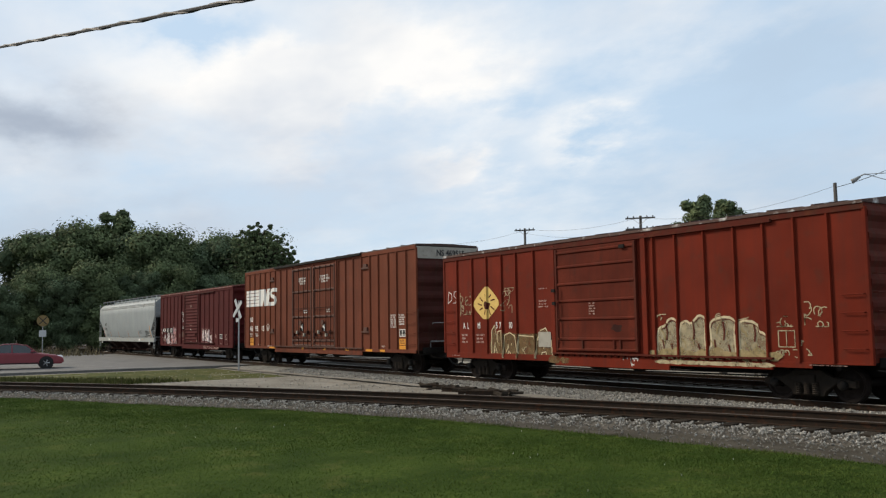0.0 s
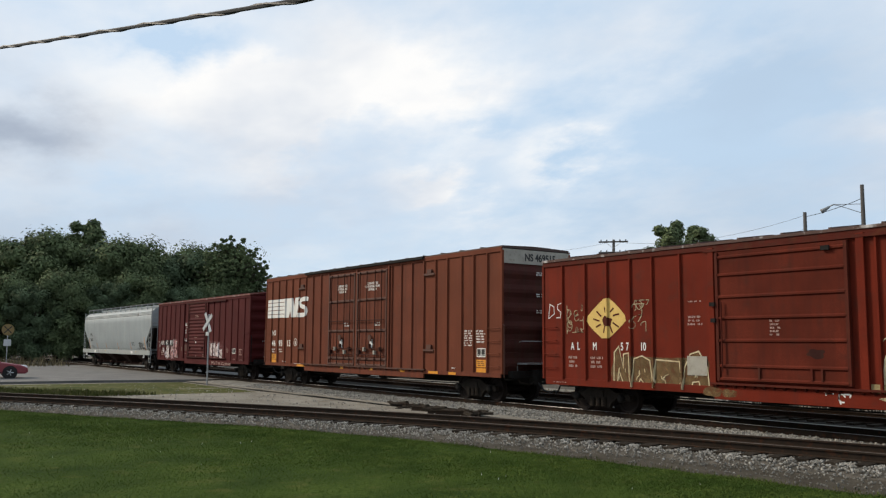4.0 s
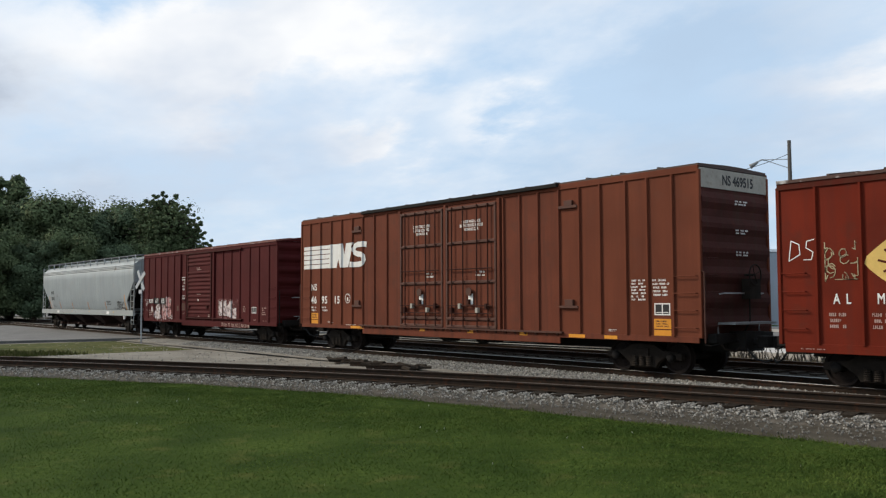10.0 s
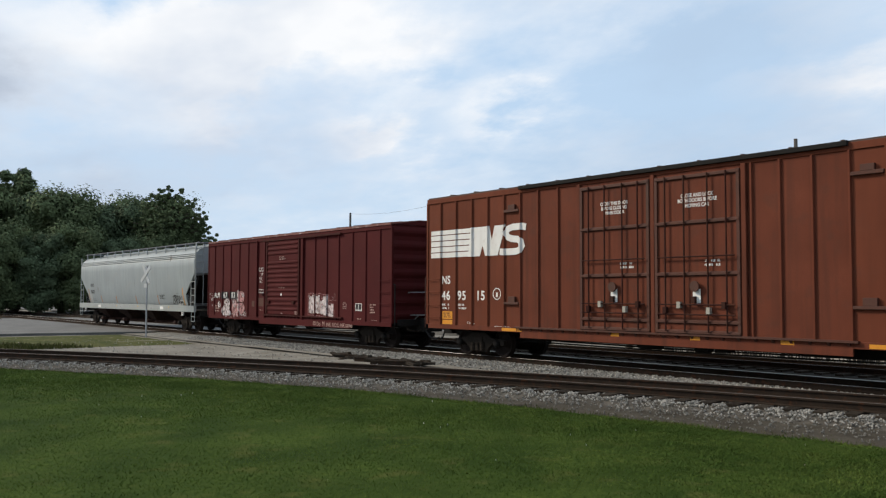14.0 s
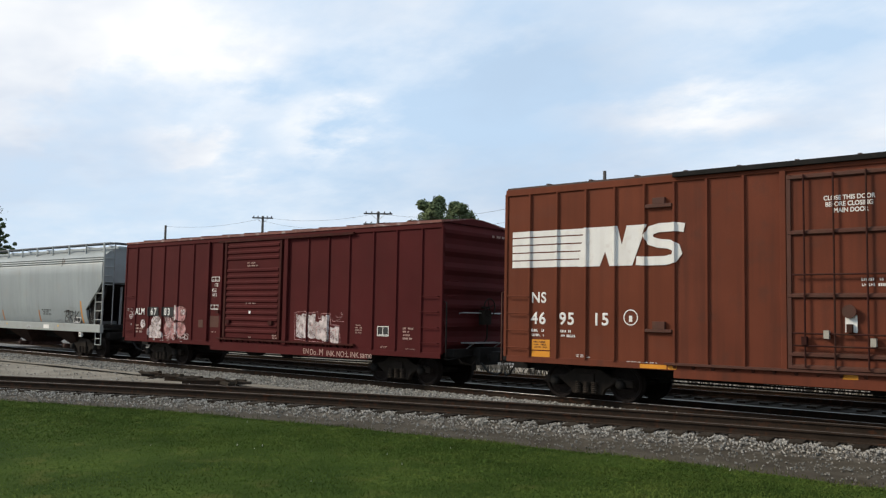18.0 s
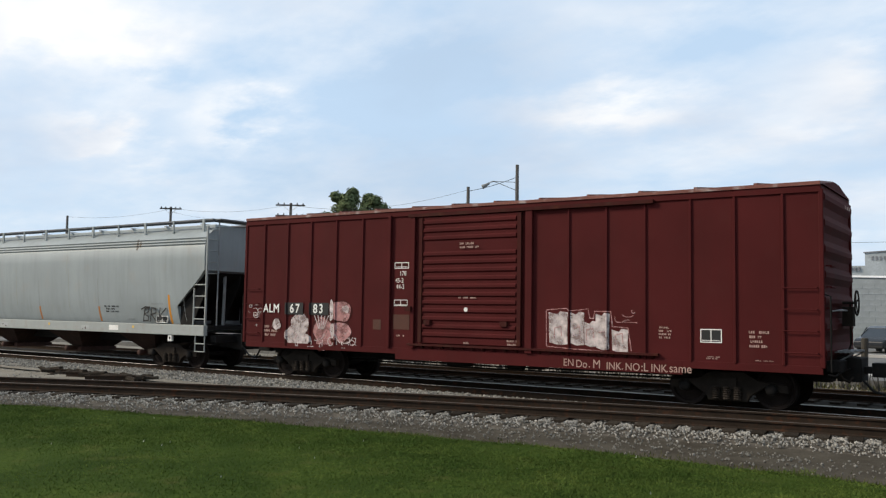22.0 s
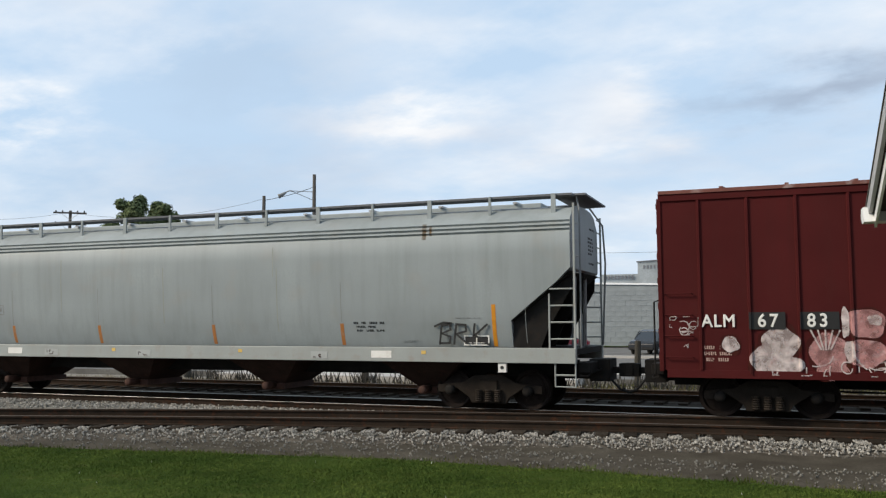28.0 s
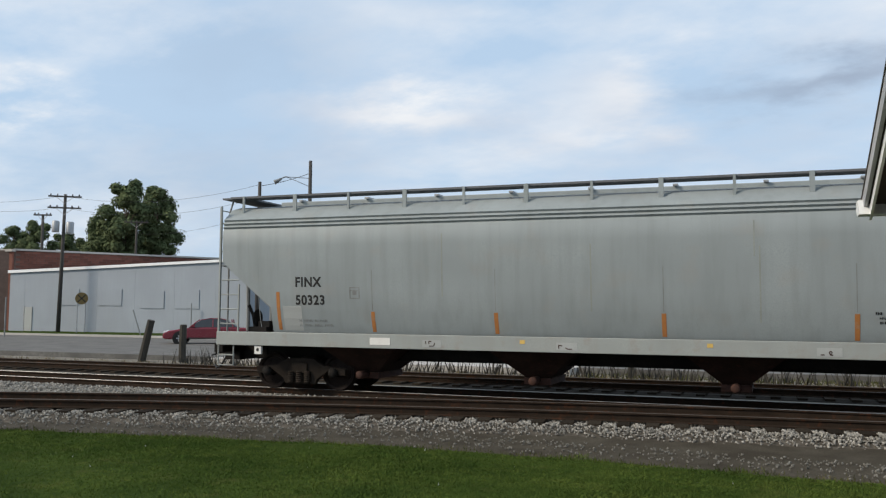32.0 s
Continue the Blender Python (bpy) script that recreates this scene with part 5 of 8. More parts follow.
    for s in (-1, 1):
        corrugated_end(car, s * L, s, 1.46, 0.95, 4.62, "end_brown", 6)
        bm = bmesh.new()
        box(bm, min(s * L, s * (L + 0.03)), max(s * L, s * (L + 0.03)), -1.48, 1.48, 4.62, 5.10)
        part("end_band", bm, "patch_grey", car, "pale grey band across the end top")
        coupler(car, s * (L - 0.05), s)
        truck(car, s * (L - 2.1))
    end_gear(car, L, "end_brown", False)
    bm = bmesh.new()
    box(bm, L + 0.02, L + 0.55, -0.9, 0.9, 1.28, 1.33)
    for yy in (-0.9, 0.9):
        tube(bm, [(L + 0.05, yy, 1.30), (L + 0.08, yy, 0.95)], 0.02, 6)
    part("end_platform", bm, "grey_dark", car, "steel brakeman's platform")
    bm = bmesh.new()
    box(bm, L + 0.10, L + 0.32, 0.1, 0.6, 1.9, 2.4)
    tube(bm, [(L + 0.36, 0.3 + 0.26 * math.cos(k * math.tau / 18), 2.5 + 0.26 * math.sin(k * math.tau / 18)) for k in range(19)], 0.018, 6)
    for k in range(4):
        tube(bm, [(L + 0.34, 0.3, 2.5), (L + 0.36, 0.3 + 0.26 * math.cos(k * math.tau / 4 + 0.4), 2.5 + 0.26 * math.sin(k * math.tau / 4 + 0.4))], 0.012, 5)
    tube(bm, [(L + 0.05, 0.3, 2.5), (L + 0.36, 0.3, 2.5)], 0.03, 8)
    part("hand_brake", bm, "grime", car, "spoked brake hand wheel")
    lettering("NS 469515", 0.34, "black_paint", car, L + 0.034, 4.74, -0.55, along="y", width=0.9, bold=0.03)
    for z in (4.28, 3.55, 3.0):
        stencil(car, -0.1, 0.5, z - 0.04, z + 0.10, L + 0.072, "white_paint", 2, seed=int(z * 10), along="y")
    underframe(car, -L, L, 0.80)
    ladder(car, L - 0.75, L - 0.08, [1.2, 1.62, 2.04, 2.46], -1.5, 0.08, "brown_n")
    ladder(car, -L + 0.08, -L + 0.75, [1.2, 1.62, 2.04, 2.46], -1.5, 0.08, "brown_n")
    for s in (-1, 1):
        bm = bmesh.new()
        tube(bm, [(s * (L + 0.12), -1.5, 0.85), (s * (L + 0.12), -1.5, 2.55), (s * (L - 0.02), -1.5, 2.6)], 0.02, 6)
        part("corner_grab", bm, "brown_trim", car)
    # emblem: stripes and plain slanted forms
    y = -1.504
    for z0, z1 in ((3.93, 4.07), (3.74, 3.90), (3.55, 3.71), (3.36, 3.52), (3.17, 3.33)):
        bm = bmesh.new()
        plate(bm, u(-33.05), u(-30.84) - (4.07 - z1) * 0.15, z0, z1, y)
        part("emblem_stripe", bm, "logo_white", car, "white stencilled stripe")
    for i, pts in enumerate(([(-31.14, 3.16), (-30.56, 3.16), (-30.30, 3.78), (-30.46, 4.08), (-30.98, 4.08)], [(-30.62, 4.08), (-30.10, 4.08), (-29.86, 3.16), (-30.30, 3.16)], [(-30.12, 3.16), (-29.72, 3.16), (-29.36, 4.08), (-29.86, 4.08)])):
        bm = bmesh.new()
        prism(bm, [(u(a), b) for a, b in pts], "y", y - 0.006 - 0.002 * i, y - 0.001)
        part("emblem_slant", bm, "logo_white", car, "white slanted emblem shape")
    bm = bmesh.new()
    ribbon(bm, [(u(-28.46), 3.96), (u(-28.62), 3.99), (u(-29.05), 3.99), (u(-29.25), 3.94), (u(-29.32), 3.82), (u(-29.26), 3.70), (u(-29.08), 3.64), (u(-28.82), 3.61), (u(-28.66), 3.53), (u(-28.62), 3.41), (u(-28.72), 3.29), (u(-28.92), 3.25), (u(-29.45), 3.25), (u(-29.62), 3.27)], y - 0.013, 0.20)
    part("emblem_curve", bm, "logo_white", car, "white curved emblem shape")
    y -= 0.0
    lettering("NS", 0.36, "white_paint", car, u(-32.47), 2.31, y, width=0.95, spacing=1.1)
    for txt, x in (("46", -32.47), ("95", -31.66), ("15", -30.74)):
        lettering(txt, 0.40, "white_paint", car, u(x), 1.79, y, width=1.0, spacing=1.15, bold=0.028)
    stencil(car, u(-32.46), u(-32.05), 1.46, 1.68, y, "white_paint", 2, seed=31)
    stencil(car, u(-31.62), u(-31.2), 1.46, 1.68, y, "white_paint", 2, seed=32)
    bm = bmesh.new()
    n = 24
    for k in range(n):
        a, b = k * math.tau / n, (k + 1) * math.tau / n
        ribbon(bm, [(u(-29.76) + 0.17 * math.cos(a), 1.98 + 0.17 * math.sin(a)), (u(-29.76) + 0.17 * math.cos(b), 1.98 + 0.17 * math.sin(b))], y, 0.025)
    box(bm, u(-29.80), u(-29.72), y - 0.003, y, 1.88, 2.02)
    part("stencil_ring", bm, "white_paint", car)
    stencil(car, u(-16.22), u(-15.72), 1.85, 2.42, y, "white_paint", 7, seed=33)
    stencil(car, u(-15.56), u(-14.98), 1.96, 2.42, y, "white_paint", 5, seed=34)
    frame_mark(car, u(-15.48), u(-15.0), 1.50, 1.80, y, "white_paint")
    stencil(car, u(-29.9), u(-28.9), 0.97, 1.0, y - 0.02, "white_paint", 1, seed=35)
    stencil(car, u(-31.2), u(-30.8), 1.02, 1.10, y, "white_paint", 2, seed=36)
    stencil(car, u(-17.0), u(-16.7), 1.05, 1.12, y, "white_paint", 2, seed=37)
    paint_over_posts(car, [u(v) for v in ribs], 0.085, 0.055)
    spray_is_stuff(car)
    TRAIN.append((car, c))


def boxcar_maroon():
    c = -43.26
    L = 7.90
    u = lambda v: v - c
    car = boxcar("boxcar", "dark maroon boxcar with ribbed door and pink graffiti", -L, L, 4.48, 0.82, "maroon_b", "maroon_b", "roof_b",
                 [u(v) for v in (-50.40, -49.48, -48.59, -47.67, -46.75, -40.72, -39.80, -38.91, -37.92, -37.01, -36.07)], 0.07, 0.04)
    pitched_roof(car, -L, L, 1.5, 4.48, 0.20, "roof_b")
    side_sill(car, [(-L + 0.1, u(-45.6), 0.80, 0.955), (u(-45.6), u(-38.1), 0.66, 0.955), (u(-38.1), L, 0.80, 0.955)], "maroon_b")
    bm = bmesh.new()
    box(bm, u(-44.82), u(-41.92), -1.56, -1.50, 1.10, 4.26)
    door = part("door", bm, "maroon_b", car, "maroon sliding door with many pressed ribs", bevel=0.012)
    for k in range(15):
        z = 1.32 + k * 0.20
        if abs(z - 3.5) < 0.06:
            continue
        bm = bmesh.new()
        prism(bm, [(-1.56, z - 0.065), (-1.595, z - 0.03), (-1.595, z + 0.03), (-1.56, z + 0.065)][::-1], "x", u(-44.72), u(-42.05))
        part("door_rib", bm, "maroon_b", door)
    for x in (-44.80, -41.96):
        bm = bmesh.new()
        box(bm, u(x) - 0.05, u(x) + 0.05, -1.60, -1.56, 1.12, 4.24)
        part("door_edge", bm, "maroon_trim", door)
    for x, w in ((-45.82, 0.045), (-45.05, 0.05), (-41.72, 0.09)):
        bm = bmesh.new()
        box(bm, u(x) - w, u(x) + w, -1.58, -1.50, 0.96, 4.36)
        part("door_post", bm, "maroon_b", car, bevel=0.01)
    bm = bmesh.new()
    box(bm, u(-45.2), u(-38.7), -1.60, -1.50, 4.28, 4.36)
    part("upper_door_rail", bm, "maroon_trim", car)
    door_track(car, u(-45.2), u(-38.6), 1.03, "maroon_trim", 22)
    for x, z in ((-44.55, 1.62), (-42.35, 1.62), (-45.15, 1.95)):
        bm = bmesh.new()
        box(bm, u(x) - 0.09, u(x) + 0.09, -1.64, -1.56, z - 0.06, z + 0.06)
        part("latch", bm, "maroon_trim", door)
    y = -1.504
    for a, b, z0, z1 in ((-43.65, -43.05, 3.42, 3.60), (-43.70, -43.05, 2.20, 2.27), (-43.50, -43.32, 1.10, 1.18), (-42.3, -42.0, 1.10, 1.26)):
        stencil(car, u(a), u(b), z0, z1, -1.597 if z0 > 1.2 else -1.564, "faded_stencil", 2 if z1 - z0 > 0.1 else 1, seed=int(z0 * 10), gaps=1)
    bm = bmesh.new()
    lathe(bm, [(0.055, -1.602), (0.055, -1.597)], 16, centre=(u(-43.42), 0, 1.95))
    part("stencil_dot", bm, "white_paint", door)
    for s in (-1, 1):
        corrugated_end(car, s * L, s, 1.46, 0.95, 4.48, "maroon_b", 7)
        coupler(car, s * (L - 0.05), s)
        truck(car, s * (L - 1.95))
        bm = bmesh.new()
        prism(bm, [(-1.46, 4.48), (1.46, 4.48), (0.25, 4.66), (-0.25, 4.66)], "x", s * L - 0.03, s * L + 0.03)
        part("roof_gable", bm, "maroon_b", car)
        bm = bmesh.new()
        tube(bm, [(s * (L + 0.14), -1.45, 0.85), (s * (L + 0.14), -1.45, 2.3), (s * (L - 0.02), -1.45, 2.35)], 0.02, 6)
        part("corner_grab", bm, "black_steel", car)
    bm = bmesh.new()
    box(bm, L + 0.08, L + 0.28, 0.05, 0.36, 1.72, 2.12)
    tube(bm, [(L + 0.34, 0.2 + 0.25 * math.cos(k * math.tau / 18), 2.2 + 0.25 * math.sin(k * math.tau / 18)) for k in range(19)], 0.018, 6)
    for k in range(4):
        tube(bm, [(L + 0.32, 0.2, 2.2), (L + 0.34, 0.2 + 0.25 * math.cos(k * math.tau / 4 + 0.4), 2.2 + 0.25 * math.sin(k * math.tau / 4 + 0.4))], 0.012, 5)
    tube(bm, [(L + 0.05, 0.2, 2.2), (L + 0.34, 0.2, 2.2)], 0.03, 8)
    part("hand_brake", bm, "grime", car, "spoked brake hand wheel")
    end_gear(car, L, "maroon_b")
    stencil(car, 0.6, 1.25, 4.18, 4.30, L + 0.072, "faded_stencil", 1, seed=41, along="y")
    underframe(car, -L, L, 0.78)
    ladder(car, L - 0.72, L - 0.08, [1.2, 1.62, 2.04, 2.46], -1.5, 0.07, "maroon_b")
    ladder(car, -L + 0.08, -L + 0.6, [1.2, 1.62, 2.04, 2.46], -1.5, 0.07, "maroon_b")
    # numbers and spray paint
    sprayed(car, [(u(-49.2), 1.15, 0.33, 0.34), (u(-48.95), 1.48, 0.40, 0.36), (u(-48.1), 1.32, 0.38, 0.40), (u(-47.45), 1.86, 0.36, 0.32), (u(-47.45), 1.30, 0.36, 0.31), (u(-48.05), 1.02, 0.32, 0.24), (u(-49.85), 1.46, 0.20, 0.20)], y, "maroon_trim", 201)
    sprayed(car, [(u(-48.1), 1.32, 0.33, 0.35), (u(-47.45), 1.86, 0.32, 0.28), (u(-47.45), 1.30, 0.32, 0.27), (u(-48.05), 1.00, 0.27, 0.20)], y - 0.005, "pink", 211, "pink bubble graffiti")
    sprayed(car, [(u(-49.2), 1.15, 0.28, 0.30), (u(-48.95), 1.48, 0.35, 0.31), (u(-49.85), 1.46, 0.15, 0.16), (u(-48.8), 1.06, 0.26, 0.18), (u(-47.80), 1.88, 0.07, 0.28), (u(-47.74), 1.34, 0.09, 0.20), (u(-47.3), 1.92, 0.12, 0.10)], y - 0.010, "pale_pink", 221, "white bubble graffiti")
    bm = bmesh.new()
    for a in (-0.26, -0.13, 0.0, 0.13, 0.26):
        ribbon(bm, [(u(-48.15) + a * 0.3, 1.36), (u(-48.15) + a, 1.74)], y - 0.016, 0.03)
    part("graffiti_ray", bm, "pale_pink", car)
    bm = bmesh.new()
    for k in range(5):
        scrawl(bm, u(-49.6 + 0.5 * k), u(-49.0 + 0.5 * k), 0.88, 1.25, y - 0.017, 240 + k, 3, 0.022)
    scrawl(bm, u(-51.0), u(-50.45), 1.62, 2.0, y, 246, 9, 0.018)
    scrawl(bm, u(-50.85), u(-50.65), 1.3, 1.5, y, 248, 2, 0.016)
    scrawl(bm, u(-47.6), u(-46.8), 0.82, 1.15, y, 247, 9, 0.022)
    part("graffiti_line", bm, "pale_pink", car)
    bm = bmesh.new()
    plate(bm, u(-49.50), u(-48.84), 1.75, 2.08, y - 0.020)
    part("number_field", bm, "black_paint", car, "black field behind the number")
    bm = bmesh.new()
    plate(bm, u(-48.58), u(-47.90), 1.75, 2.08, y - 0.020)
    part("number_field", bm, "black_paint", car, "black field behind the number")
    lettering("ALM", 0.34, "white_paint", car, u(-50.38), 1.80, y - 0.024, width=0.92, spacing=1.1)
    lettering("67", 0.35, "white_paint", car, u(-49.34), 1.80, y - 0.024, width=0.90, spacing=1.35)
    lettering("83", 0.35, "white_paint", car, u(-48.46), 1.80, y - 0.024, width=0.90, spacing=1.35)
    slabs = ((-41.22, -40.72, 1.20, 1.92), (-40.68, -40.34, 1.20, 1.92), (-40.34, -40.02, 1.18, 1.72), (-40.06, -39.73, 1.12, 1.90), (-39.68, -39.30, 1.08, 1.56))
    for k, (a, b, z0, z1) in enumerate(slabs):
        bm = bmesh.new()
        prism(bm, [(u(a) + 0.02, z0 + 0.03), (u((a + b) / 2), z0 - 0.02), (u(b), z0), (u(b) - 0.01, (z0 + z1) / 2), (u(b) + 0.01, z1), (u((a + b) / 2) + 0.04, z1 + 0.02), (u((a + b) / 2) - 0.02, z1 - 0.05), (u(a), z1)], "y", y - 0.003 - 0.001 * (k % 2), y)
        part("graffiti_fill", bm, "pale_pink", car, "white block-letter graffiti")
        bm = bmesh.new()
        m = u((a + b) / 2)
        ribbon(bm, [(m - 0.10, z0 + 0.12), (m - 0.09, z0 + 0.36), (m + 0.06, z0 + 0.40), (m + 0.08, z0 + 0.18)][k % 2:], y - 0.005, 0.018, 0.001)
        part("graffiti_stroke", bm, "pink", car)
    bm = bmesh.new()
    ribbon(bm, [(u(-41.27), 1.14), (u(-41.28), 1.97), (u(-40.75), 2.01), (u(-40.70), 1.95), (u(-40.24), 2.00), (u(-40.20), 1.80), (u(-40.11), 1.79), (u(-40.08), 1.95), (u(-39.70), 1.95), (u(-39.66), 1.62), (u(-39.30), 1.60), (u(-39.22), 1.10)], y, 0.022)
    ribbon(bm, [(u(-41.27), 1.14), (u(-40.6), 1.10), (u(-40.1), 1.09), (u(-39.75), 1.06)], y, 0.02)
    part("graffiti_outline", bm, "pink", car, "pink outline round the letters")
    bm = bmesh.new()
    scrawl(bm, u(-39.6), u(-39.1), 1.72, 1.98, y, 280, 5, 0.02)
    part("graffiti_line", bm, "pink", car)
    for txt, x, z, size in (("EN", -40.84, 0.72, 0.29), ("Do", -40.53, 0.70, 0.30), (".", -40.22, 0.71, 0.3), ("M", -40.12, 0.70, 0.34), ("INK", -39.80, 0.69, 0.29), (".", -39.44, 0.70, 0.3), ("NO", -39.36, 0.69, 0.29), (":L", -39.00, 0.69, 0.32), ("INK", -38.78, 0.69, 0.29), (".", -38.44, 0.70, 0.25), ("same", -38.38, 0.70, 0.32)):
        lettering(txt, size * 0.8, "faded_stencil", car, u(x), z, -1.524, name="graffiti_word", width=0.92, bold=0.002)
    frame_mark(car, u(-37.72), u(-37.28), 1.34, 1.62, y, "white_paint", 0.02)
    stencil(car, u(-36.75), u(-36.34), 1.25, 1.62, y, "faded_stencil", 4, seed=51)
    stencil(car, u(-38.62), u(-38.32), 1.38, 1.66, y, "faded_stencil", 4, seed=52)
    stencil(car, u(-36.65), u(-36.1), 1.00, 1.03, y, "faded_stencil", 1, seed=53)
    stencil(car, u(-37.6), u(-37.3), 1.0, 1.07, y, "faded_stencil", 2, seed=54)
    frame_mark(car, u(-45.68), u(-45.22), 2.98, 3.14, y, "white_paint", 0.020, True, "maroon_trim")
    for txt, x, z in (("178", -45.52, 2.80), ("45-2", -45.65, 2.62), ("44-3", -45.62, 2.46)):
        lettering(txt, 0.17, "white_paint", car, u(x), z, y, name="chalk_mark", width=0.85, bold=0.002)
    for x0, x1, z0, z1 in ((-45.70, -45.18, 1.42, 1.80), (-46.36, -46.10, 1.40, 1.66)):
        bm = bmesh.new()
        plate(bm, u(x0), u(x1), z0, z1, y)
        part("primer_patch", bm, "brown_trim", car, "dull brown repaint patch")
    frame_mark(car, u(-45.68), u(-45.25), 2.02, 2.18, y, "white_paint", 0.016, True, "maroon_trim")
    stencil(car, u(-45.6), u(-45.3), 1.22, 1.30, y, "faded_stencil", 1, seed=58)
    stencil(car, u(-50.35), u(-49.8), 1.10, 1.45, y, "faded_stencil", 3, seed=59)
    paint_over_posts(car, [u(v) for v in (-50.40, -49.48, -48.59, -47.67, -46.75, -40.72, -39.80, -38.91, -37.92, -37.01, -36.07)], 0.07, 0.04)
    spray_is_stuff(car)
    TRAIN.append((car, c))


def covered_hopper():
    c = -62.70
    L = 9.80
    u = lambda v: v - c
    car = thing("covered_hopper", "long light-grey covered hopper car with four outlet bays", "hopper car", "cars of the freight train")
    half = [(-1.22, 1.36), (-1.28, 1.52), (-1.335, 1.70), (-1.365, 1.85), (-1.39, 1.95), (-1.44, 2.35), (-1.465, 2.74), (-1.49, 3.05), (-1.50, 3.40), (-1.50, 3.78), (-1.46, 3.84), (-1.50, 3.88), (-1.45, 3.93), (-1.49, 3.97), (-1.44, 4.02), (-1.47, 4.06), (-1.40, 4.12), (-1.14, 4.34), (-0.75, 4.44)]

    def body_y(z):
        for (a, p), (b, q) in zip(half, half[1:]):
            if z <= q:
                return a + (b - a) * (z - p) / (q - p)
        return -1.0

    def strip(bm, x0, x1, z0, z1, t=0.004):
        """A thin strip that follows the curve of the side."""
        zs = [z0] + [q for _, q in half if z0 < q < z1] + [z1]
        prism_pts = [(body_y(z) - t, z) for z in zs] + [(body_y(z) + 0.002, z) for z in zs[::-1]]
        prism(bm, prism_pts[::-1], "x", x0, x1)
    ring = half + [(0.0, 4.47)] + [(-a, b) for a, b in half[::-1]]
    bm = bmesh.new()
    slope_top, foot = 3.0, 1.36
    def reach(z):       # the ends lean in below the slope sheet
        return L - 0.10 - max(0.0, min(1.0, (slope_top - z) / (slope_top - 1.95))) * 1.32
    rings = []
    for s in (-1, 1):
        rings.append([bm.verts.new((s * reach(z), yy, z)) for yy, z in ring])
    k = len(ring)
    for i in range(k):
        bm.faces.new((rings[0][i], rings[0][(i + 1) % k], rings[1][(i + 1) % k], rings[1][i]))
    for rg in rings:                        # the two ends, strip by strip
        for i in range(len(half) - 1):
            bm.faces.new((rg[i], rg[i + 1], rg[k - 2 - i], rg[k - 1 - i]))
        bm.faces.new((rg[len(half) - 1], rg[len(half)], rg[len(half) + 1]))
    hb = part("hopper_body", bm, "grey_h", car, "light grey curved steel body", smooth=True)
    hb.data.set_sharp_from_angle(angle=radians(38))
    for k in range(12):                     # weld seams down the side
        x = -L + 1.1 + k * (2 * L - 2.2) / 11
        bm = bmesh.new()
        strip(bm, x - 0.005, x + 0.005, 1.45, 3.30, 0.001)
        part("side_seam", bm, "grey_h", car)
    side = (("side_sill", -1.53, -1.38), ("side_sill", 1.38, 1.53))
    for nm, a, b in side:
        bm = bmesh.new()
        box(bm, -L, L, a, b, 1.04, 1.36)
        part(nm, bm, "grey_sill", car, "pale grey side sill", bevel=0.012)
    for s in (-1, 1):
        bm = bmesh.new()                    # end floor, slope sheet and centre sill
        box(bm, min(s * (L - 2.3), s * (L - 0.02)), max(s * (L - 2.3), s * (L - 0.02)), -1.38, 1.38, 1.22, 1.34)
        part("end_platform", bm, "black_steel", car)
        bm = bmesh.new()
        prism(bm, [(s * (L - 1.40), 1.93), (s * (L - 0.07), 2.98), (s * (L - 0.35), 2.98), (s * (L - 1.70), 1.93)], "y", -1.37, 1.37)
        prism(bm, [(s * (L - 1.43), 1.36), (s * (L - 1.38), 1.95), (s * (L - 1.70), 1.95), (s * (L - 1.70), 1.36)], "y", -1.19, 1.19)
        # the +x sheet is black, its shade put into the colour; the other is grey
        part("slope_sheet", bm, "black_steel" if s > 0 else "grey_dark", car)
        for yy in (-1.24, 0.0, 1.24) if s > 0 else ():     # black webs put in for the shade under the slope sheet
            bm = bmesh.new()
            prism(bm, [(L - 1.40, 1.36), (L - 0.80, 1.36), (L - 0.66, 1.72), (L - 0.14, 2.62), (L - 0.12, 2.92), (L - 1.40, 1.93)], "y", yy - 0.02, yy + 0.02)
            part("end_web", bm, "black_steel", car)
        for yy in (-0.55, 0.55):
            bm = bmesh.new()
            tube(bm, [(s * (L - 0.25), yy, 1.36), (s * (L - 0.22), yy, 2.95)], 0.05, 8)
            part("end_post", bm, "grey_dark", car)
        for yy in (-1.46, 1.46):            # corner ladder
            bm = bmesh.new()
            box(bm, min(s * (L - 0.04), s * L), max(s * (L - 0.04), s * L), yy - 0.03, yy + 0.03, 1.36, 4.40)
            box(bm, min(s * (L - 0.58), s * (L - 0.55)), max(s * (L - 0.58), s * (L - 0.55)), yy - 0.02, yy + 0.02, 1.10, 2.50)
            lad = part("ladder", bm, "grey_sill", car)
            for z in (1.55, 1.90, 2.25, 2.60):
                bm = bmesh.new()
                tube(bm, [(s * (L - 0.56), yy, z), (s * (L - 0.03), yy, z)], 0.018, 6)
                part("rung", bm, "grey_sill", lad)
            for z in (2.95, 3.30, 3.65, 4.0, 4.3):
                bm = bmesh.new()
                tube(bm, [(s * (L - 0.02), yy, z), (s * (L - 0.02), yy * 0.72, z)], 0.016, 6)
                part("rung", bm, "grey_sill", lad)
        bm = bmesh.new()
        tube(bm, [(s * (L + 0.02), -1.05, 1.36), (s * (L + 0.02), -1.05, 4.3), (s * (L - 0.05), -1.0, 4.61)], 0.022, 6)
        part("end_handrail", bm, "grey_dark", car)
        bm = bmesh.new()
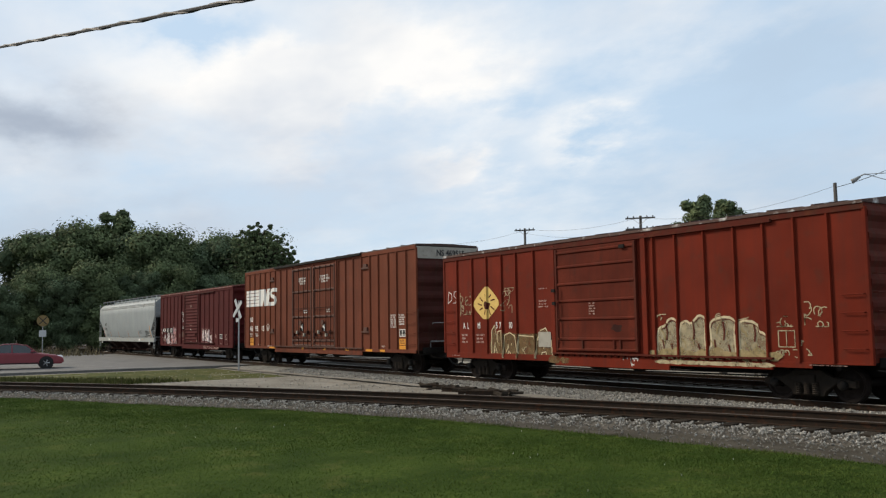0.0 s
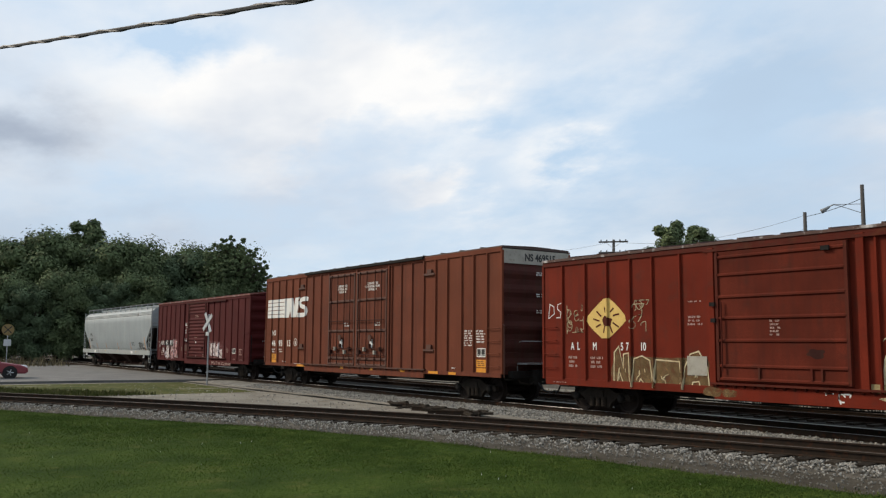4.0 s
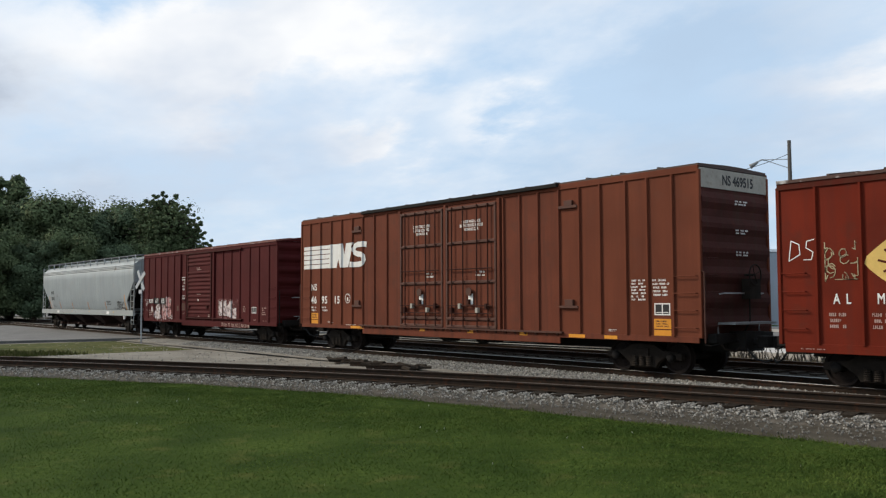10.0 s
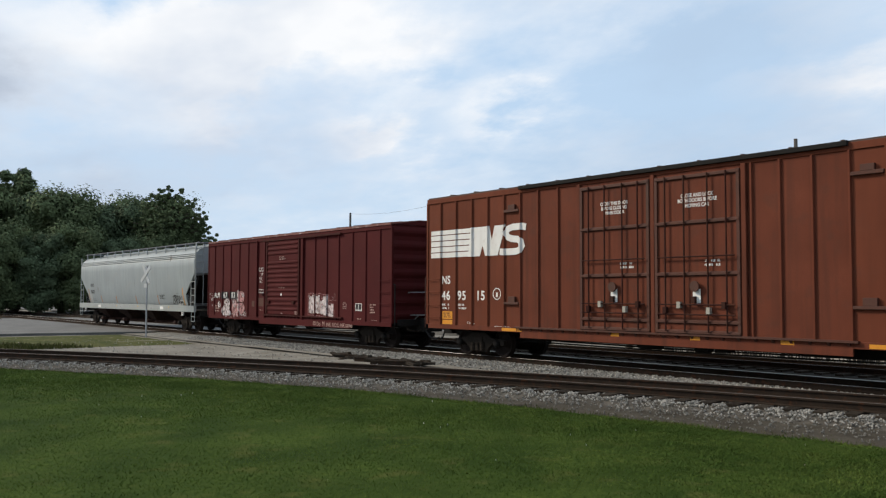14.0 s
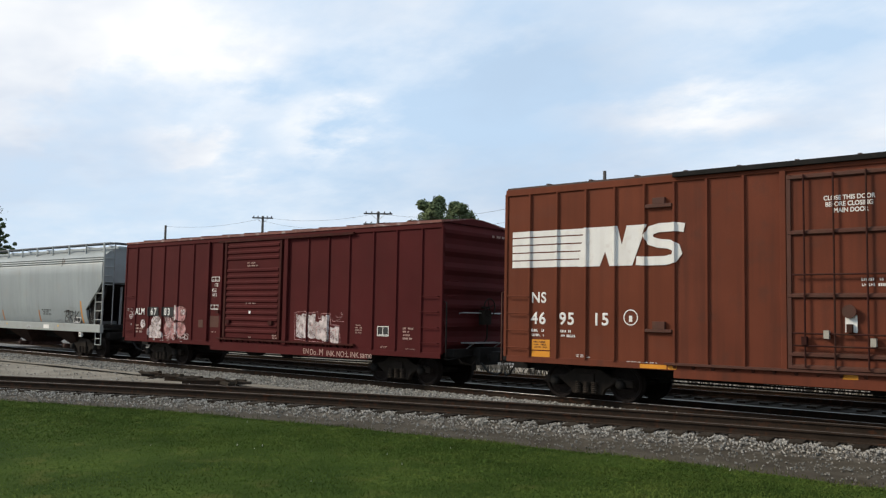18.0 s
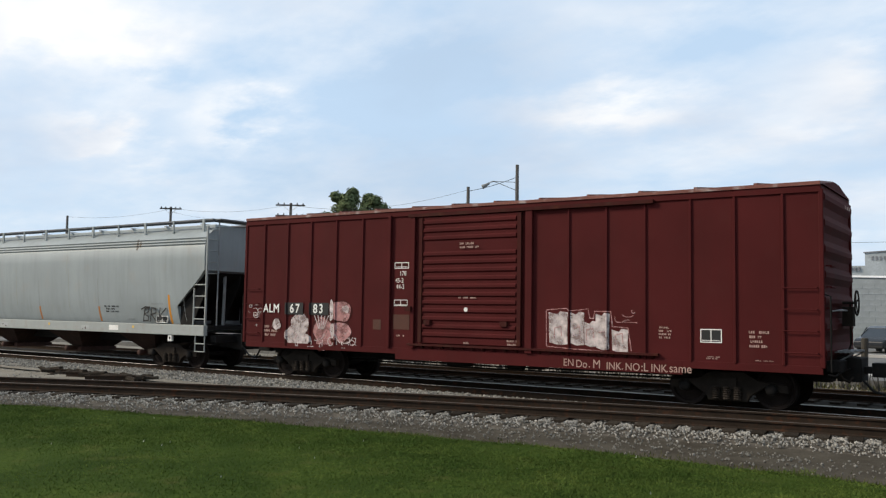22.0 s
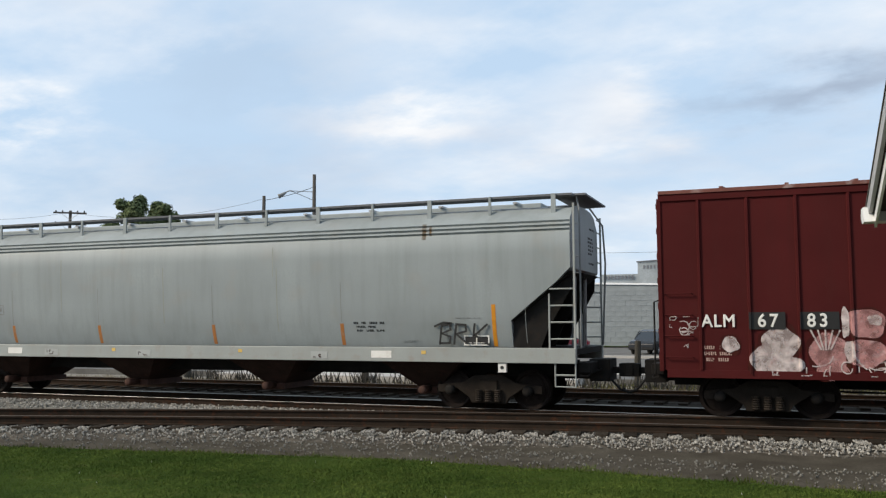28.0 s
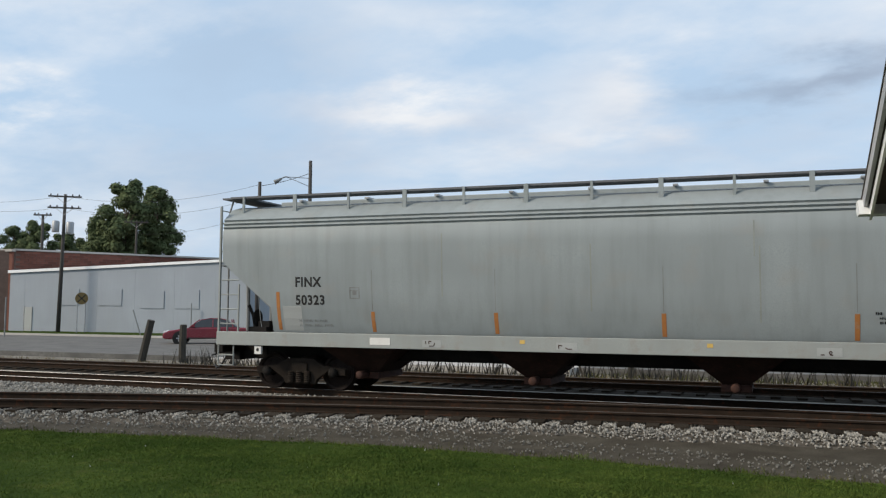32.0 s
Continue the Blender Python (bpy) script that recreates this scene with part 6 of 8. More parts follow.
        tube(bm, [(s * (L + 0.02), 1.40, 1.36), (s * (L + 0.10), 1.42, 3.3), (s * (L + 0.05), 1.40, 4.2), (s * (L - 0.2), 1.1, 4.61)], 0.025, 6)
        part("end_handrail", bm, "grey_dark", car)
        bm = bmesh.new()
        tube(bm, [(s * (L - 0.02), -1.46, 1.06), (s * (L - 0.02), -1.46, 0.56), (s * (L - 0.45), -1.46, 0.56), (s * (L - 0.45), -1.46, 1.06)], 0.02, 6)
        tube(bm, [(s * (L - 0.02), -1.46, 0.80), (s * (L - 0.45), -1.46, 0.80)], 0.02, 6)
        part("step", bm, "grey_sill", car)
        bm = bmesh.new()                    # cross walk at the roof end
        box(bm, min(s * (L - 0.55), s * (L + 0.18)), max(s * (L - 0.55), s * (L + 0.18)), -1.15, 1.15, 4.61, 4.65)
        part("roof_end_walk", bm, "shed_roof", car)
        coupler(car, s * (L - 0.05), s)
        truck(car, s * (L - 2.05))
    # running boards over the roof hatch trough
    for yy in (-0.98, 0.98):
        bm = bmesh.new()
        box(bm, -L + 0.1, L - 0.1, yy - 0.24, yy + 0.24, 4.615, 4.66)
        rb = part("running_board", bm, "shed_roof", car, "galvanised roof walkway")
        for k in range(14):
            x = -L + 0.5 + k * (2 * L - 1.0) / 13
            bm = bmesh.new()
            w = 0.05 if k % 2 else 0.028
            box(bm, x - w, x + w, yy * 1.26 - 0.02, yy * 1.26 + 0.02, 4.18 if k % 2 else 4.24, 4.66)
            part("walk_bracket", bm, "grey_h", rb)
    bm = bmesh.new()
    box(bm, -L + 1.0, L - 1.0, -0.32, 0.32, 4.47, 4.60)
    part("hatch_cover", bm, "grey_h", car, bevel=0.02)
    for k in range(10):
        x = -L + 1.6 + k * (2 * L - 3.2) / 9
        bm = bmesh.new()
        box(bm, x - 0.05, x + 0.05, -0.40, 0.40, 4.60, 4.64)
        part("hatch_bar", bm, "metal", car)
    for s in (-6.15, -2.03, 2.10, 6.20):    # outlet bays
        bm = bmesh.new()
        w = 0.98
        lo, hi = 0.32, 1.05
        pts = [(-1, -1), (1, -1), (1, 1), (-1, 1)]
        a = [bm.verts.new((s + p * w, q * 1.30, hi)) for p, q in pts]
        b = [bm.verts.new((s + p * 0.24, q * 0.62, lo + 0.10)) for p, q in pts]
        for i in range(4):
            bm.faces.new((a[i], a[(i + 1) % 4], b[(i + 1) % 4], b[i]))
        bm.faces.new(b)
        bm.faces.new(a[::-1])
        bay = part("outlet_bay", bm, "bay_rust", car)
        bm = bmesh.new()
        box(bm, s - 0.30, s + 0.30, -0.72, 0.72, lo - 0.02, lo + 0.12)
        part("outlet_gate", bm, "rust_pipe", bay, "rusty sliding outlet gate")
        bm = bmesh.new()
        lathe(bm, [(0.07, -1.14), (0.095, -1.12), (0.095, -1.02), (0.08, -0.7)], 14, centre=(s, 0, lo + 0.08))
        part("outlet_pipe", bm, "rust_pipe", bay, smooth=True)
    bm = bmesh.new()
    box(bm, -L + 0.3, L - 0.3, -0.25, 0.25, 0.70, 1.06)
    part("centre_sill", bm, "black_steel", car)
    # tapes, plates and lettering
    y = -1.504
    for x, z0, z1, m in ((-70.87, 1.42, 2.31, "orange_faded"), (-68.41, 1.40, 1.86, "orange_faded"), (-65.48, 1.40, 1.86, "orange_faded"), (-61.94, 1.40, 1.87, "orange_faded"), (-58.40, 1.39, 1.89, "orange_faded"), (-54.71, 1.38, 2.29, "orange")):
        bm = bmesh.new()
        strip(bm, u(x) - 0.045, u(x) + 0.045, z0, z1)
        part("reflector", bm, m, car, "faded orange reflector strip")
        if z1 < 2:
            bm = bmesh.new()
            strip(bm, u(x) - 0.008, u(x) + 0.008, z1 + 0.03, z1 + 0.95, 0.001)
            part("dirt_streak", bm, "grey_dark", car)
    for x in (-68.15, -57.32):
        bm = bmesh.new()
        plate(bm, u(x) - 0.25, u(x) + 0.25, 1.12, 1.28, -1.534)
        part("blank_plate", bm, "white_paint", car, "blank white plate on the sill")
    for x in (-66.9, -58.9, -63.9):
        bm = bmesh.new()
        plate(bm, u(x) - 0.22, u(x) + 0.22, 1.09, 1.25, -1.534, 0.002)
        part("primer_patch", bm, "pale_panel", car)
        bm = bmesh.new()
        scrawl(bm, u(x) - 0.16, u(x) + 0.16, 1.12, 1.22, -1.538, int(-x), 3, 0.02)
        part("stencil_mark", bm, "rust_pipe", car)
    for x in (-64.85, -61.05, -56.3):
        bm = bmesh.new()
        plate(bm, u(x) - 0.05, u(x) + 0.06, 1.21, 1.29, -1.534)
        part("yellow_mark", bm, "yellow", car)
    bm = bmesh.new()
    strip(bm, u(-70.75), u(-70.25), 1.40, 1.98, 0.002)
    part("primer_patch", bm, "pale_panel", car)
    for x in (-71.35, -54.5):
        bm = bmesh.new()
        box(bm, u(x) - 0.09, u(x) + 0.09, -1.50, -1.42, 0.84, 1.03)
        sq = part("jack_pad", bm, "white_paint", car, "white square pad under the sill")
        bm = bmesh.new()
        lathe(bm, [(0.04, -1.505), (0.04, -1.50)], 12, centre=(u(x), 0, 0.94))
        part("pad_hole", bm, "black_paint", sq)
    for yy, z0, z1, rows, seed in ((0.35, 3.42, 3.86, 5, 81), (0.55, 4.0, 4.08, 1, 82), (0.4, 3.2, 3.28, 1, 83)):
        stencil(car, yy, yy + 0.6, z0, z1, L - 0.098, "black_paint", rows, seed=seed, along="y")
    for x, z0, z1, w in ((-56.3, 3.74, 4.1, 0.05), (-56.15, 3.82, 4.04, 0.03), (-60.2, 3.0, 3.7, 0.012), (-66.7, 2.2, 3.6, 0.016), (-63.4, 1.9, 3.3, 0.016), (-60.1, 1.7, 3.2, 0.014)):
        bm = bmesh.new()
        strip(bm, u(x) - w, u(x) + w, z0, z1, 0.0015)
        part("rust_streak", bm, "rust_wash" if z0 > 3.5 else "grey_seam", car)

    def tilted(z0, z1):
        return math.degrees(math.atan2(body_y(z1) - body_y(z0), z1 - z0))
    for txt, z in (("FINX", 2.44), ("50323", 2.02)):
        ob = lettering(txt, 0.31, "black_paint", car, u(-70.40), z, body_y(z) - 0.004, width=0.92, bold=0.032, spacing=1.12)
        ob.matrix_basis = pose(u(-70.40), body_y(z) - 0.004, z, 90 - tilted(z, z + 0.22), 0, 0) @ Matrix.Diagonal((0.92, 1, 0.15, 1))
    for x0, x1, z0, z1 in ((-68.98, -68.72, 2.15, 2.175), (-68.98, -68.72, 2.395, 2.42), (-68.98, -68.955, 2.175, 2.395), (-68.745, -68.72, 2.175, 2.395), (-68.90, -68.80, 2.24, 2.33), (-68.98, -68.72, 2.34, 2.355)):
        bm = bmesh.new()
        strip(bm, u(x0), u(x1), z0, z1, 0.003)
        part("stencil_box", bm, "grey_dark", car)
    for x0, x1, z0, z1, m, rows, seed in ((-70.36, -69.4, 1.48, 1.70, "grey_dark", 2, 71), (-58.1, -57.3, 1.68, 1.95, "black_paint", 3, 72), (-55.6, -55.0, 1.98, 2.02, "grey_dark", 1, 73), (-56.9, -56.5, 1.45, 1.52, "grey_dark", 2, 74)):
        ob = stencil(car, u(x0), u(x1), 0, z1 - z0, 0, m, rows, seed=seed)
        ob.matrix_basis = pose(0, body_y(z0) - 0.003, z0, -tilted(z0, z1), 0, 0)
    y = body_y(1.95)
    bm = bmesh.new()                        # black tag: three loose letters
    b0 = u(-56.0)
    for pts in ([(0.05, 0.0), (0.10, 0.50), (0.32, 0.52), (0.36, 0.38), (0.10, 0.28), (0.36, 0.20), (0.34, 0.04), (0.04, 0.03)],
                [(0.46, 0.0), (0.52, 0.52), (0.78, 0.50), (0.80, 0.34), (0.52, 0.27), (0.84, 0.02)],
                [(0.98, 0.0), (1.04, 0.54)], [(1.40, 0.52), (1.04, 0.24), (1.44, 0.0)], [(-0.12, 0.46), (0.14, 0.56), (0.40, 0.54)]):
        ribbon(bm, [(b0 + 0.82 * a, 1.42 + 0.86 * b) for a, b in pts], y - 0.004, 0.046)
    part("graffiti_tag", bm, "black_paint", car, "black spray-painted tag")
    frame_mark(car, u(-55.42), u(-54.84), 1.40, 1.62, body_y(1.62) - 0.002, "white_paint", 0.025)
    bm = bmesh.new()
    lathe(bm, [(0.20, -L + 0.86), (0.22, -L + 0.88), (0.20, -L + 0.90)], 16, "x", (0, -1.1, 1.68))
    tube(bm, [(-L + 0.9, -1.2, 1.36), (-L + 0.85, -1.25, 1.75), (-L + 0.75, -1.3, 2.0)], 0.04, 8)
    box(bm, -L + 0.75, -L + 1.25, -1.30, -1.0, 1.36, 1.48)
    box(bm, -L + 1.0, -L + 1.3, -1.25, -1.0, 1.48, 1.62)
    part("hand_brake", bm, "black_steel", car)
    spray_is_stuff(car)
    TRAIN.append((car, c))


boxcar_red()
boxcar_brown()
boxcar_maroon()
covered_hopper()


# ---- buildings behind the road ----
def polar(az, d):
    """A place on the ground, az degrees to the left of straight across the tracks, d metres from the viewer."""
    return -math.sin(radians(az)) * d, math.cos(radians(az)) * d


def white_building():
    b = thing("white_building", "long white painted metal building with pale trim", "building")
    bm = bmesh.new()
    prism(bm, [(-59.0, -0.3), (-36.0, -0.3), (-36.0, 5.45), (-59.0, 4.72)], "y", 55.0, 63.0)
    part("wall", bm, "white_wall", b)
    bm = bmesh.new()
    prism(bm, [(-59.15, 4.72), (-35.9, 5.45), (-35.9, 5.64), (-59.15, 4.95)], "y", 54.85, 63.1)
    part("roof_trim", bm, "white_trim", b, "white trim along the roof edge")
    for k in range(6):                       # sheet seams
        x = -57.4 + k * 3.7
        bm = bmesh.new()
        box(bm, x - 0.02, x + 0.02, 54.993, 55.0, -0.2, 4.72 + (x + 59) * 0.0317 - 0.02)
        part("wall_seam", bm, "white_wall", b)
    for x, w, z0, z1 in ((-52.6, 0.9, 2.1, 3.4), (-48.6, 1.1, 2.1, 3.4), (-44.6, 1.1, 1.9, 3.2), (-41.4, 1.1, 1.9, 3.3)):
        bm = bmesh.new()
        box(bm, x - w, x + w, 54.95, 55.0, z0, z1)
        part("boarded_window", bm, "white_wall", b, "painted-over window panel")
    bm = bmesh.new()
    box(bm, -57.3, -56.5, 54.94, 55.0, -0.2, 1.95)
    d = part("door", bm, "pale_panel", b, "white service door")
    bm = bmesh.new()
    box(bm, -57.38, -57.3, 54.92, 55.0, -0.2, 2.02)
    part("door_frame", bm, "metal", d)
    return b


BRICK_AT = pose(-59.2, 55.6, 0, 0, 0, 58)


def brick_building():
    """The side wall, brick by brick near its corner, with a dark parapet and tall windows on the street front."""
    b = thing("brick_building", "red brick building with a flat parapet", "building", at=BRICK_AT)
    bm = bmesh.new()
    prism(bm, [(0, 0.02), (18, 0.02), (18, 14), (-16, 24), (-22, 14)], "z", -0.3, 6.65)
    part("wall", bm, "mortar", b)
    bm = bmesh.new()
    box(bm, -0.1, 18.1, -0.10, 0.22, 6.65, 6.80)
    part("parapet_cap", bm, "concrete", b, "pale stone parapet cap")
    return b


def brick_courses(b):
    bm = bmesh.new()
    box(bm, -0.30, 0.30, -0.02, 0.03, -0.09, 0.09)
    me = finish(bm, "brick_block", "brick")
    for r in range(11):
        for k in range(27):
            x = 0.36 + k * 0.64 + (0.32 if r % 2 else 0)
            if x < 17.6:
                piece("brick", me, b, pose(x, 0.0, 4.50 + r * 0.20))
    verts, faces = [], []
    for r in range(24):                      # the lower courses, mostly hidden by the white building
        for k in range(27):
            x = 0.36 + k * 0.64 + (0.32 if r % 2 else 0)
            if x > 17.6:
                continue
            o = len(verts)
            z = -0.26 + r * 0.197
            verts += [(x - 0.30, -0.015, z - 0.085), (x + 0.30, -0.015, z - 0.085), (x + 0.30, -0.015, z + 0.085), (x - 0.30, -0.015, z + 0.085)]
            faces.append((o, o + 1, o + 2, o + 3))
    stuff("lower_bricks", verts, faces, "brick", "lower courses of red brick", "", b)


def brick_front():
    b = thing("brick_storefront", "dark brick storefront with tall windows", "building")
    bm = bmesh.new()
    box(bm, -80.0, -59.3, 55.4, 60.0, -0.3, 6.55)
    part("wall", bm, "brick", b)
    bm = bmesh.new()
    box(bm, -80.1, -59.2, 55.25, 60.0, 6.55, 6.75)
    part("parapet_cap", bm, "concrete", b)
    for k in range(7):
        x = -61.2 - k * 2.7
        bm = bmesh.new()
        box(bm, x - 0.6, x + 0.6, 55.36, 55.40, 2.6, 4.6)
        w = part("window", bm, "dark_glass", b)
        bm = bmesh.new()
        box(bm, x - 0.68, x + 0.68, 55.28, 55.40, 2.48, 2.6)
        part("sill", bm, "concrete", w)
        bm = bmesh.new()
        box(bm, x - 0.03, x + 0.03, 55.34, 55.36, 2.6, 4.6)
        part("mullion", bm, "white_trim", w)
    return b


def block_building():
    b = thing("block_building", "pale blue-grey painted block building", "building")
    bm = bmesh.new()
    prism(bm, [(-34.0, -0.3), (-4.45, -0.3), (-4.45, 4.66), (-34.0, 5.45)], "y", 70.0, 80.0)
    part("wall", bm, "block_wall", b)
    bm = bmesh.new()
    prism(bm, [(-34.1, 5.45), (-4.4, 4.66), (-4.4, 4.80), (-34.1, 5.60)], "y", 69.9, 80.0)
    part("parapet_cap", bm, "white_trim", b)
    for x0, x1, z0, z1 in ((-17.6, -15.0, -0.2, 3.9), (-27.0, -24.0, -0.2, 3.6), (-8.01, -6.78, -0.2, 3.0)):
        bm = bmesh.new()
        box(bm, x0, x1, 69.93, 70.0, z0, z1)
        part("door_panel", bm, "pale_panel", b, "pale roll-up door")
    bm = bmesh.new()                          # stepped rooftop store with a slatted front
    box(bm, -14.0, -10.86, 73.0, 78.0, 4.6, 5.85)
    prism(bm, [(-10.86, 4.6), (-7.30, 4.6), (-7.30, 6.98), (-10.86, 6.80)], "y", 72.9, 78.0)
    prism(bm, [(-7.30, 4.6), (-4.5, 4.6), (-4.5, 6.32), (-7.30, 6.58)], "y", 73.0, 78.0)
    rt = part("rooftop_unit", bm, "block_wall", b, "pale rooftop plant room")
    bm = bmesh.new()
    prism(bm, [(-10.95, 6.80), (-7.22, 6.98), (-7.22, 7.06), (-10.95, 6.88)], "y", 72.8, 78.0)
    prism(bm, [(-7.20, 6.58), (-4.4, 6.32), (-4.4, 6.40), (-7.20, 6.66)], "y", 72.9, 78.0)
    part("roof_edge", bm, "shed_roof", rt, "dark roof edge")
    for x0, n, z in ((-10.4, 11, 6.25), (-6.9, 8, 5.85), (-13.6, 9, 5.45)):
        for k in range(n):
            bm = bmesh.new()
            box(bm, x0 + k * 0.28, x0 + k * 0.28 + 0.13, 72.85, 73.0, z, z + 0.28)
            part("louvre", bm, "shed_roof", rt)
    bm = bmesh.new()
    box(bm, -5.79, -5.13, 69.92, 70.0, 0.30, 1.62)
    w = part("window_frame", bm, "white_trim", b, "white framed small window")
    bm = bmesh.new()
    box(bm, -5.68, -5.24, 69.90, 69.92, 0.42, 1.50)
    part("window_board", bm, "rust_pipe", w, "brown board in the window")
    bm = bmesh.new()
    box(bm, -4.62, -4.45, 69.86, 70.0, 2.9, 3.2)
    part("wall_lamp", bm, "white_trim", b)
    me_bm = bmesh.new()
    box(me_bm, -0.39, 0.39, -0.012, 0.01, -0.19, 0.19)
    me = finish(me_bm, "wall_block", "block_wall")
    for r in range(12):
        for k in range(17):
            x = -18.4 + k * 0.82 + (0.41 if r % 2 else 0)
            z = 0.1 + r * 0.41
            if z < 4.5 and x < -4.9 and not (-18.0 < x < -14.6 and z < 4.2) and not (-8.6 < x < -6.2 and z < 3.3) and not (-6.4 < x and z < 2.0):
                piece("block", me, b, pose(x, 69.995, z))
    return b


def grey_shed():
    b = thing("grey_shed", "grey sided shed with a dark shingle roof and bay doors", "building")
    x0, x1 = -4.2, 26.0
    bm = bmesh.new()
    box(bm, x0, x1, 70.0, 82.0, -0.3, 3.55)
    part("wall", bm, "shed_wall", b)
    bm = bmesh.new()
    prism(bm, [(69.5, 3.45), (82.5, 3.45), (76.0, 6.25)], "x", x0 - 0.3, x1)
    part("roof", bm, "shed_roof", b)
    bm = bmesh.new()
    box(bm, x0 - 0.35, x1, 69.40, 69.52, 3.42, 3.62)
    part("gutter", bm, "white_trim", b, "white gutter")
    bm = bmesh.new()
    box(bm, x0 - 0.04, x0 + 0.10, 69.96, 70.02, -0.2, 3.4)
    part("corner_trim", bm, "white_trim", b)
    for k in range(7):
        x = x0 + 1.0 + k * 4.1
        bm = bmesh.new()
        box(bm, x, x + 3.0, 69.94, 70.0, -0.2, 2.75)
        d = part("bay_door", bm, "pale_panel", b, "pale bay door")
        bm = bmesh.new()
        box(bm, x + 3.5, x + 3.7, 69.90, 70.0, -0.2, 3.35)
        part("downpipe", bm, "shed_roof", b)
    bm = bmesh.new()
    box(bm, 2.0, 3.25, 75.0, 77.0, 5.4, 7.75)
    t = part("cupola", bm, "pale_panel", b, "pale square cupola")
    bm = bmesh.new()
    box(bm, 2.15, 2.65, 74.95, 75.0, 6.85, 7.3)
    part("window", bm, "dark_glass", t)
    bm = bmesh.new()
    box(bm, 1.9, 3.35, 74.8, 77.1, 7.75, 7.85)
    part("cupola_cap", bm, "white_trim", t)
    return b


white_building()
BRICKS = brick_building()
brick_front()
block_building()
grey_shed()
bm = bmesh.new()
box(bm, -33, 60, 48.4, 72, -0.5, -0.05)
setting("parking_lot", bm, "asphalt", "pale asphalt lot before the shed", "pavement")
bm = bmesh.new()
box(bm, -21, -6.5, 29.3, 33.5, -0.5, -0.045)
box(bm, -6.5, 60, 33.0, 36.0, -0.5, -0.045)
setting("pavement", bm, "concrete", "pale concrete apron beside the rear track", "pavement")


# ---- the station building beside the viewer ----
def depot():
    b = thing("depot_building", "station building with an overhanging shingle roof, lengthened out of view", "building")
    # the unseen length up to x1 is added to cut sky light on the train
    rise, x0, x1 = 0.34, 0.87, 34.0
    top = lambda y: EYE + 1.20 + rise * (10.0 - y) if y > 3 else EYE + 1.20 + rise * 7 - rise * (3 - y)
    bm = bmesh.new()
    prism(bm, [(10.0, top(10.0) - 0.02), (3.0, top(3.0) - 0.02), (-4.0, top(-4.0) - 0.02), (-4.0, top(-4.0)), (3.0, top(3.0)), (10.0, top(10.0))][::-1], "x", x0 - 0.01, x1)
    part("shingles", bm, "shingle", b)
    bm = bmesh.new()
    prism(bm, [(10.0, top(10.0) - 0.14), (3.0, top(3.0) - 0.14), (-4.0, top(-4.0) - 0.14), (-4.0, top(-4.0) - 0.022), (3.0, top(3.0) - 0.022), (10.0, top(10.0) - 0.022)][::-1], "x", x0 + 0.03, x1)
    part("roof_deck", bm, "soffit", b, "dark brown soffit boards")
    bm = bmesh.new()
    prism(bm, [(9.98, top(10.0) - 0.17), (3.0, top(3.0) - 0.19), (-4.0, top(-4.0) - 0.19), (-4.0, top(-4.0) - 0.004), (3.0, top(3.0) - 0.004), (9.98, top(10.0) - 0.004)][::-1], "x", x0, x0 + 0.035)
    part("rake_board", bm, "eave_fascia", b, "grey painted rake board")
    bm = bmesh.new()
    prism(bm, [(3.0, top(3.0) - 0.30), (9.85, top(9.85) - 0.30), (9.85, top(9.85) - 0.19), (3.0, top(3.0) - 0.19)], "x", x0 + 0.05, x0 + 0.075)
    part("rake_moulding", bm, "eave_white", b, "white moulding under the rake")
    bm = bmesh.new()
    box(bm, x0 - 0.04, x1, 9.90, 10.02, top(10) - 0.17, top(10) - 0.03)
    prism(bm, [(9.72, top(10) - 0.20), (9.98, top(10) - 0.20), (10.10, top(10) - 0.13), (10.06, top(10) - 0.04), (9.90, top(10) - 0.04)], "x", x0 - 0.05, x1)
    part("gutter", bm, "eave_white", b, "white gutter with a boxed end")
    bm = bmesh.new()
    box(bm, 1.45, 33.5, -3.5, 9.35, -0.35, top(9.35) - 0.16)
    prism(bm, [(-3.5, top(9.35) - 0.16), (9.35, top(9.35) - 0.16), (3.0, top(3.0) - 0.16)], "x", 1.45, 33.5)
    part("wall", bm, "siding", b, "pale siding")
    bm = bmesh.new()
    tube(bm, [(1.6, 7.2, top(7.2) - 0.1), (1.6, 7.2, EYE + 2.52)], 0.03, 8)
    part("service_mast", bm, "metal", b)
    return b


depot()


# ---- poles, wires, signs ----
def sagging(a, b, sag, n=14):
    a, b = Vector(a), Vector(b)
    return [a.lerp(b, k / n) - Vector((0, 0, sag * 4 * (k / n) * (1 - k / n))) for k in range(n + 1)]


def cable(name, a, b, sag, r, label):
    bm = bmesh.new()
    tube(bm, sagging(a, b, sag), r, 6)
    return tagged(new(name, finish(bm, name, "wire")), label, "cable")


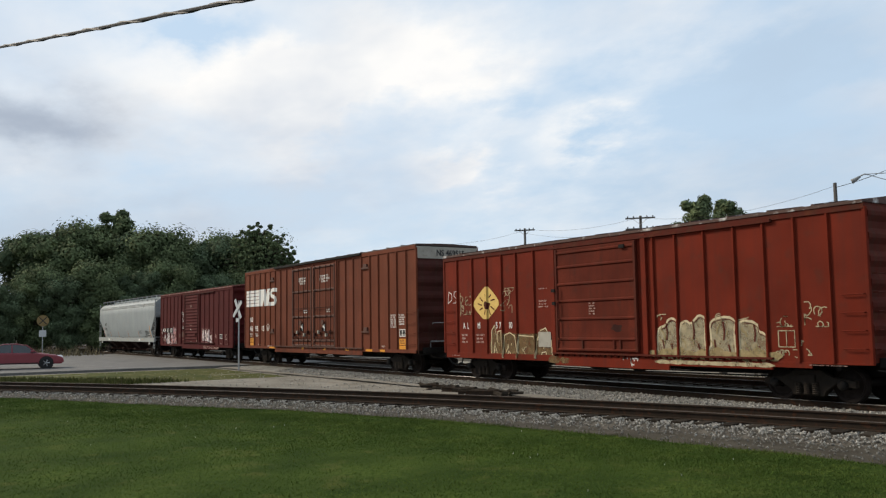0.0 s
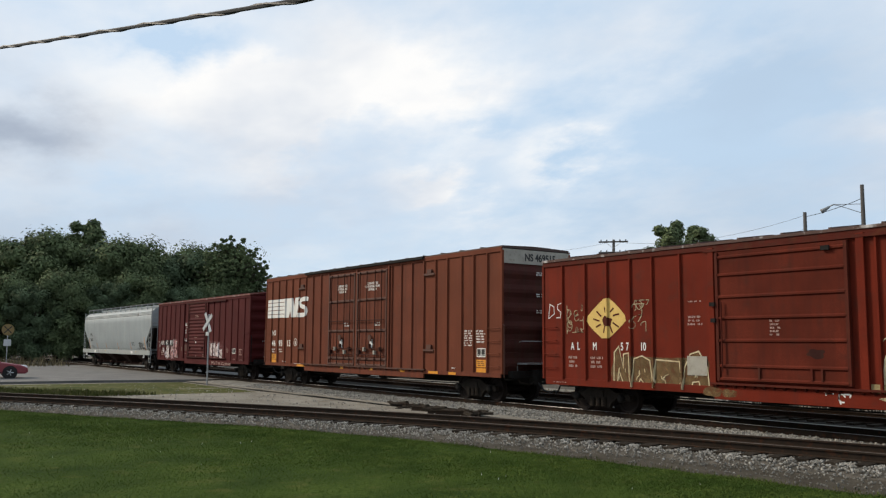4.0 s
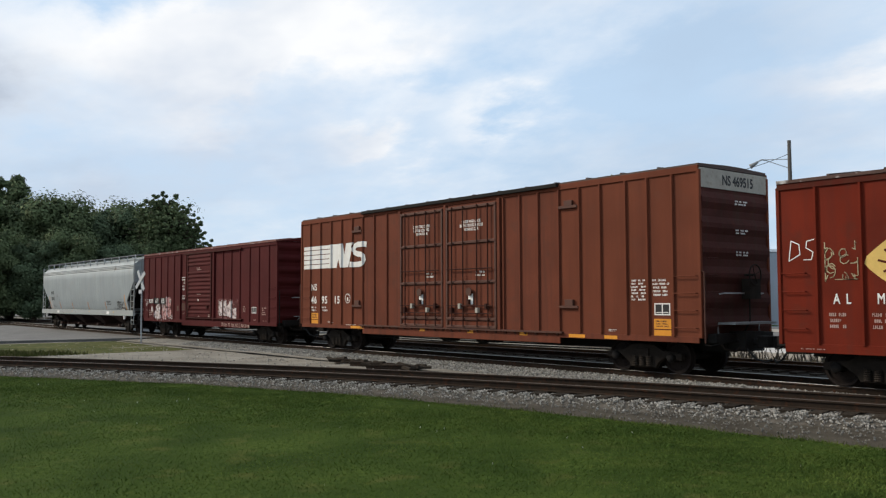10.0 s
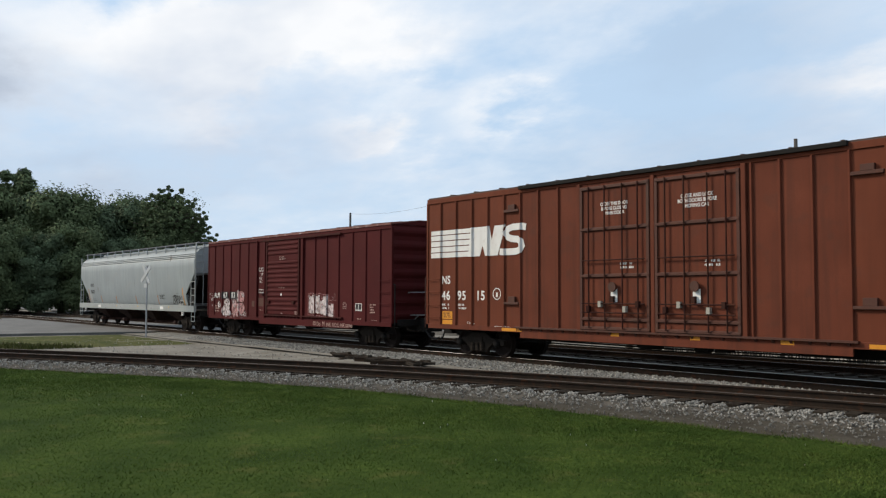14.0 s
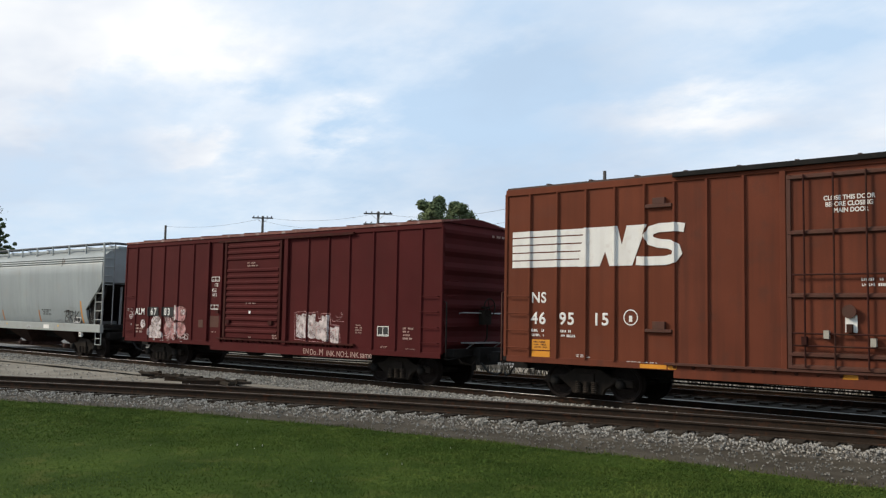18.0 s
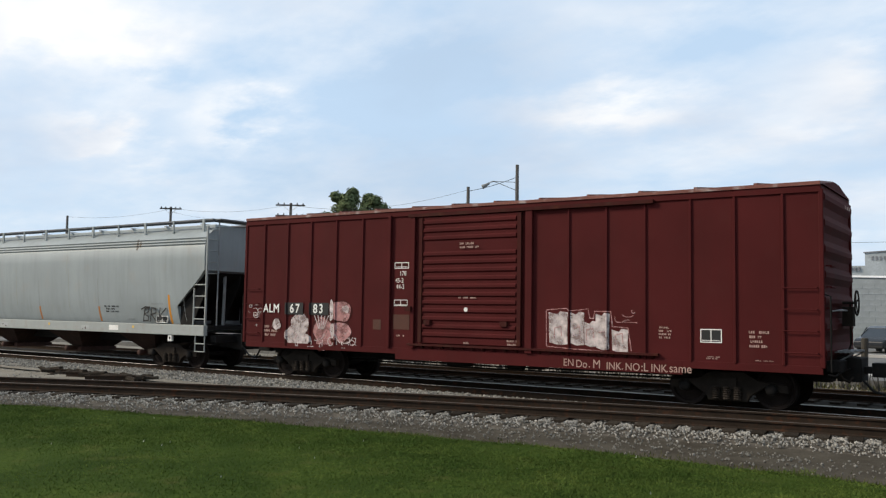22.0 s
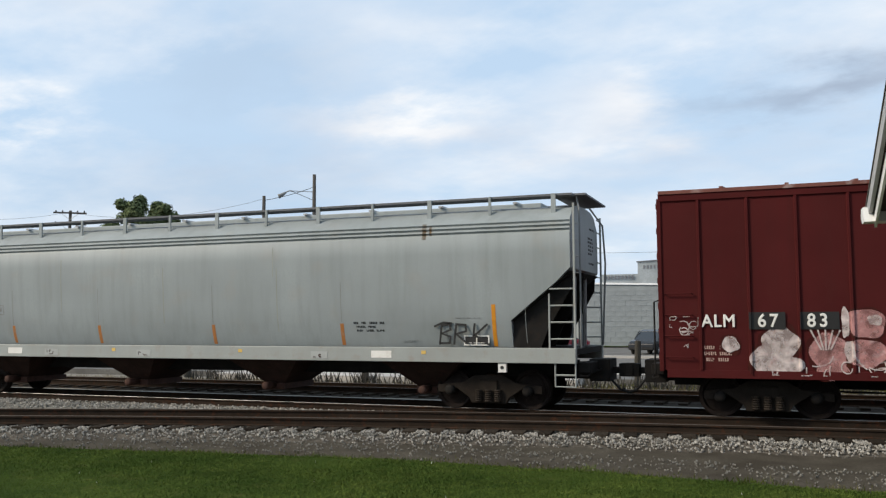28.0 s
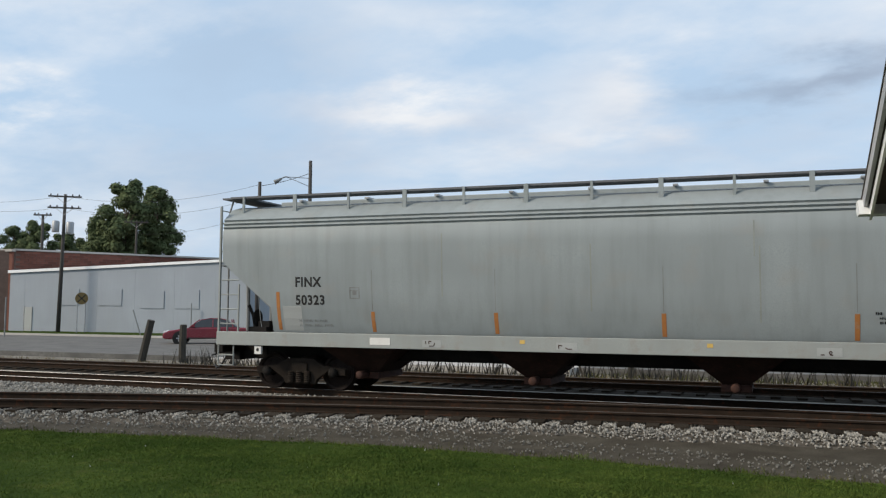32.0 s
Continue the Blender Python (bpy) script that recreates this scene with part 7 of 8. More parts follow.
def utility_pole(x, y, top, arms, lean=0.0, arm_w=0.95, yaw=20, label="weathered wooden utility pole with crossarms"):
    p = thing("utility_pole", label, "utility pole", "poles along the road", at=pose(x, y, 0, 0, lean, yaw))
    bm = bmesh.new()
    tube(bm, [(0, 0, -0.4), (0, 0, top * 0.5), (0, 0, top)], 0.17, 12, 0.11)
    part("shaft", bm, "pole", p, smooth=True)
    for z in arms:
        bm = bmesh.new()
        box(bm, -arm_w, arm_w, -0.16, -0.06, z - 0.06, z + 0.06)
        a = part("crossarm", bm, "pole", p)
        for k in (-0.85, -0.45, 0.45, 0.85):
            bm = bmesh.new()
            lathe(bm, [(0.05, z + 0.06), (0.06, z + 0.12), (0.035, z + 0.20)], 8, "z", (k * arm_w, -0.11, 0))
            part("insulator", bm, "dark_glass", a)
        bm = bmesh.new()
        tube(bm, [(-0.5 * arm_w, -0.12, z - 0.06), (0, -0.14, z - 0.55)], 0.018, 6)
        tube(bm, [(0.5 * arm_w, -0.12, z - 0.06), (0, -0.14, z - 0.55)], 0.018, 6)
        part("arm_brace", bm, "metal", a)
    return p


def at_height(el, d):
    return EYE + d * math.tan(radians(el))


X1, Y1 = polar(44.35, 75)
X2, Y2 = polar(51.65, 86)
X3, Y3 = polar(57.6, 96)
X4, Y4 = polar(32.66, 61)
X5, Y5 = polar(29.45, 56.5)
X6, Y6 = polar(40.1, 96)
H1, H2, H3, H4, H5 = at_height(6.7, 75), at_height(6.2, 86), at_height(5.4, 96), at_height(8.15, 61), at_height(9.6, 56.5)
p1 = utility_pole(X1, Y1, H1 + 0.15, (H1 - 0.05, H1 - 0.95), 1.0, 1.25, 30)
bm = bmesh.new()
lathe(bm, [(0.28, H1 - 3.0), (0.30, H1 - 2.9), (0.30, H1 - 2.15), (0.24, H1 - 2.05)], 14, "z", (0.52, -0.2, 0))
part("transformer", bm, "metal", p1, "grey pole-top transformer", smooth=True)
bm = bmesh.new()
lathe(bm, [(0.26, H1 - 2.9), (0.28, H1 - 2.8), (0.28, H1 - 2.1), (0.22, H1 - 2.0)], 14, "z", (-0.55, -0.2, 0))
part("transformer", bm, "metal", p1, "grey pole-top transformer", smooth=True)
utility_pole(X2, Y2, H2 + 0.1, (H2 - 0.1,), 0, 1.0, 42)
utility_pole(X3, Y3, H3, (), 0, 1.0, 42, "plain weathered wooden utility pole")
utility_pole(X4, Y4, H4, (), 0, 1.0, 20, "plain stout wooden utility pole")
utility_pole(X6, Y6, at_height(5.4, 96), (at_height(5.3, 96),), 0, 1.2, 30)
X8, Y8 = polar(45.4, 84)
utility_pole(X8, Y8, at_height(5.55, 84), (at_height(5.5, 84),), 0, 0.75, 30, "pale slim utility pole behind the brick roof")
X7, Y7 = polar(14.35, 78)
utility_pole(X7, Y7, at_height(4.3, 78), (at_height(4.2, 78),), 0, 0.5, 10)
utility_pole(-50.2, -1.2, 15.0, (), 0, 1.0, 0, "tall wooden utility pole beside the crossing road")

lamp = utility_pole(X5, Y5, H5, (), 0, 1, 0, "wooden pole carrying a cobra-head street lamp")
lamp["category"] = "street lamp"
side = Vector((-math.cos(radians(29.45)), -math.sin(radians(29.45)), 0))
def on_arm(out, down):
    return side * out + Vector((0, 0, H5 - down))


bm = bmesh.new()
tube(bm, [on_arm(0, 1.14), on_arm(1.43, 1.09)], 0.022, 6)
tube(bm, [on_arm(0, 1.70), on_arm(1.40, 1.12)], 0.022, 6)
tube(bm, [on_arm(1.36, 1.12), on_arm(1.55, 1.08), on_arm(1.72, 1.14), on_arm(1.84, 1.22)], 0.045, 8)
part("lamp_arm", bm, "metal", lamp)
bm = bmesh.new()
tube(bm, [on_arm(1.80, 1.20), on_arm(1.95, 1.30), on_arm(2.1, 1.39), on_arm(2.26, 1.47)], 0.07, 12, 0.15)
part("lamp_head", bm, "grey_dark", lamp, "grey cobra-head luminaire", smooth=True)


def steel_street_lamp(x, y, top):
    p = thing("street_lamp", "slim grey steel street lamp on the far pavement", "street lamp", at=pose(x, y, 0))
    bm = bmesh.new()
    tube(bm, [(0, 0, -0.3), (0, 0, top)], 0.14, 10, 0.09)
    part("post", bm, "metal", p, smooth=True)
    bm = bmesh.new()
    tube(bm, [(0, 0, top - 1.1), (1.0, 0, top - 0.4), (1.7, 0, top - 0.35)], 0.04, 8)
    tube(bm, [(0, 0, top - 0.1), (1.0, 0, top - 0.38)], 0.03, 8)
    part("lamp_arm", bm, "metal", p)
    bm = bmesh.new()
    box(bm, 1.55, 2.15, -0.13, 0.13, top - 0.48, top - 0.32)
    part("lamp_head", bm, "metal", p, bevel=0.04)


steel_street_lamp(-1.9, 56.5, 6.95)
for dz, sag in ((0.0, 0.5), (-0.9, 0.6)):
    cable("power_line", (X2, Y2, H2 + dz * 0.4), (X1, Y1, H1 + dz), sag, 0.009, "thin black power line between poles")
    cable("power_line", (X1, Y1, H1 + dz), (X4, Y4, H4 - 0.2 + dz), sag + 0.3, 0.009, "thin black power line between poles")
cable("power_line", (X3, Y3, H3 - 0.1), (X2, Y2, H2 - 0.1), 0.4, 0.009, "thin black power line between poles")
cable("power_line", (X4, Y4, H4 - 0.3), (X5, Y5, H5 - 0.8), 0.1, 0.018, "thin black power line between poles")
cable("power_line", (X5, Y5, 6.6), (-1.9, 56.5, 6.3), 0.25, 0.009, "thin black power line between poles")
cable("power_line", (X6, Y6, at_height(4.6, 96)), (X4, Y4, H4 - 2.2), 0.5, 0.009, "thin black power line between poles")
drop_a, drop_b = Vector((-50.2, -1.2, EYE + (0.0531 * 50.2 - 0.0819 * 1.2) / 0.2048)), Vector((1.6, 7.2, EYE + 2.46))
drop_a.z += 0.17
dd = cable("service_cable", drop_a, drop_b, 0.12, 0.034, "thick black twisted service cable overhead")
bm = bmesh.new()
pts = sagging(drop_a, drop_b, 0.12, 150)
tube(bm, [p + Vector((0.0, 0.035 * math.cos(k * 1.1), 0.035 * math.sin(k * 1.1))) for k, p in enumerate(pts)], 0.022, 5)
part("twisted_wire", bm, "wire", dd)


def crossbuck(x, y, top):
    p = thing("railroad_crossbuck", "white X-shaped railroad crossing sign on a grey post", "road sign", at=pose(x, y, 0, 0, 0, 8))
    bm = bmesh.new()
    tube(bm, [(0, 0, -0.35), (0, 0, top - 0.1)], 0.045, 8)
    part("post", bm, "metal", p)
    for k, a in enumerate((48, -48)):
        bm = bmesh.new()
        box(bm, -0.60, 0.60, -0.012, 0.012, -0.10, 0.10)
        bd = part("blade", bm, "sign_white", p, "white reflective blade", at=pose(0, -0.06 - 0.03 * k, top - 0.55, 0, a + 8, 0))
    bm = bmesh.new()
    box(bm, -0.16, 0.16, -0.09, -0.07, top - 1.25, top - 1.05)
    part("track_plate", bm, "sign_white", p)


crossbuck(-45.7, 16.46, 3.55)


def advance_sign(x, y, yaw, z, r, two=True):
    p = thing("railroad_advance_sign", "round yellow railroad warning sign on steel posts", "road sign", "round warning signs", at=pose(x, y, 0, 0, 0, yaw))
    bm = bmesh.new()
    lathe(bm, [(r, -0.02), (r, 0.0)], 24, centre=(0, 0, z))
    part("disc", bm, "sign_yellow", p)
    bm = bmesh.new()
    for a in (45, 135):
        d = Vector((math.cos(radians(a)), math.sin(radians(a)))) * r * 0.86
        ribbon(bm, [(-d.x, z - d.y), (d.x, z + d.y)], -0.022 - 0.004 * (a > 90), r * 0.16)
    part("black_cross", bm, "black_paint", p)
    for px in ((-0.62 * r, 0.62 * r) if two else (0,)):
        bm = bmesh.new()
        tube(bm, [(px, 0.05, -0.3), (px, 0.05, z + (0.0 if two else r * 0.8))], 0.035, 6)
        part("post", bm, "metal", p)
    return p


advance_sign(*polar(43.1, 72), 43, 2.62, 0.46)
sx, sy = polar(81.6, 82)
s2 = advance_sign(sx, sy, 80, 2.9, 0.48, False)
bm = bmesh.new()
box(bm, -0.28, 0.28, -0.04, -0.02, 1.55, 2.1)
part("plate", bm, "sign_white", s2, "white plate under the disc")


def old_post(x, y, h, lean, yaw, r):
    p = thing("wooden_post", "dark weathered wooden post in dry weeds", "post", "old posts by the rear track", at=pose(x, y, -0.3, 0, lean, yaw))
    bm = bmesh.new()
    tube(bm, [(0, 0, -0.2), (0, 0, h * 0.5), (0.01, 0, h)], r, 9, r * 0.92)
    part("shaft", bm, "post", p)
    bm = bmesh.new()
    lathe(bm, [(r * 0.9, h), (r * 0.5, h + 0.015)], 9, "z", (0.01, 0, 0))
    part("weathered_top", bm, "pole", p)


old_post(-23.9, 28.9, 1.78, 14, 0, 0.16)
old_post(-22.3, 29.4, 1.55, 0.5, 0, 0.15)
old_post(-14.3, 29.2, 1.35, 1, 30, 0.14)
old_post(-4.4, 29.0, 1.58, 1, 30, 0.11)
for az, d, h, lean in ((39.6, 66, 2.2, 18), (36.7, 68, 2.6, 0), (47.2, 66, 2.9, 0)):
    x, y = polar(az, d)
    p = thing("sign_post", "thin bare steel post by the road", "post", "thin steel posts", at=pose(x, y, -0.3, 0, -lean, 20))
    bm = bmesh.new()
    tube(bm, [(0, 0, 0), (0, 0, h)], 0.045, 6)
    part("shaft", bm, "grey_dark", p)


# ---- scrap beside the branch track ----
def scrap_heap():
    rnd = random.Random(5)
    for k in range(30):
        x = -27.4 + k * 0.20 + rnd.uniform(-0.3, 0.3)
        t = thing("scrap_timber", "broken dark timber scrap lying on the gravel", "timber", "scrap timbers between the tracks", at=pose(x, 16.85 - 0.3 * (x + 27.4) / 5.5 + rnd.uniform(-0.45, 0.45), -0.26 + 0.012 * (k % 3), rnd.uniform(-18, 18), rnd.uniform(-10, 10), rnd.uniform(-40, 80)))
        bm = bmesh.new()
        L = rnd.uniform(0.10, 0.5)
        w = rnd.uniform(0.25, 0.8)
        prism(bm, [(-0.11 * w, 0), (0.10 * w, 0.0), (0.12 * w, 0.10 * w), (0.04 * w, 0.17 * w), (-0.09 * w, 0.14 * w)], "x", -L, L)
        part("timber", bm, "tie", t)
    for k in range(3):
        t = thing("scrap_rail", "short rusty length of scrap rail", "scrap rail", "scrap timbers between the tracks", at=pose(-25.6 + k * 1.5, 16.6 - 0.25 * k, -0.13, 0, 1 - 1 * k, 8 + 12 * k))
        bm = bmesh.new()
        prism(bm, rail_profile(), "x", -0.9, 0.9)
        part("rail", bm, "rail", t)


scrap_heap()


# ---- trees ----
def tree_mesh(seed, height, spread, lobes, leaf, count, mat, low=0.25, spire=0.0, spiky=False, lobe=(0.17, 0.36)):
    """Trunk, limbs, and a crown of many small leaf clumps gathered on uneven lobes."""
    rnd = random.Random(seed)
    t = thing("tree", "large broadleaf tree with dense dark green crown", "tree", "trees beyond the crossing")
    bm = bmesh.new()
    tube(bm, [(0, 0, -0.4), (0.1, 0, height * 0.25), (0.0, 0.1, height * 0.55), (0.1, 0.0, height * 0.85)], spread * 0.085, 9, 0.06)
    part("trunk", bm, "bark", t)
    centres = []
    for k in range(lobes):
        a = rnd.uniform(0, math.tau)
        z = height * (low + (0.95 - low) * (k + 0.5) / lobes)
        w = spread * math.sin(math.pi * min(0.97, 0.16 + 0.80 * (1 - (z / height - low) / (1.0 - low)))) ** 0.7
        r = w * rnd.uniform(0.35, 0.90)
        s = spread * rnd.uniform(*lobe)
        centres.append((Vector((r * math.cos(a), r * math.sin(a), z)), s))
    centres.append((Vector((0, 0, height * (0.90 + spire))), spread * 0.22))
    if spiky:                            # loose sprays that point up and out
        for k in range(lobes * 4):
            a, up = rnd.uniform(0, math.tau), radians(rnd.uniform(15, 88))
            d = Vector((math.cos(a) * math.cos(up), math.sin(a) * math.cos(up), math.sin(up)))
            reach = rnd.uniform(0.85, 1.12)
            for j in range(5):
                q = d * (0.55 + 0.45 * j / 4) * reach
                centres.append((Vector((q.x * spread, q.y * spread, height * 0.42 + q.z * height * 0.56)), 0.34 - 0.045 * j))
    for c, s in centres[::2]:
        bm = bmesh.new()
        tube(bm, [(0, 0, max(1.0, c.z - c.xy.length * 0.8 - 0.6)), c * 0.5 + Vector((0, 0, c.z * 0.5 - 0.4)), c], 0.10, 6, 0.03)
        part("limb", bm, "bark", t)
    verts, faces = [], []
    for k in range(count):
        c, s = centres[rnd.randrange(len(centres))]
        v = Vector((rnd.gauss(0, 1), rnd.gauss(0, 1), rnd.gauss(0, 1))).normalized()
        p = c + Vector((v.x, v.y, v.z * 0.8)) * s * (rnd.uniform(0.45, 1.0) if rnd.random() < 0.75 else rnd.uniform(0.95, 1.35))
        n = (v + Vector((rnd.uniform(-0.5, 0.5), rnd.uniform(-0.5, 0.5), rnd.uniform(-0.1, 0.7)))).normalized()
        u = n.orthogonal().normalized()
        u = (Matrix.Rotation(rnd.uniform(0, math.tau), 3, n) @ u)
        w = n.cross(u)
        e = leaf * rnd.uniform(0.6, 1.4)
        o = len(verts)
        verts += [p - u * e, p - w * e * 0.55 + n * e * 0.15, p + u * e * 1.1, p + w * e * 0.55 + n * e * 0.1]
        faces += [(o, o + 1, o + 2), (o, o + 2, o + 3)]
    me = bpy.data.meshes.new("crown")
    me.from_pydata(verts, [], faces)
    me.materials.append(M[mat])
    cr = new("crown", me)
    cr.parent = t
    return t


def place(ob, az, d, scale, turn, first=False):
    x, y = polar(az, d)
    m = pose(x, y, -0.3, 0, 0, turn) @ Matrix.Scale(scale, 4)
    if first:
        ob.matrix_basis = m
        return ob
    return copy_thing(ob, m)


oak = tree_mesh(3, 14.0, 6.0, 62, 0.19, 48000, "leaf", 0.12)
elm = tree_mesh(8, 14.0, 5.2, 56, 0.19, 44000, "leaf2", 0.10, 0.04)
locust = tree_mesh(21, 13.0, 4.8, 40, 0.14, 60000, "leaf", 0.18, 0.0, True)
place(oak, 80.6, 112, 1.04, 0, True)
place(elm, 77.5, 116, 1.00, 40, True)
place(locust, 68.9, 110, 1.12, 10, True)
for k, (az, d, s, turn) in enumerate(((70.6, 118, 0.98, 130), (72.6, 112, 0.93, 80), (75.0, 110, 0.95, 250), (78.9, 121, 1.03, 300), (82.0, 118, 1.0, 30), (86.5, 110, 0.8, 60), (90, 112, 1.0, 90), (94, 108, 1.0, 200), (99, 112, 1.0, 20))):
    place((oak, elm, oak)[k % 3], az, d, s, turn)
for k, (az, d, s) in enumerate(((66.9, 124, 0.55), (70.0, 106, 0.62), (72.2, 104, 0.60), (74.2, 103, 0.66), (76.2, 102, 0.62), (78.3, 103, 0.66), (80.2, 102, 0.58), (82.0, 104, 0.62), (83.9, 102, 0.50), (86.5, 104, 0.55), (88.6, 101, 0.5), (91, 104, 0.6))):
    place((elm, oak)[k % 2], az, d, s, 47 * k)
town = tree_mesh(33, 15.5, 2.2, 54, 0.17, 26000, "leaf", 0.10, lobe=(0.24, 0.46))
town["group"] = "trees behind the white building"
place(town, 40.75, 99, 1.06, 15, True)
place(town, 38.85, 103, 1.0, 140)
place(town, 39.9, 106, 0.80, 60)
place(town, 41.7, 104, 0.86, 110)
place(town, 42.3, 106, 0.74, 160)
place(town, 45.6, 112, 0.77, 200)
t3 = place(town, 77.65, 116, 1.09, 77)
t3["group"] = "trees beyond the crossing"
place(town, 46.9, 114, 0.74, 100)
place(town, 44.2, 116, 0.72, 20)
place(town, 43.2, 118, 0.68, 260)

# ---- ballast stones, grass, weeds ----
def stone_field(name, n, place_fn, seed, lo, hi, label, mat="stones"):
    rnd = random.Random(seed)
    verts, faces = [], []
    octa = ((1, 0, 0), (-1, 0, 0), (0, 1, 0), (0, -1, 0), (0, 0, 1), (0, 0, -1))
    tris = ((0, 2, 4), (2, 1, 4), (1, 3, 4), (3, 0, 4), (2, 0, 5), (1, 2, 5), (3, 1, 5), (0, 3, 5))
    for _ in range(n):
        x, y, z = place_fn(rnd)
        r = rnd.uniform(lo, hi)
        rot = Euler((rnd.uniform(0, 6), rnd.uniform(0, 6), rnd.uniform(0, 6))).to_matrix()
        o = len(verts)
        verts += [tuple(Vector((x, y, z)) + rot @ (Vector(p) * r * rnd.uniform(0.6, 1.25))) for p in octa]
        faces += [tuple(o + i for i in f) for f in tris]
    return stuff(name, verts, faces, mat, label, "ballast stones")


def between_ties(x):
    """Moves x of a stone to the gap between two branch ties."""
    step = 50 / 94
    k = math.floor((x + 46) / step)
    u = (x + 46) / step - k
    return -46 + step * (k + 0.28 + 0.44 * u)


def shoulder(rnd):
    x = 4 - 46 * rnd.random() ** 1.5
    off = rnd.triangular(1.66, 2.72, 2.2)
    if off < 2.16:
        x = between_ties(x)
    px, py, k = branch_point(x, off)
    return px, py, -0.195 - 0.235 * min(1, max(0, (off - 2.17) / 0.62)) * 0.85


def crib(rnd):
    x = 4 - 46 * rnd.random() ** 1.4
    px, py, k = branch_point(between_ties(x), rnd.uniform(-0.6, 1.6))
    return px, py, -0.215


def between(rnd):
    x = -2 - 40 * rnd.random() ** 1.2
    lo = ridge_start(x) + 0.08
    y = lo + (18.62 - lo) * rnd.random()
    return x, y, (-0.15 if y > 17.5 or lo > 17.1 else -0.295 + 0.145 * (y - 16.9) / 0.6) + 0.015 * rnd.random()


def rear(rnd):
    return 4 - 50 * rnd.random(), rnd.choice((rnd.uniform(21.3, 22.9), rnd.uniform(26.3, 27.6))), -0.27


def scattered(rnd):
    x = 4 - 40 * rnd.random() ** 1.3
    return x, lawn_edge(x) + rnd.triangular(0.15, 2.2, 1.9), -0.325


stone_field("ballast_stones", 12000, shoulder, 11, 0.012, 0.034, "pale limestone stones along the tie ends")
stone_field("crib_stones", 4000, crib, 12, 0.02, 0.045, "dusty stones between the ties", "ballast")
stone_field("yard_stones", 11000, between, 13, 0.014, 0.042, "pale loose stones between the tracks")
stone_field("rear_stones", 2500, rear, 14, 0.03, 0.06, "pale stones beside the rear track")
def on_wedge(rnd):
    x = rnd.uniform(-48, -20)
    lo = branch_point(x, -2.1)[1]
    return x, lo + rnd.random() * max(0.2, 17.4 - lo), -0.275


stone_field("wedge_stones", 900, on_wedge, 16, 0.015, 0.04, "loose stones on the dusty ground between the tracks")
stone_field("loose_stones", 2600, scattered, 15, 0.010, 0.030, "scattered stones on the gravel shoulder", "pale_ballast")


def blades(name, n, spot, seed, h_lo, h_hi, w, mat, label, category, lean=0.5):
    rnd = random.Random(seed)
    verts, faces = [], []
    for _ in range(n):
        x, y, z = spot(rnd)
        a = rnd.uniform(0, math.tau)
        h = rnd.uniform(h_lo, h_hi)
        dx, dy = math.cos(a) * w, math.sin(a) * w
        lx, ly = rnd.uniform(-lean, lean) * h, rnd.uniform(-lean, lean) * h
        o = len(verts)
        verts += [(x - dx, y - dy, z - 0.01), (x + dx, y + dy, z - 0.01), (x + lx, y + ly, z + h)]
        faces.append((o, o + 1, o + 2))
    return stuff(name, verts, faces, mat, label, category)


def on_lawn(rnd):
    while True:
        x = rnd.uniform(-44, 3)
        e = lawn_edge(x)
        y = e - abs(rnd.gauss(0, 3.0)) if rnd.random() < 0.55 else rnd.uniform(2, 13)
        if y < e + 0.05 and x * x + y * y > 40 and (x * x + y * y < 420 or rnd.random() < 0.5):
            return x, y, LAWN_Z + 0.012 * noise.noise((x * 0.5, y * 0.5, 0))


def lawn_fringe(rnd):
    x = 4 - 46 * rnd.random()
    return x, lawn_edge(x) + rnd.gauss(0.04, 0.24) + 0.25 * noise.noise((x * 1.3, 8, 0)), LAWN_Z - 0.03


def lawn_blades(n, seed):
    """The mown blades, thinner on the ground with distance."""
    rng = np.random.default_rng(seed)
    x = rng.uniform(-46, 3, n * 4)
    e = np.interp(x, [p for p, _ in LAWN_EDGE], [q for _, q in LAWN_EDGE])
    y = np.where(rng.random(n * 4) < 0.5, e - np.abs(rng.normal(0, 2.5, n * 4)), rng.uniform(-4, 13.6, n * 4))
    r = np.hypot(x, y)
    keep = (y < e + 0.02) & (r > 5.5) & (rng.random(n * 4) < np.minimum(1, 11 / r))
    x, y = x[keep][:n], y[keep][:n]
    k = len(x)
    a, h, w = rng.uniform(0, math.tau, k), rng.uniform(0.014, 0.036, k), rng.uniform(0.004, 0.009, k) * np.maximum(1, np.hypot(x, y) / 14)
    dx, dy = np.cos(a) * w, np.sin(a) * w
    lx, ly = rng.uniform(-1.25, 1.25, k) * h, rng.uniform(-1.25, 1.25, k) * h
    z = np.full(k, LAWN_Z - 0.008)
    verts = np.stack([x - dx, y - dy, z, x + dx, y + dy, z, x + lx, y + ly, z + h], 1).reshape(-1, 3)
    me = bpy.data.meshes.new("grass_blades")
    me.vertices.add(3 * k)
    me.vertices.foreach_set("co", verts.ravel())
    me.loops.add(3 * k)
    me.loops.foreach_set("vertex_index", np.arange(3 * k))
    me.polygons.add(k)
    me.polygons.foreach_set("loop_start", np.arange(k) * 3)
    me.update(calc_edges=True)
    me.materials.append(M["blade"])
    tagged(new("grass_blades", me), "short green grass blades of the lawn", "grass", kind="stuff")


def lawn_tufts(rnd):
    """Grass that creeps into the dirt in clumps."""
    while True:
        x = 4 - 46 * rnd.random()
        out = abs(rnd.gauss(0, 0.42))
        if noise.noise((x * 0.9, out * 2.0, 6)) + 0.35 > out:
            return x, lawn_edge(x) + out - 0.1, LAWN_Z - 0.06


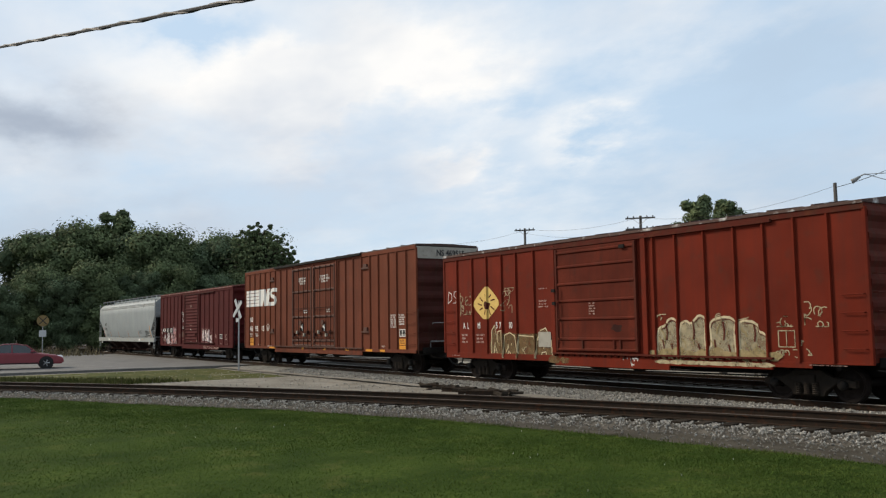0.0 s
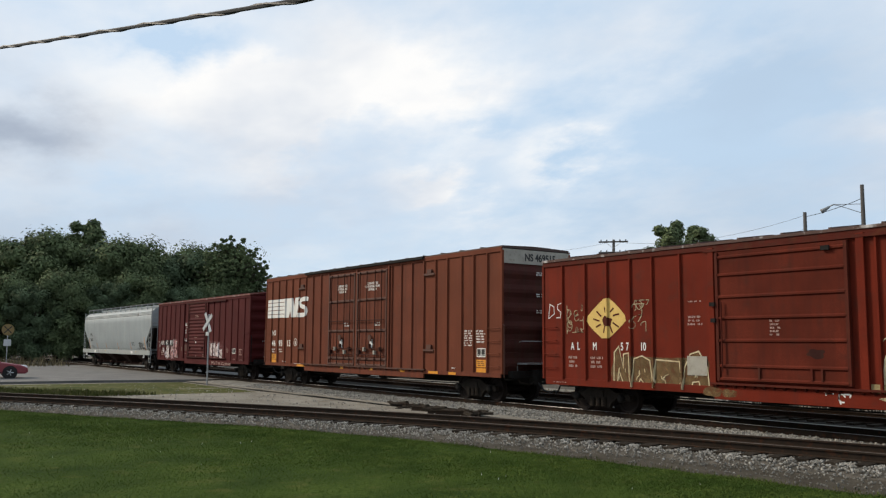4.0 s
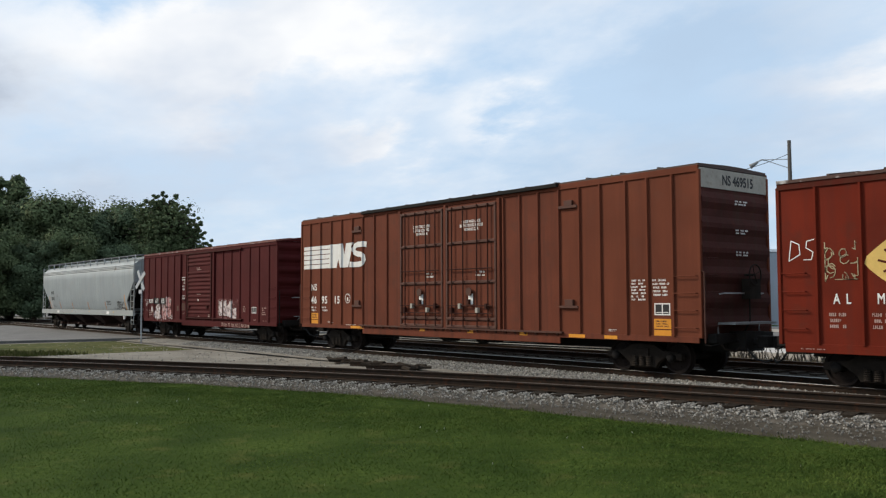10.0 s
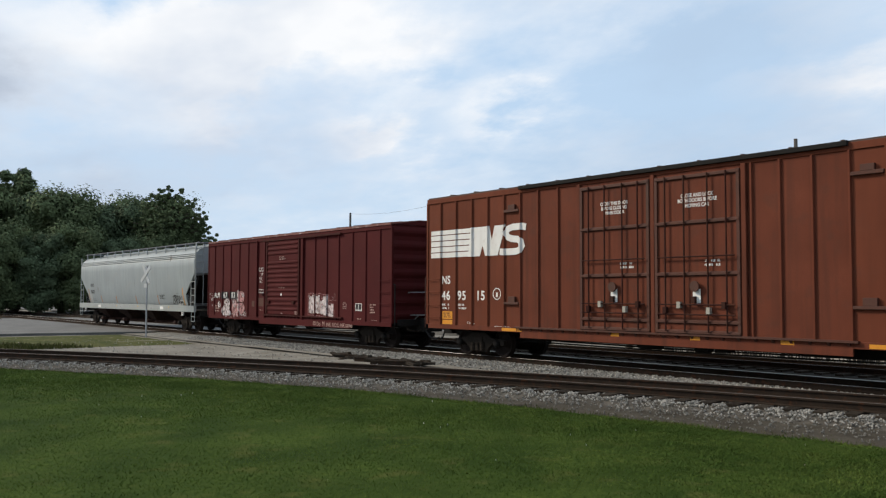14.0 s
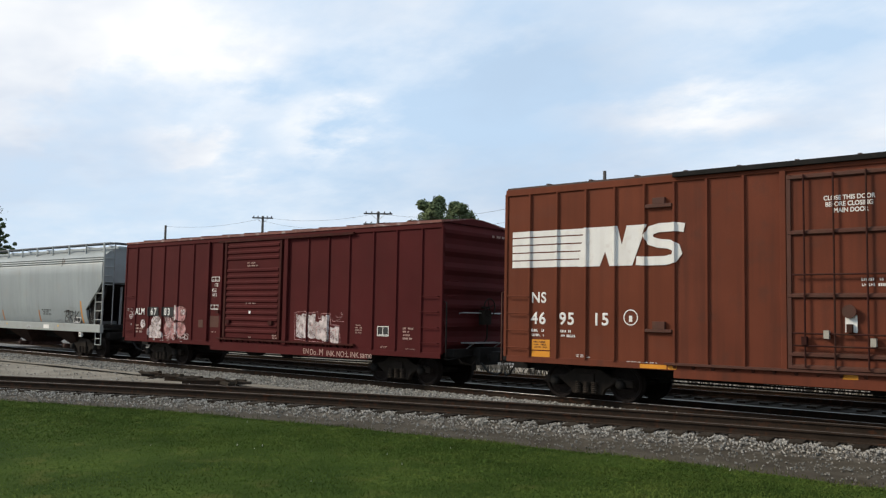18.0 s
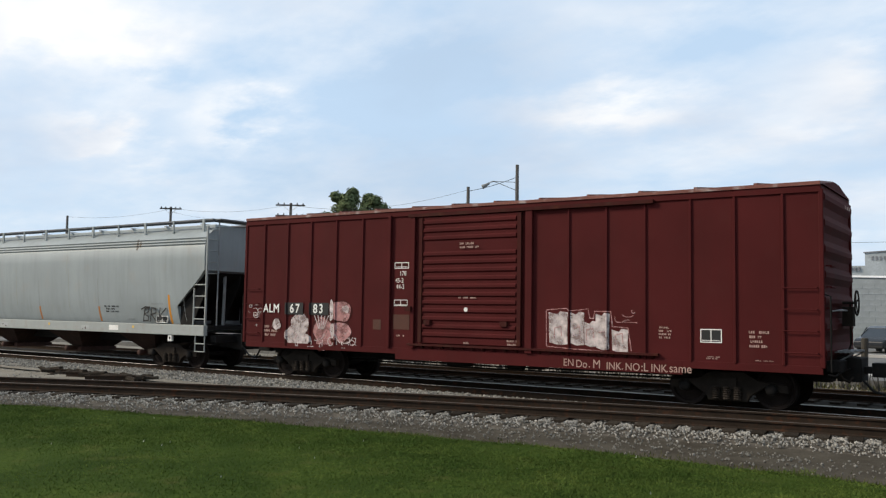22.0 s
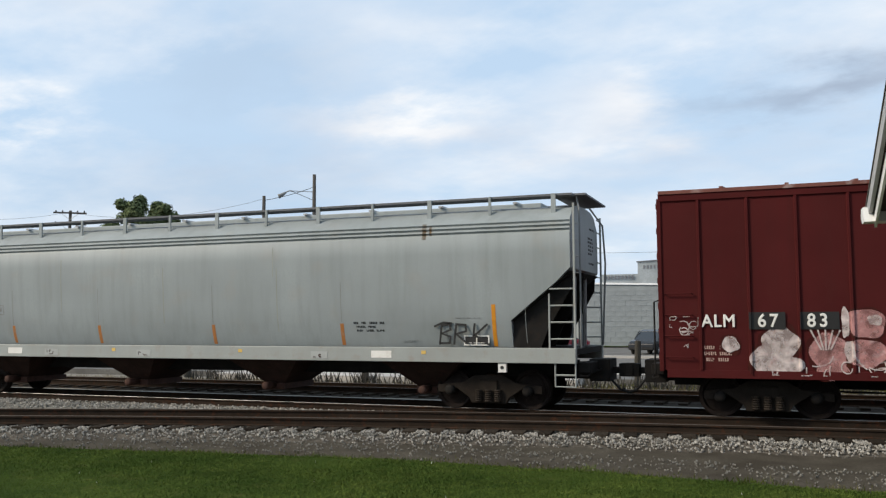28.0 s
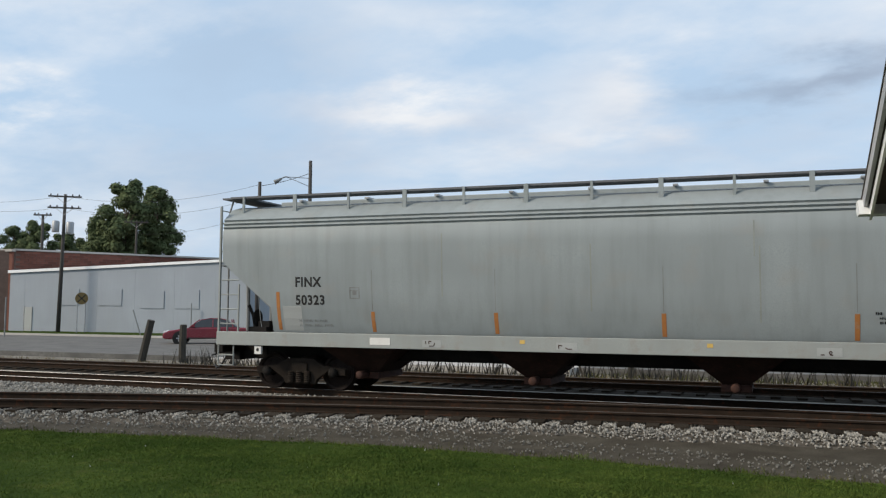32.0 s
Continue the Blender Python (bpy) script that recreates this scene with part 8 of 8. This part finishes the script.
lawn_blades(640000, 21)
blades("grass_fringe", 9000, lawn_fringe, 22, 0.02, 0.06, 0.008, "verge", "ragged grass edge along the gravel", "grass")
blades("grass_tufts", 26000, lawn_tufts, 29, 0.02, 0.07, 0.008, "blade", "green tufts creeping into the dirt", "grass", 0.9)
blades("clover_heads", 40, on_lawn, 23, 0.03, 0.045, 0.011, "clover", "small white clover heads in the lawn", "clover")


def verge_spot(rnd):
    x = rnd.uniform(-50, -37.5)
    lo = branch_point(x, -2.6)[1]
    return x, lo + rnd.uniform(0, 1) ** 1.5 * min(4.5, 15.9 - lo), -0.27


def rear_weeds(rnd):
    x = rnd.uniform(-34, 4)
    return x, 28.3 + rnd.gauss(0, 0.35) + 0.3 * noise.noise((x * 0.6, 0, 0)), -0.30


def stalk_spot(rnd):
    x = -22 + 30 * rnd.random()
    x += 0.5 * noise.noise((x, 2, 0))
    return x, 28.6 + rnd.gauss(0, 0.25), -0.30


def road_weeds(rnd):
    return -86 + 6 * rnd.random() ** 2, rnd.uniform(4, 17), -0.25


blades("verge_grass", 9000, verge_spot, 24, 0.05, 0.22, 0.03, "verge", "dry and green rough grass beside the crossing", "grass")
blades("dry_weeds", 3500, rear_weeds, 25, 0.05, 0.20, 0.016, "weed", "dry brown weeds behind the rear track", "weeds")
blades("weed_stalks", 1100, stalk_spot, 26, 0.25, 0.80, 0.030, "post", "dark dry weed stalks behind the rear track", "weeds")
def far_weeds(rnd):
    x = rnd.uniform(-6, 8)
    return x, 29.2 + rnd.gauss(0, 0.6), -0.28


blades("green_weeds", 3000, far_weeds, 28, 0.05, 0.2, 0.02, "verge", "grey-green weeds behind the rear track", "weeds")
blades("road_weeds", 700, road_weeds, 27, 0.3, 1.1, 0.05, "weed", "tall dry weeds beside the crossing road", "weeds")


# ---- road vehicles ----
ROLLING = []


def car_wheel(parent, x, y, r, roll):
    bm = bmesh.new()
    s = 1 if y > 0 else -1
    lathe(bm, [(r * 0.62, -0.09), (r * 0.94, -0.10), (r, -0.06), (r, 0.06), (r * 0.94, 0.10), (r * 0.62, 0.09)], 24)
    w = part("wheel", bm, "tyre", parent, at=pose(x, y, r), smooth=False)
    bm = bmesh.new()
    lathe(bm, [(r * 0.62, s * 0.085), (r * 0.55, s * 0.06), (r * 0.15, s * 0.07), (r * 0.10, s * 0.095)], 20)
    for k in range(5):
        a = k * math.tau / 5
        tube(bm, [(r * 0.12 * math.cos(a), s * 0.085, r * 0.12 * math.sin(a)), (r * 0.58 * math.cos(a), s * 0.085, r * 0.58 * math.sin(a))], 0.03, 5)
    part("rim", bm, "rim", w)
    if roll is not None:
        roll.append((w, x, y, r))


def road_car(label, paint, at, style="sedan", group="", rolls=False):
    """A car in parts: body shell, cabin glass, roof, lamps, bumpers, mirrors and wheels; the nose is at +x."""
    c = thing("car", label, "car", group, at=at)
    L, W = (4.7, 0.88) if style == "sedan" else (4.75, 0.95)
    h = L / 2
    if style == "sedan":
        low = [(-h, 0.42), (-h + 0.05, 0.30), (h - 0.08, 0.26), (h, 0.42), (h - 0.02, 0.60), (h - 0.35, 0.74), (0.95, 0.90), (-1.25, 0.94), (-h + 0.12, 0.90), (-h, 0.72)]
        cab = [(1.02, 0.88), (0.30, 1.33), (-0.15, 1.42), (-0.75, 1.41), (-1.05, 1.34), (-1.75, 0.92)]
        roof_z, wr = 1.42, 0.32
    else:
        low = [(-h, 0.45), (-h + 0.05, 0.32), (h - 0.08, 0.30), (h, 0.45), (h - 0.02, 0.75), (h - 0.30, 0.92), (1.25, 1.05), (-1.4, 1.08), (-h + 0.05, 1.05), (-h, 0.8)]
        cab = [(1.35, 1.02), (0.62, 1.58), (0.1, 1.70), (-1.6, 1.70), (-2.0, 1.60), (-2.25, 1.05)]
        roof_z, wr = 1.70, 0.34
    bm = bmesh.new()
    prism(bm, low, "y", -W, W)
    part("body", bm, paint, c, bevel=0.07, smooth=False)
    bm = bmesh.new()
    k = len(cab)
    a = [bm.verts.new((x, -(W - 0.06 - 0.16 * (z - cab[0][1]) / (roof_z - cab[0][1])), z)) for x, z in cab]
    b = [bm.verts.new((x, (W - 0.06 - 0.16 * (z - cab[0][1]) / (roof_z - cab[0][1])), z)) for x, z in cab]
    for i in range(k):
        bm.faces.new((a[i], a[(i + 1) % k], b[(i + 1) % k], b[i]))
    bm.faces.new(a)
    bm.faces.new(b)
    part("cabin_glass", bm, "dark_glass", c, bevel=0.03)
    bm = bmesh.new()
    xs = [p for p in cab if p[1] > roof_z - 0.14]
    prism(bm, [(x, z - 0.02) for x, z in xs] + [(x, z + 0.025) for x, z in xs[::-1]], "y", -(W - 0.20), W - 0.20)
    part("roof", bm, paint, c, bevel=0.02)
    for s in (-1, 1):
        for x in ((0.62, -0.35, -1.45) if style == "sedan" else (0.95, -0.05, -1.15, -2.05)):
            zt = roof_z - 0.06
            bm = bmesh.new()
            tube(bm, [(x + (0.30 if x > 0.5 else 0), s * (W - 0.055), cab[0][1] + 0.04), (x - (0.25 if x > 0.5 else -0.08 if x < -1.3 else 0), s * (W - 0.20), zt)], 0.035, 6)
            part("pillar", bm, paint, c)
        bm = bmesh.new()
        box(bm, h - 0.42, h - 0.04, s * (W - 0.28) - 0.16, s * (W - 0.28) + 0.16, 0.58, 0.72)
        part("headlight", bm, "lamp_lens", c, bevel=0.03)
        bm = bmesh.new()
        box(bm, -h - 0.01, -h + 0.16, s * (W - 0.22) - 0.15, s * (W - 0.22) + 0.15, 0.66, 0.82)
        part("tail_light", bm, "tail_lens", c, bevel=0.02)
        bm = bmesh.new()
        box(bm, 0.62, 0.78, s * (W + 0.02) - 0.07, s * (W + 0.02) + 0.07, 0.94, 1.06)
        part("wing_mirror", bm, paint, c, bevel=0.02)
        for x in (-h + 0.88, h - 0.92):
            bm = bmesh.new()
            lathe(bm, [(wr + 0.07, s * (W - 0.16)), (wr + 0.07, s * (W + 0.006))], 20, centre=(x, 0, wr))
            part("wheel_arch", bm, "tyre", c)
            car_wheel(c, x, s * (W - 0.07), wr, ROLLING[-1][1] if rolls and ROLLING else None)
        bm = bmesh.new()
        box(bm, -h + 1.3, h - 1.35, s * (W - 0.01) - 0.012, s * (W - 0.01) + 0.012, 0.30, 0.36)
        part("door_sill", bm, "tyre", c)
    for x in (h - 0.05, -h + 0.03):
        bm = bmesh.new()
        box(bm, x - 0.06, x + 0.06, -W + 0.06, W - 0.06, 0.33, 0.50)
        part("bumper", bm, "tyre" if style != "sedan" else paint, c, bevel=0.03)
    return c


def lane(x, off=0.0):
    """The slanting road behind the tracks: y for x."""
    return 41.0 + 0.59 * (x + 32.0) + off


def moving_car(label, paint, style, rows):
    ROLLING.append((None, [], rows))
    c = road_car(label, paint, pose(rows[0][1], lane(rows[0][1], rows[0][2]), -0.06, 0, 0, rows[0][3]), style, "cars passing on the road", True)
    ROLLING[-1] = (c, ROLLING[-1][1], rows)
    return c


road_car("faded red sedan waiting beside the railway crossing", "car_red2", pose(-55.9, 7.0, -0.155, 0, 0, 84), "sedan", "parked cars")
road_car("black sport utility car standing in the lot", "car_black", pose(-7.4, 55.5, -0.05, 0, 0, 256) @ Matrix.Scale(0.86, 4), "van", "parked cars")
road_car("silver minivan standing in the lot", "car_silver", pose(-2.6, 62.0, -0.05, 0, 0, 200), "van", "parked cars")
road_car("dark grey sedan standing in the lot", "car_teal", pose(1.2, 60.0, -0.05, 0, 0, 185), "sedan", "parked cars")
# seconds and x; the heading follows the road
moving_car("grey-green sedan driving along the road", "car_teal", "sedan", ((0, -21.0, 0.0, 210.5), (27.0, -21.0), (30.3, -38.6), (32.0, -47.6)))
moving_car("dark red sedan driving along the road", "car_red", "sedan", ((0, -14.6, 0.0, 210.5), (20.5, -14.6), (21.4, -13.2), (29.2, -13.2), (32.0, -30.2)))
moving_car("slate blue sedan driving along the road", "car_blue", "sedan", ((0, -44.0, 3.6, 30.5), (18.0, -44.0), (20.0, -20.5), (22.0, 3.0), (23.0, 15.0), (24.5, 33.0), (32.0, 34.0)))

brick_courses(BRICKS)


def motions():
    for car, x in TRAIN:
        walk(car, [(k * 0.5, pose(x + travelled(k * 0.5), TRACK_Y, 0)) for k in range(65)])
    for ws, x in WHEELSETS:
        walk(ws, [(k * 0.2, pose(x, 0, WHEEL_R, 0, math.degrees(travelled(k * 0.2) / WHEEL_R), 0)) for k in range(161)])

    for car, wheels, rows in ROLLING:
        ts, xs = [r[0] for r in rows], [r[1] for r in rows]
        off, yaw = rows[0][2], rows[0][3]
        grid = sorted({round(k / 15, 4) for k in range(481)})
        walk(car, [(t, pose(float(np.interp(t, ts, xs)), lane(float(np.interp(t, ts, xs)), off), -0.06, 0, 0, yaw)) for t in grid])
        for w, wx, wy, r in wheels:
            walk(w, [(t, pose(wx, wy, r, 0, math.degrees((float(np.interp(t, ts, xs)) - xs[0]) * 1.161 / r) * (1 if yaw < 90 else -1), 0)) for t in grid])


motions()
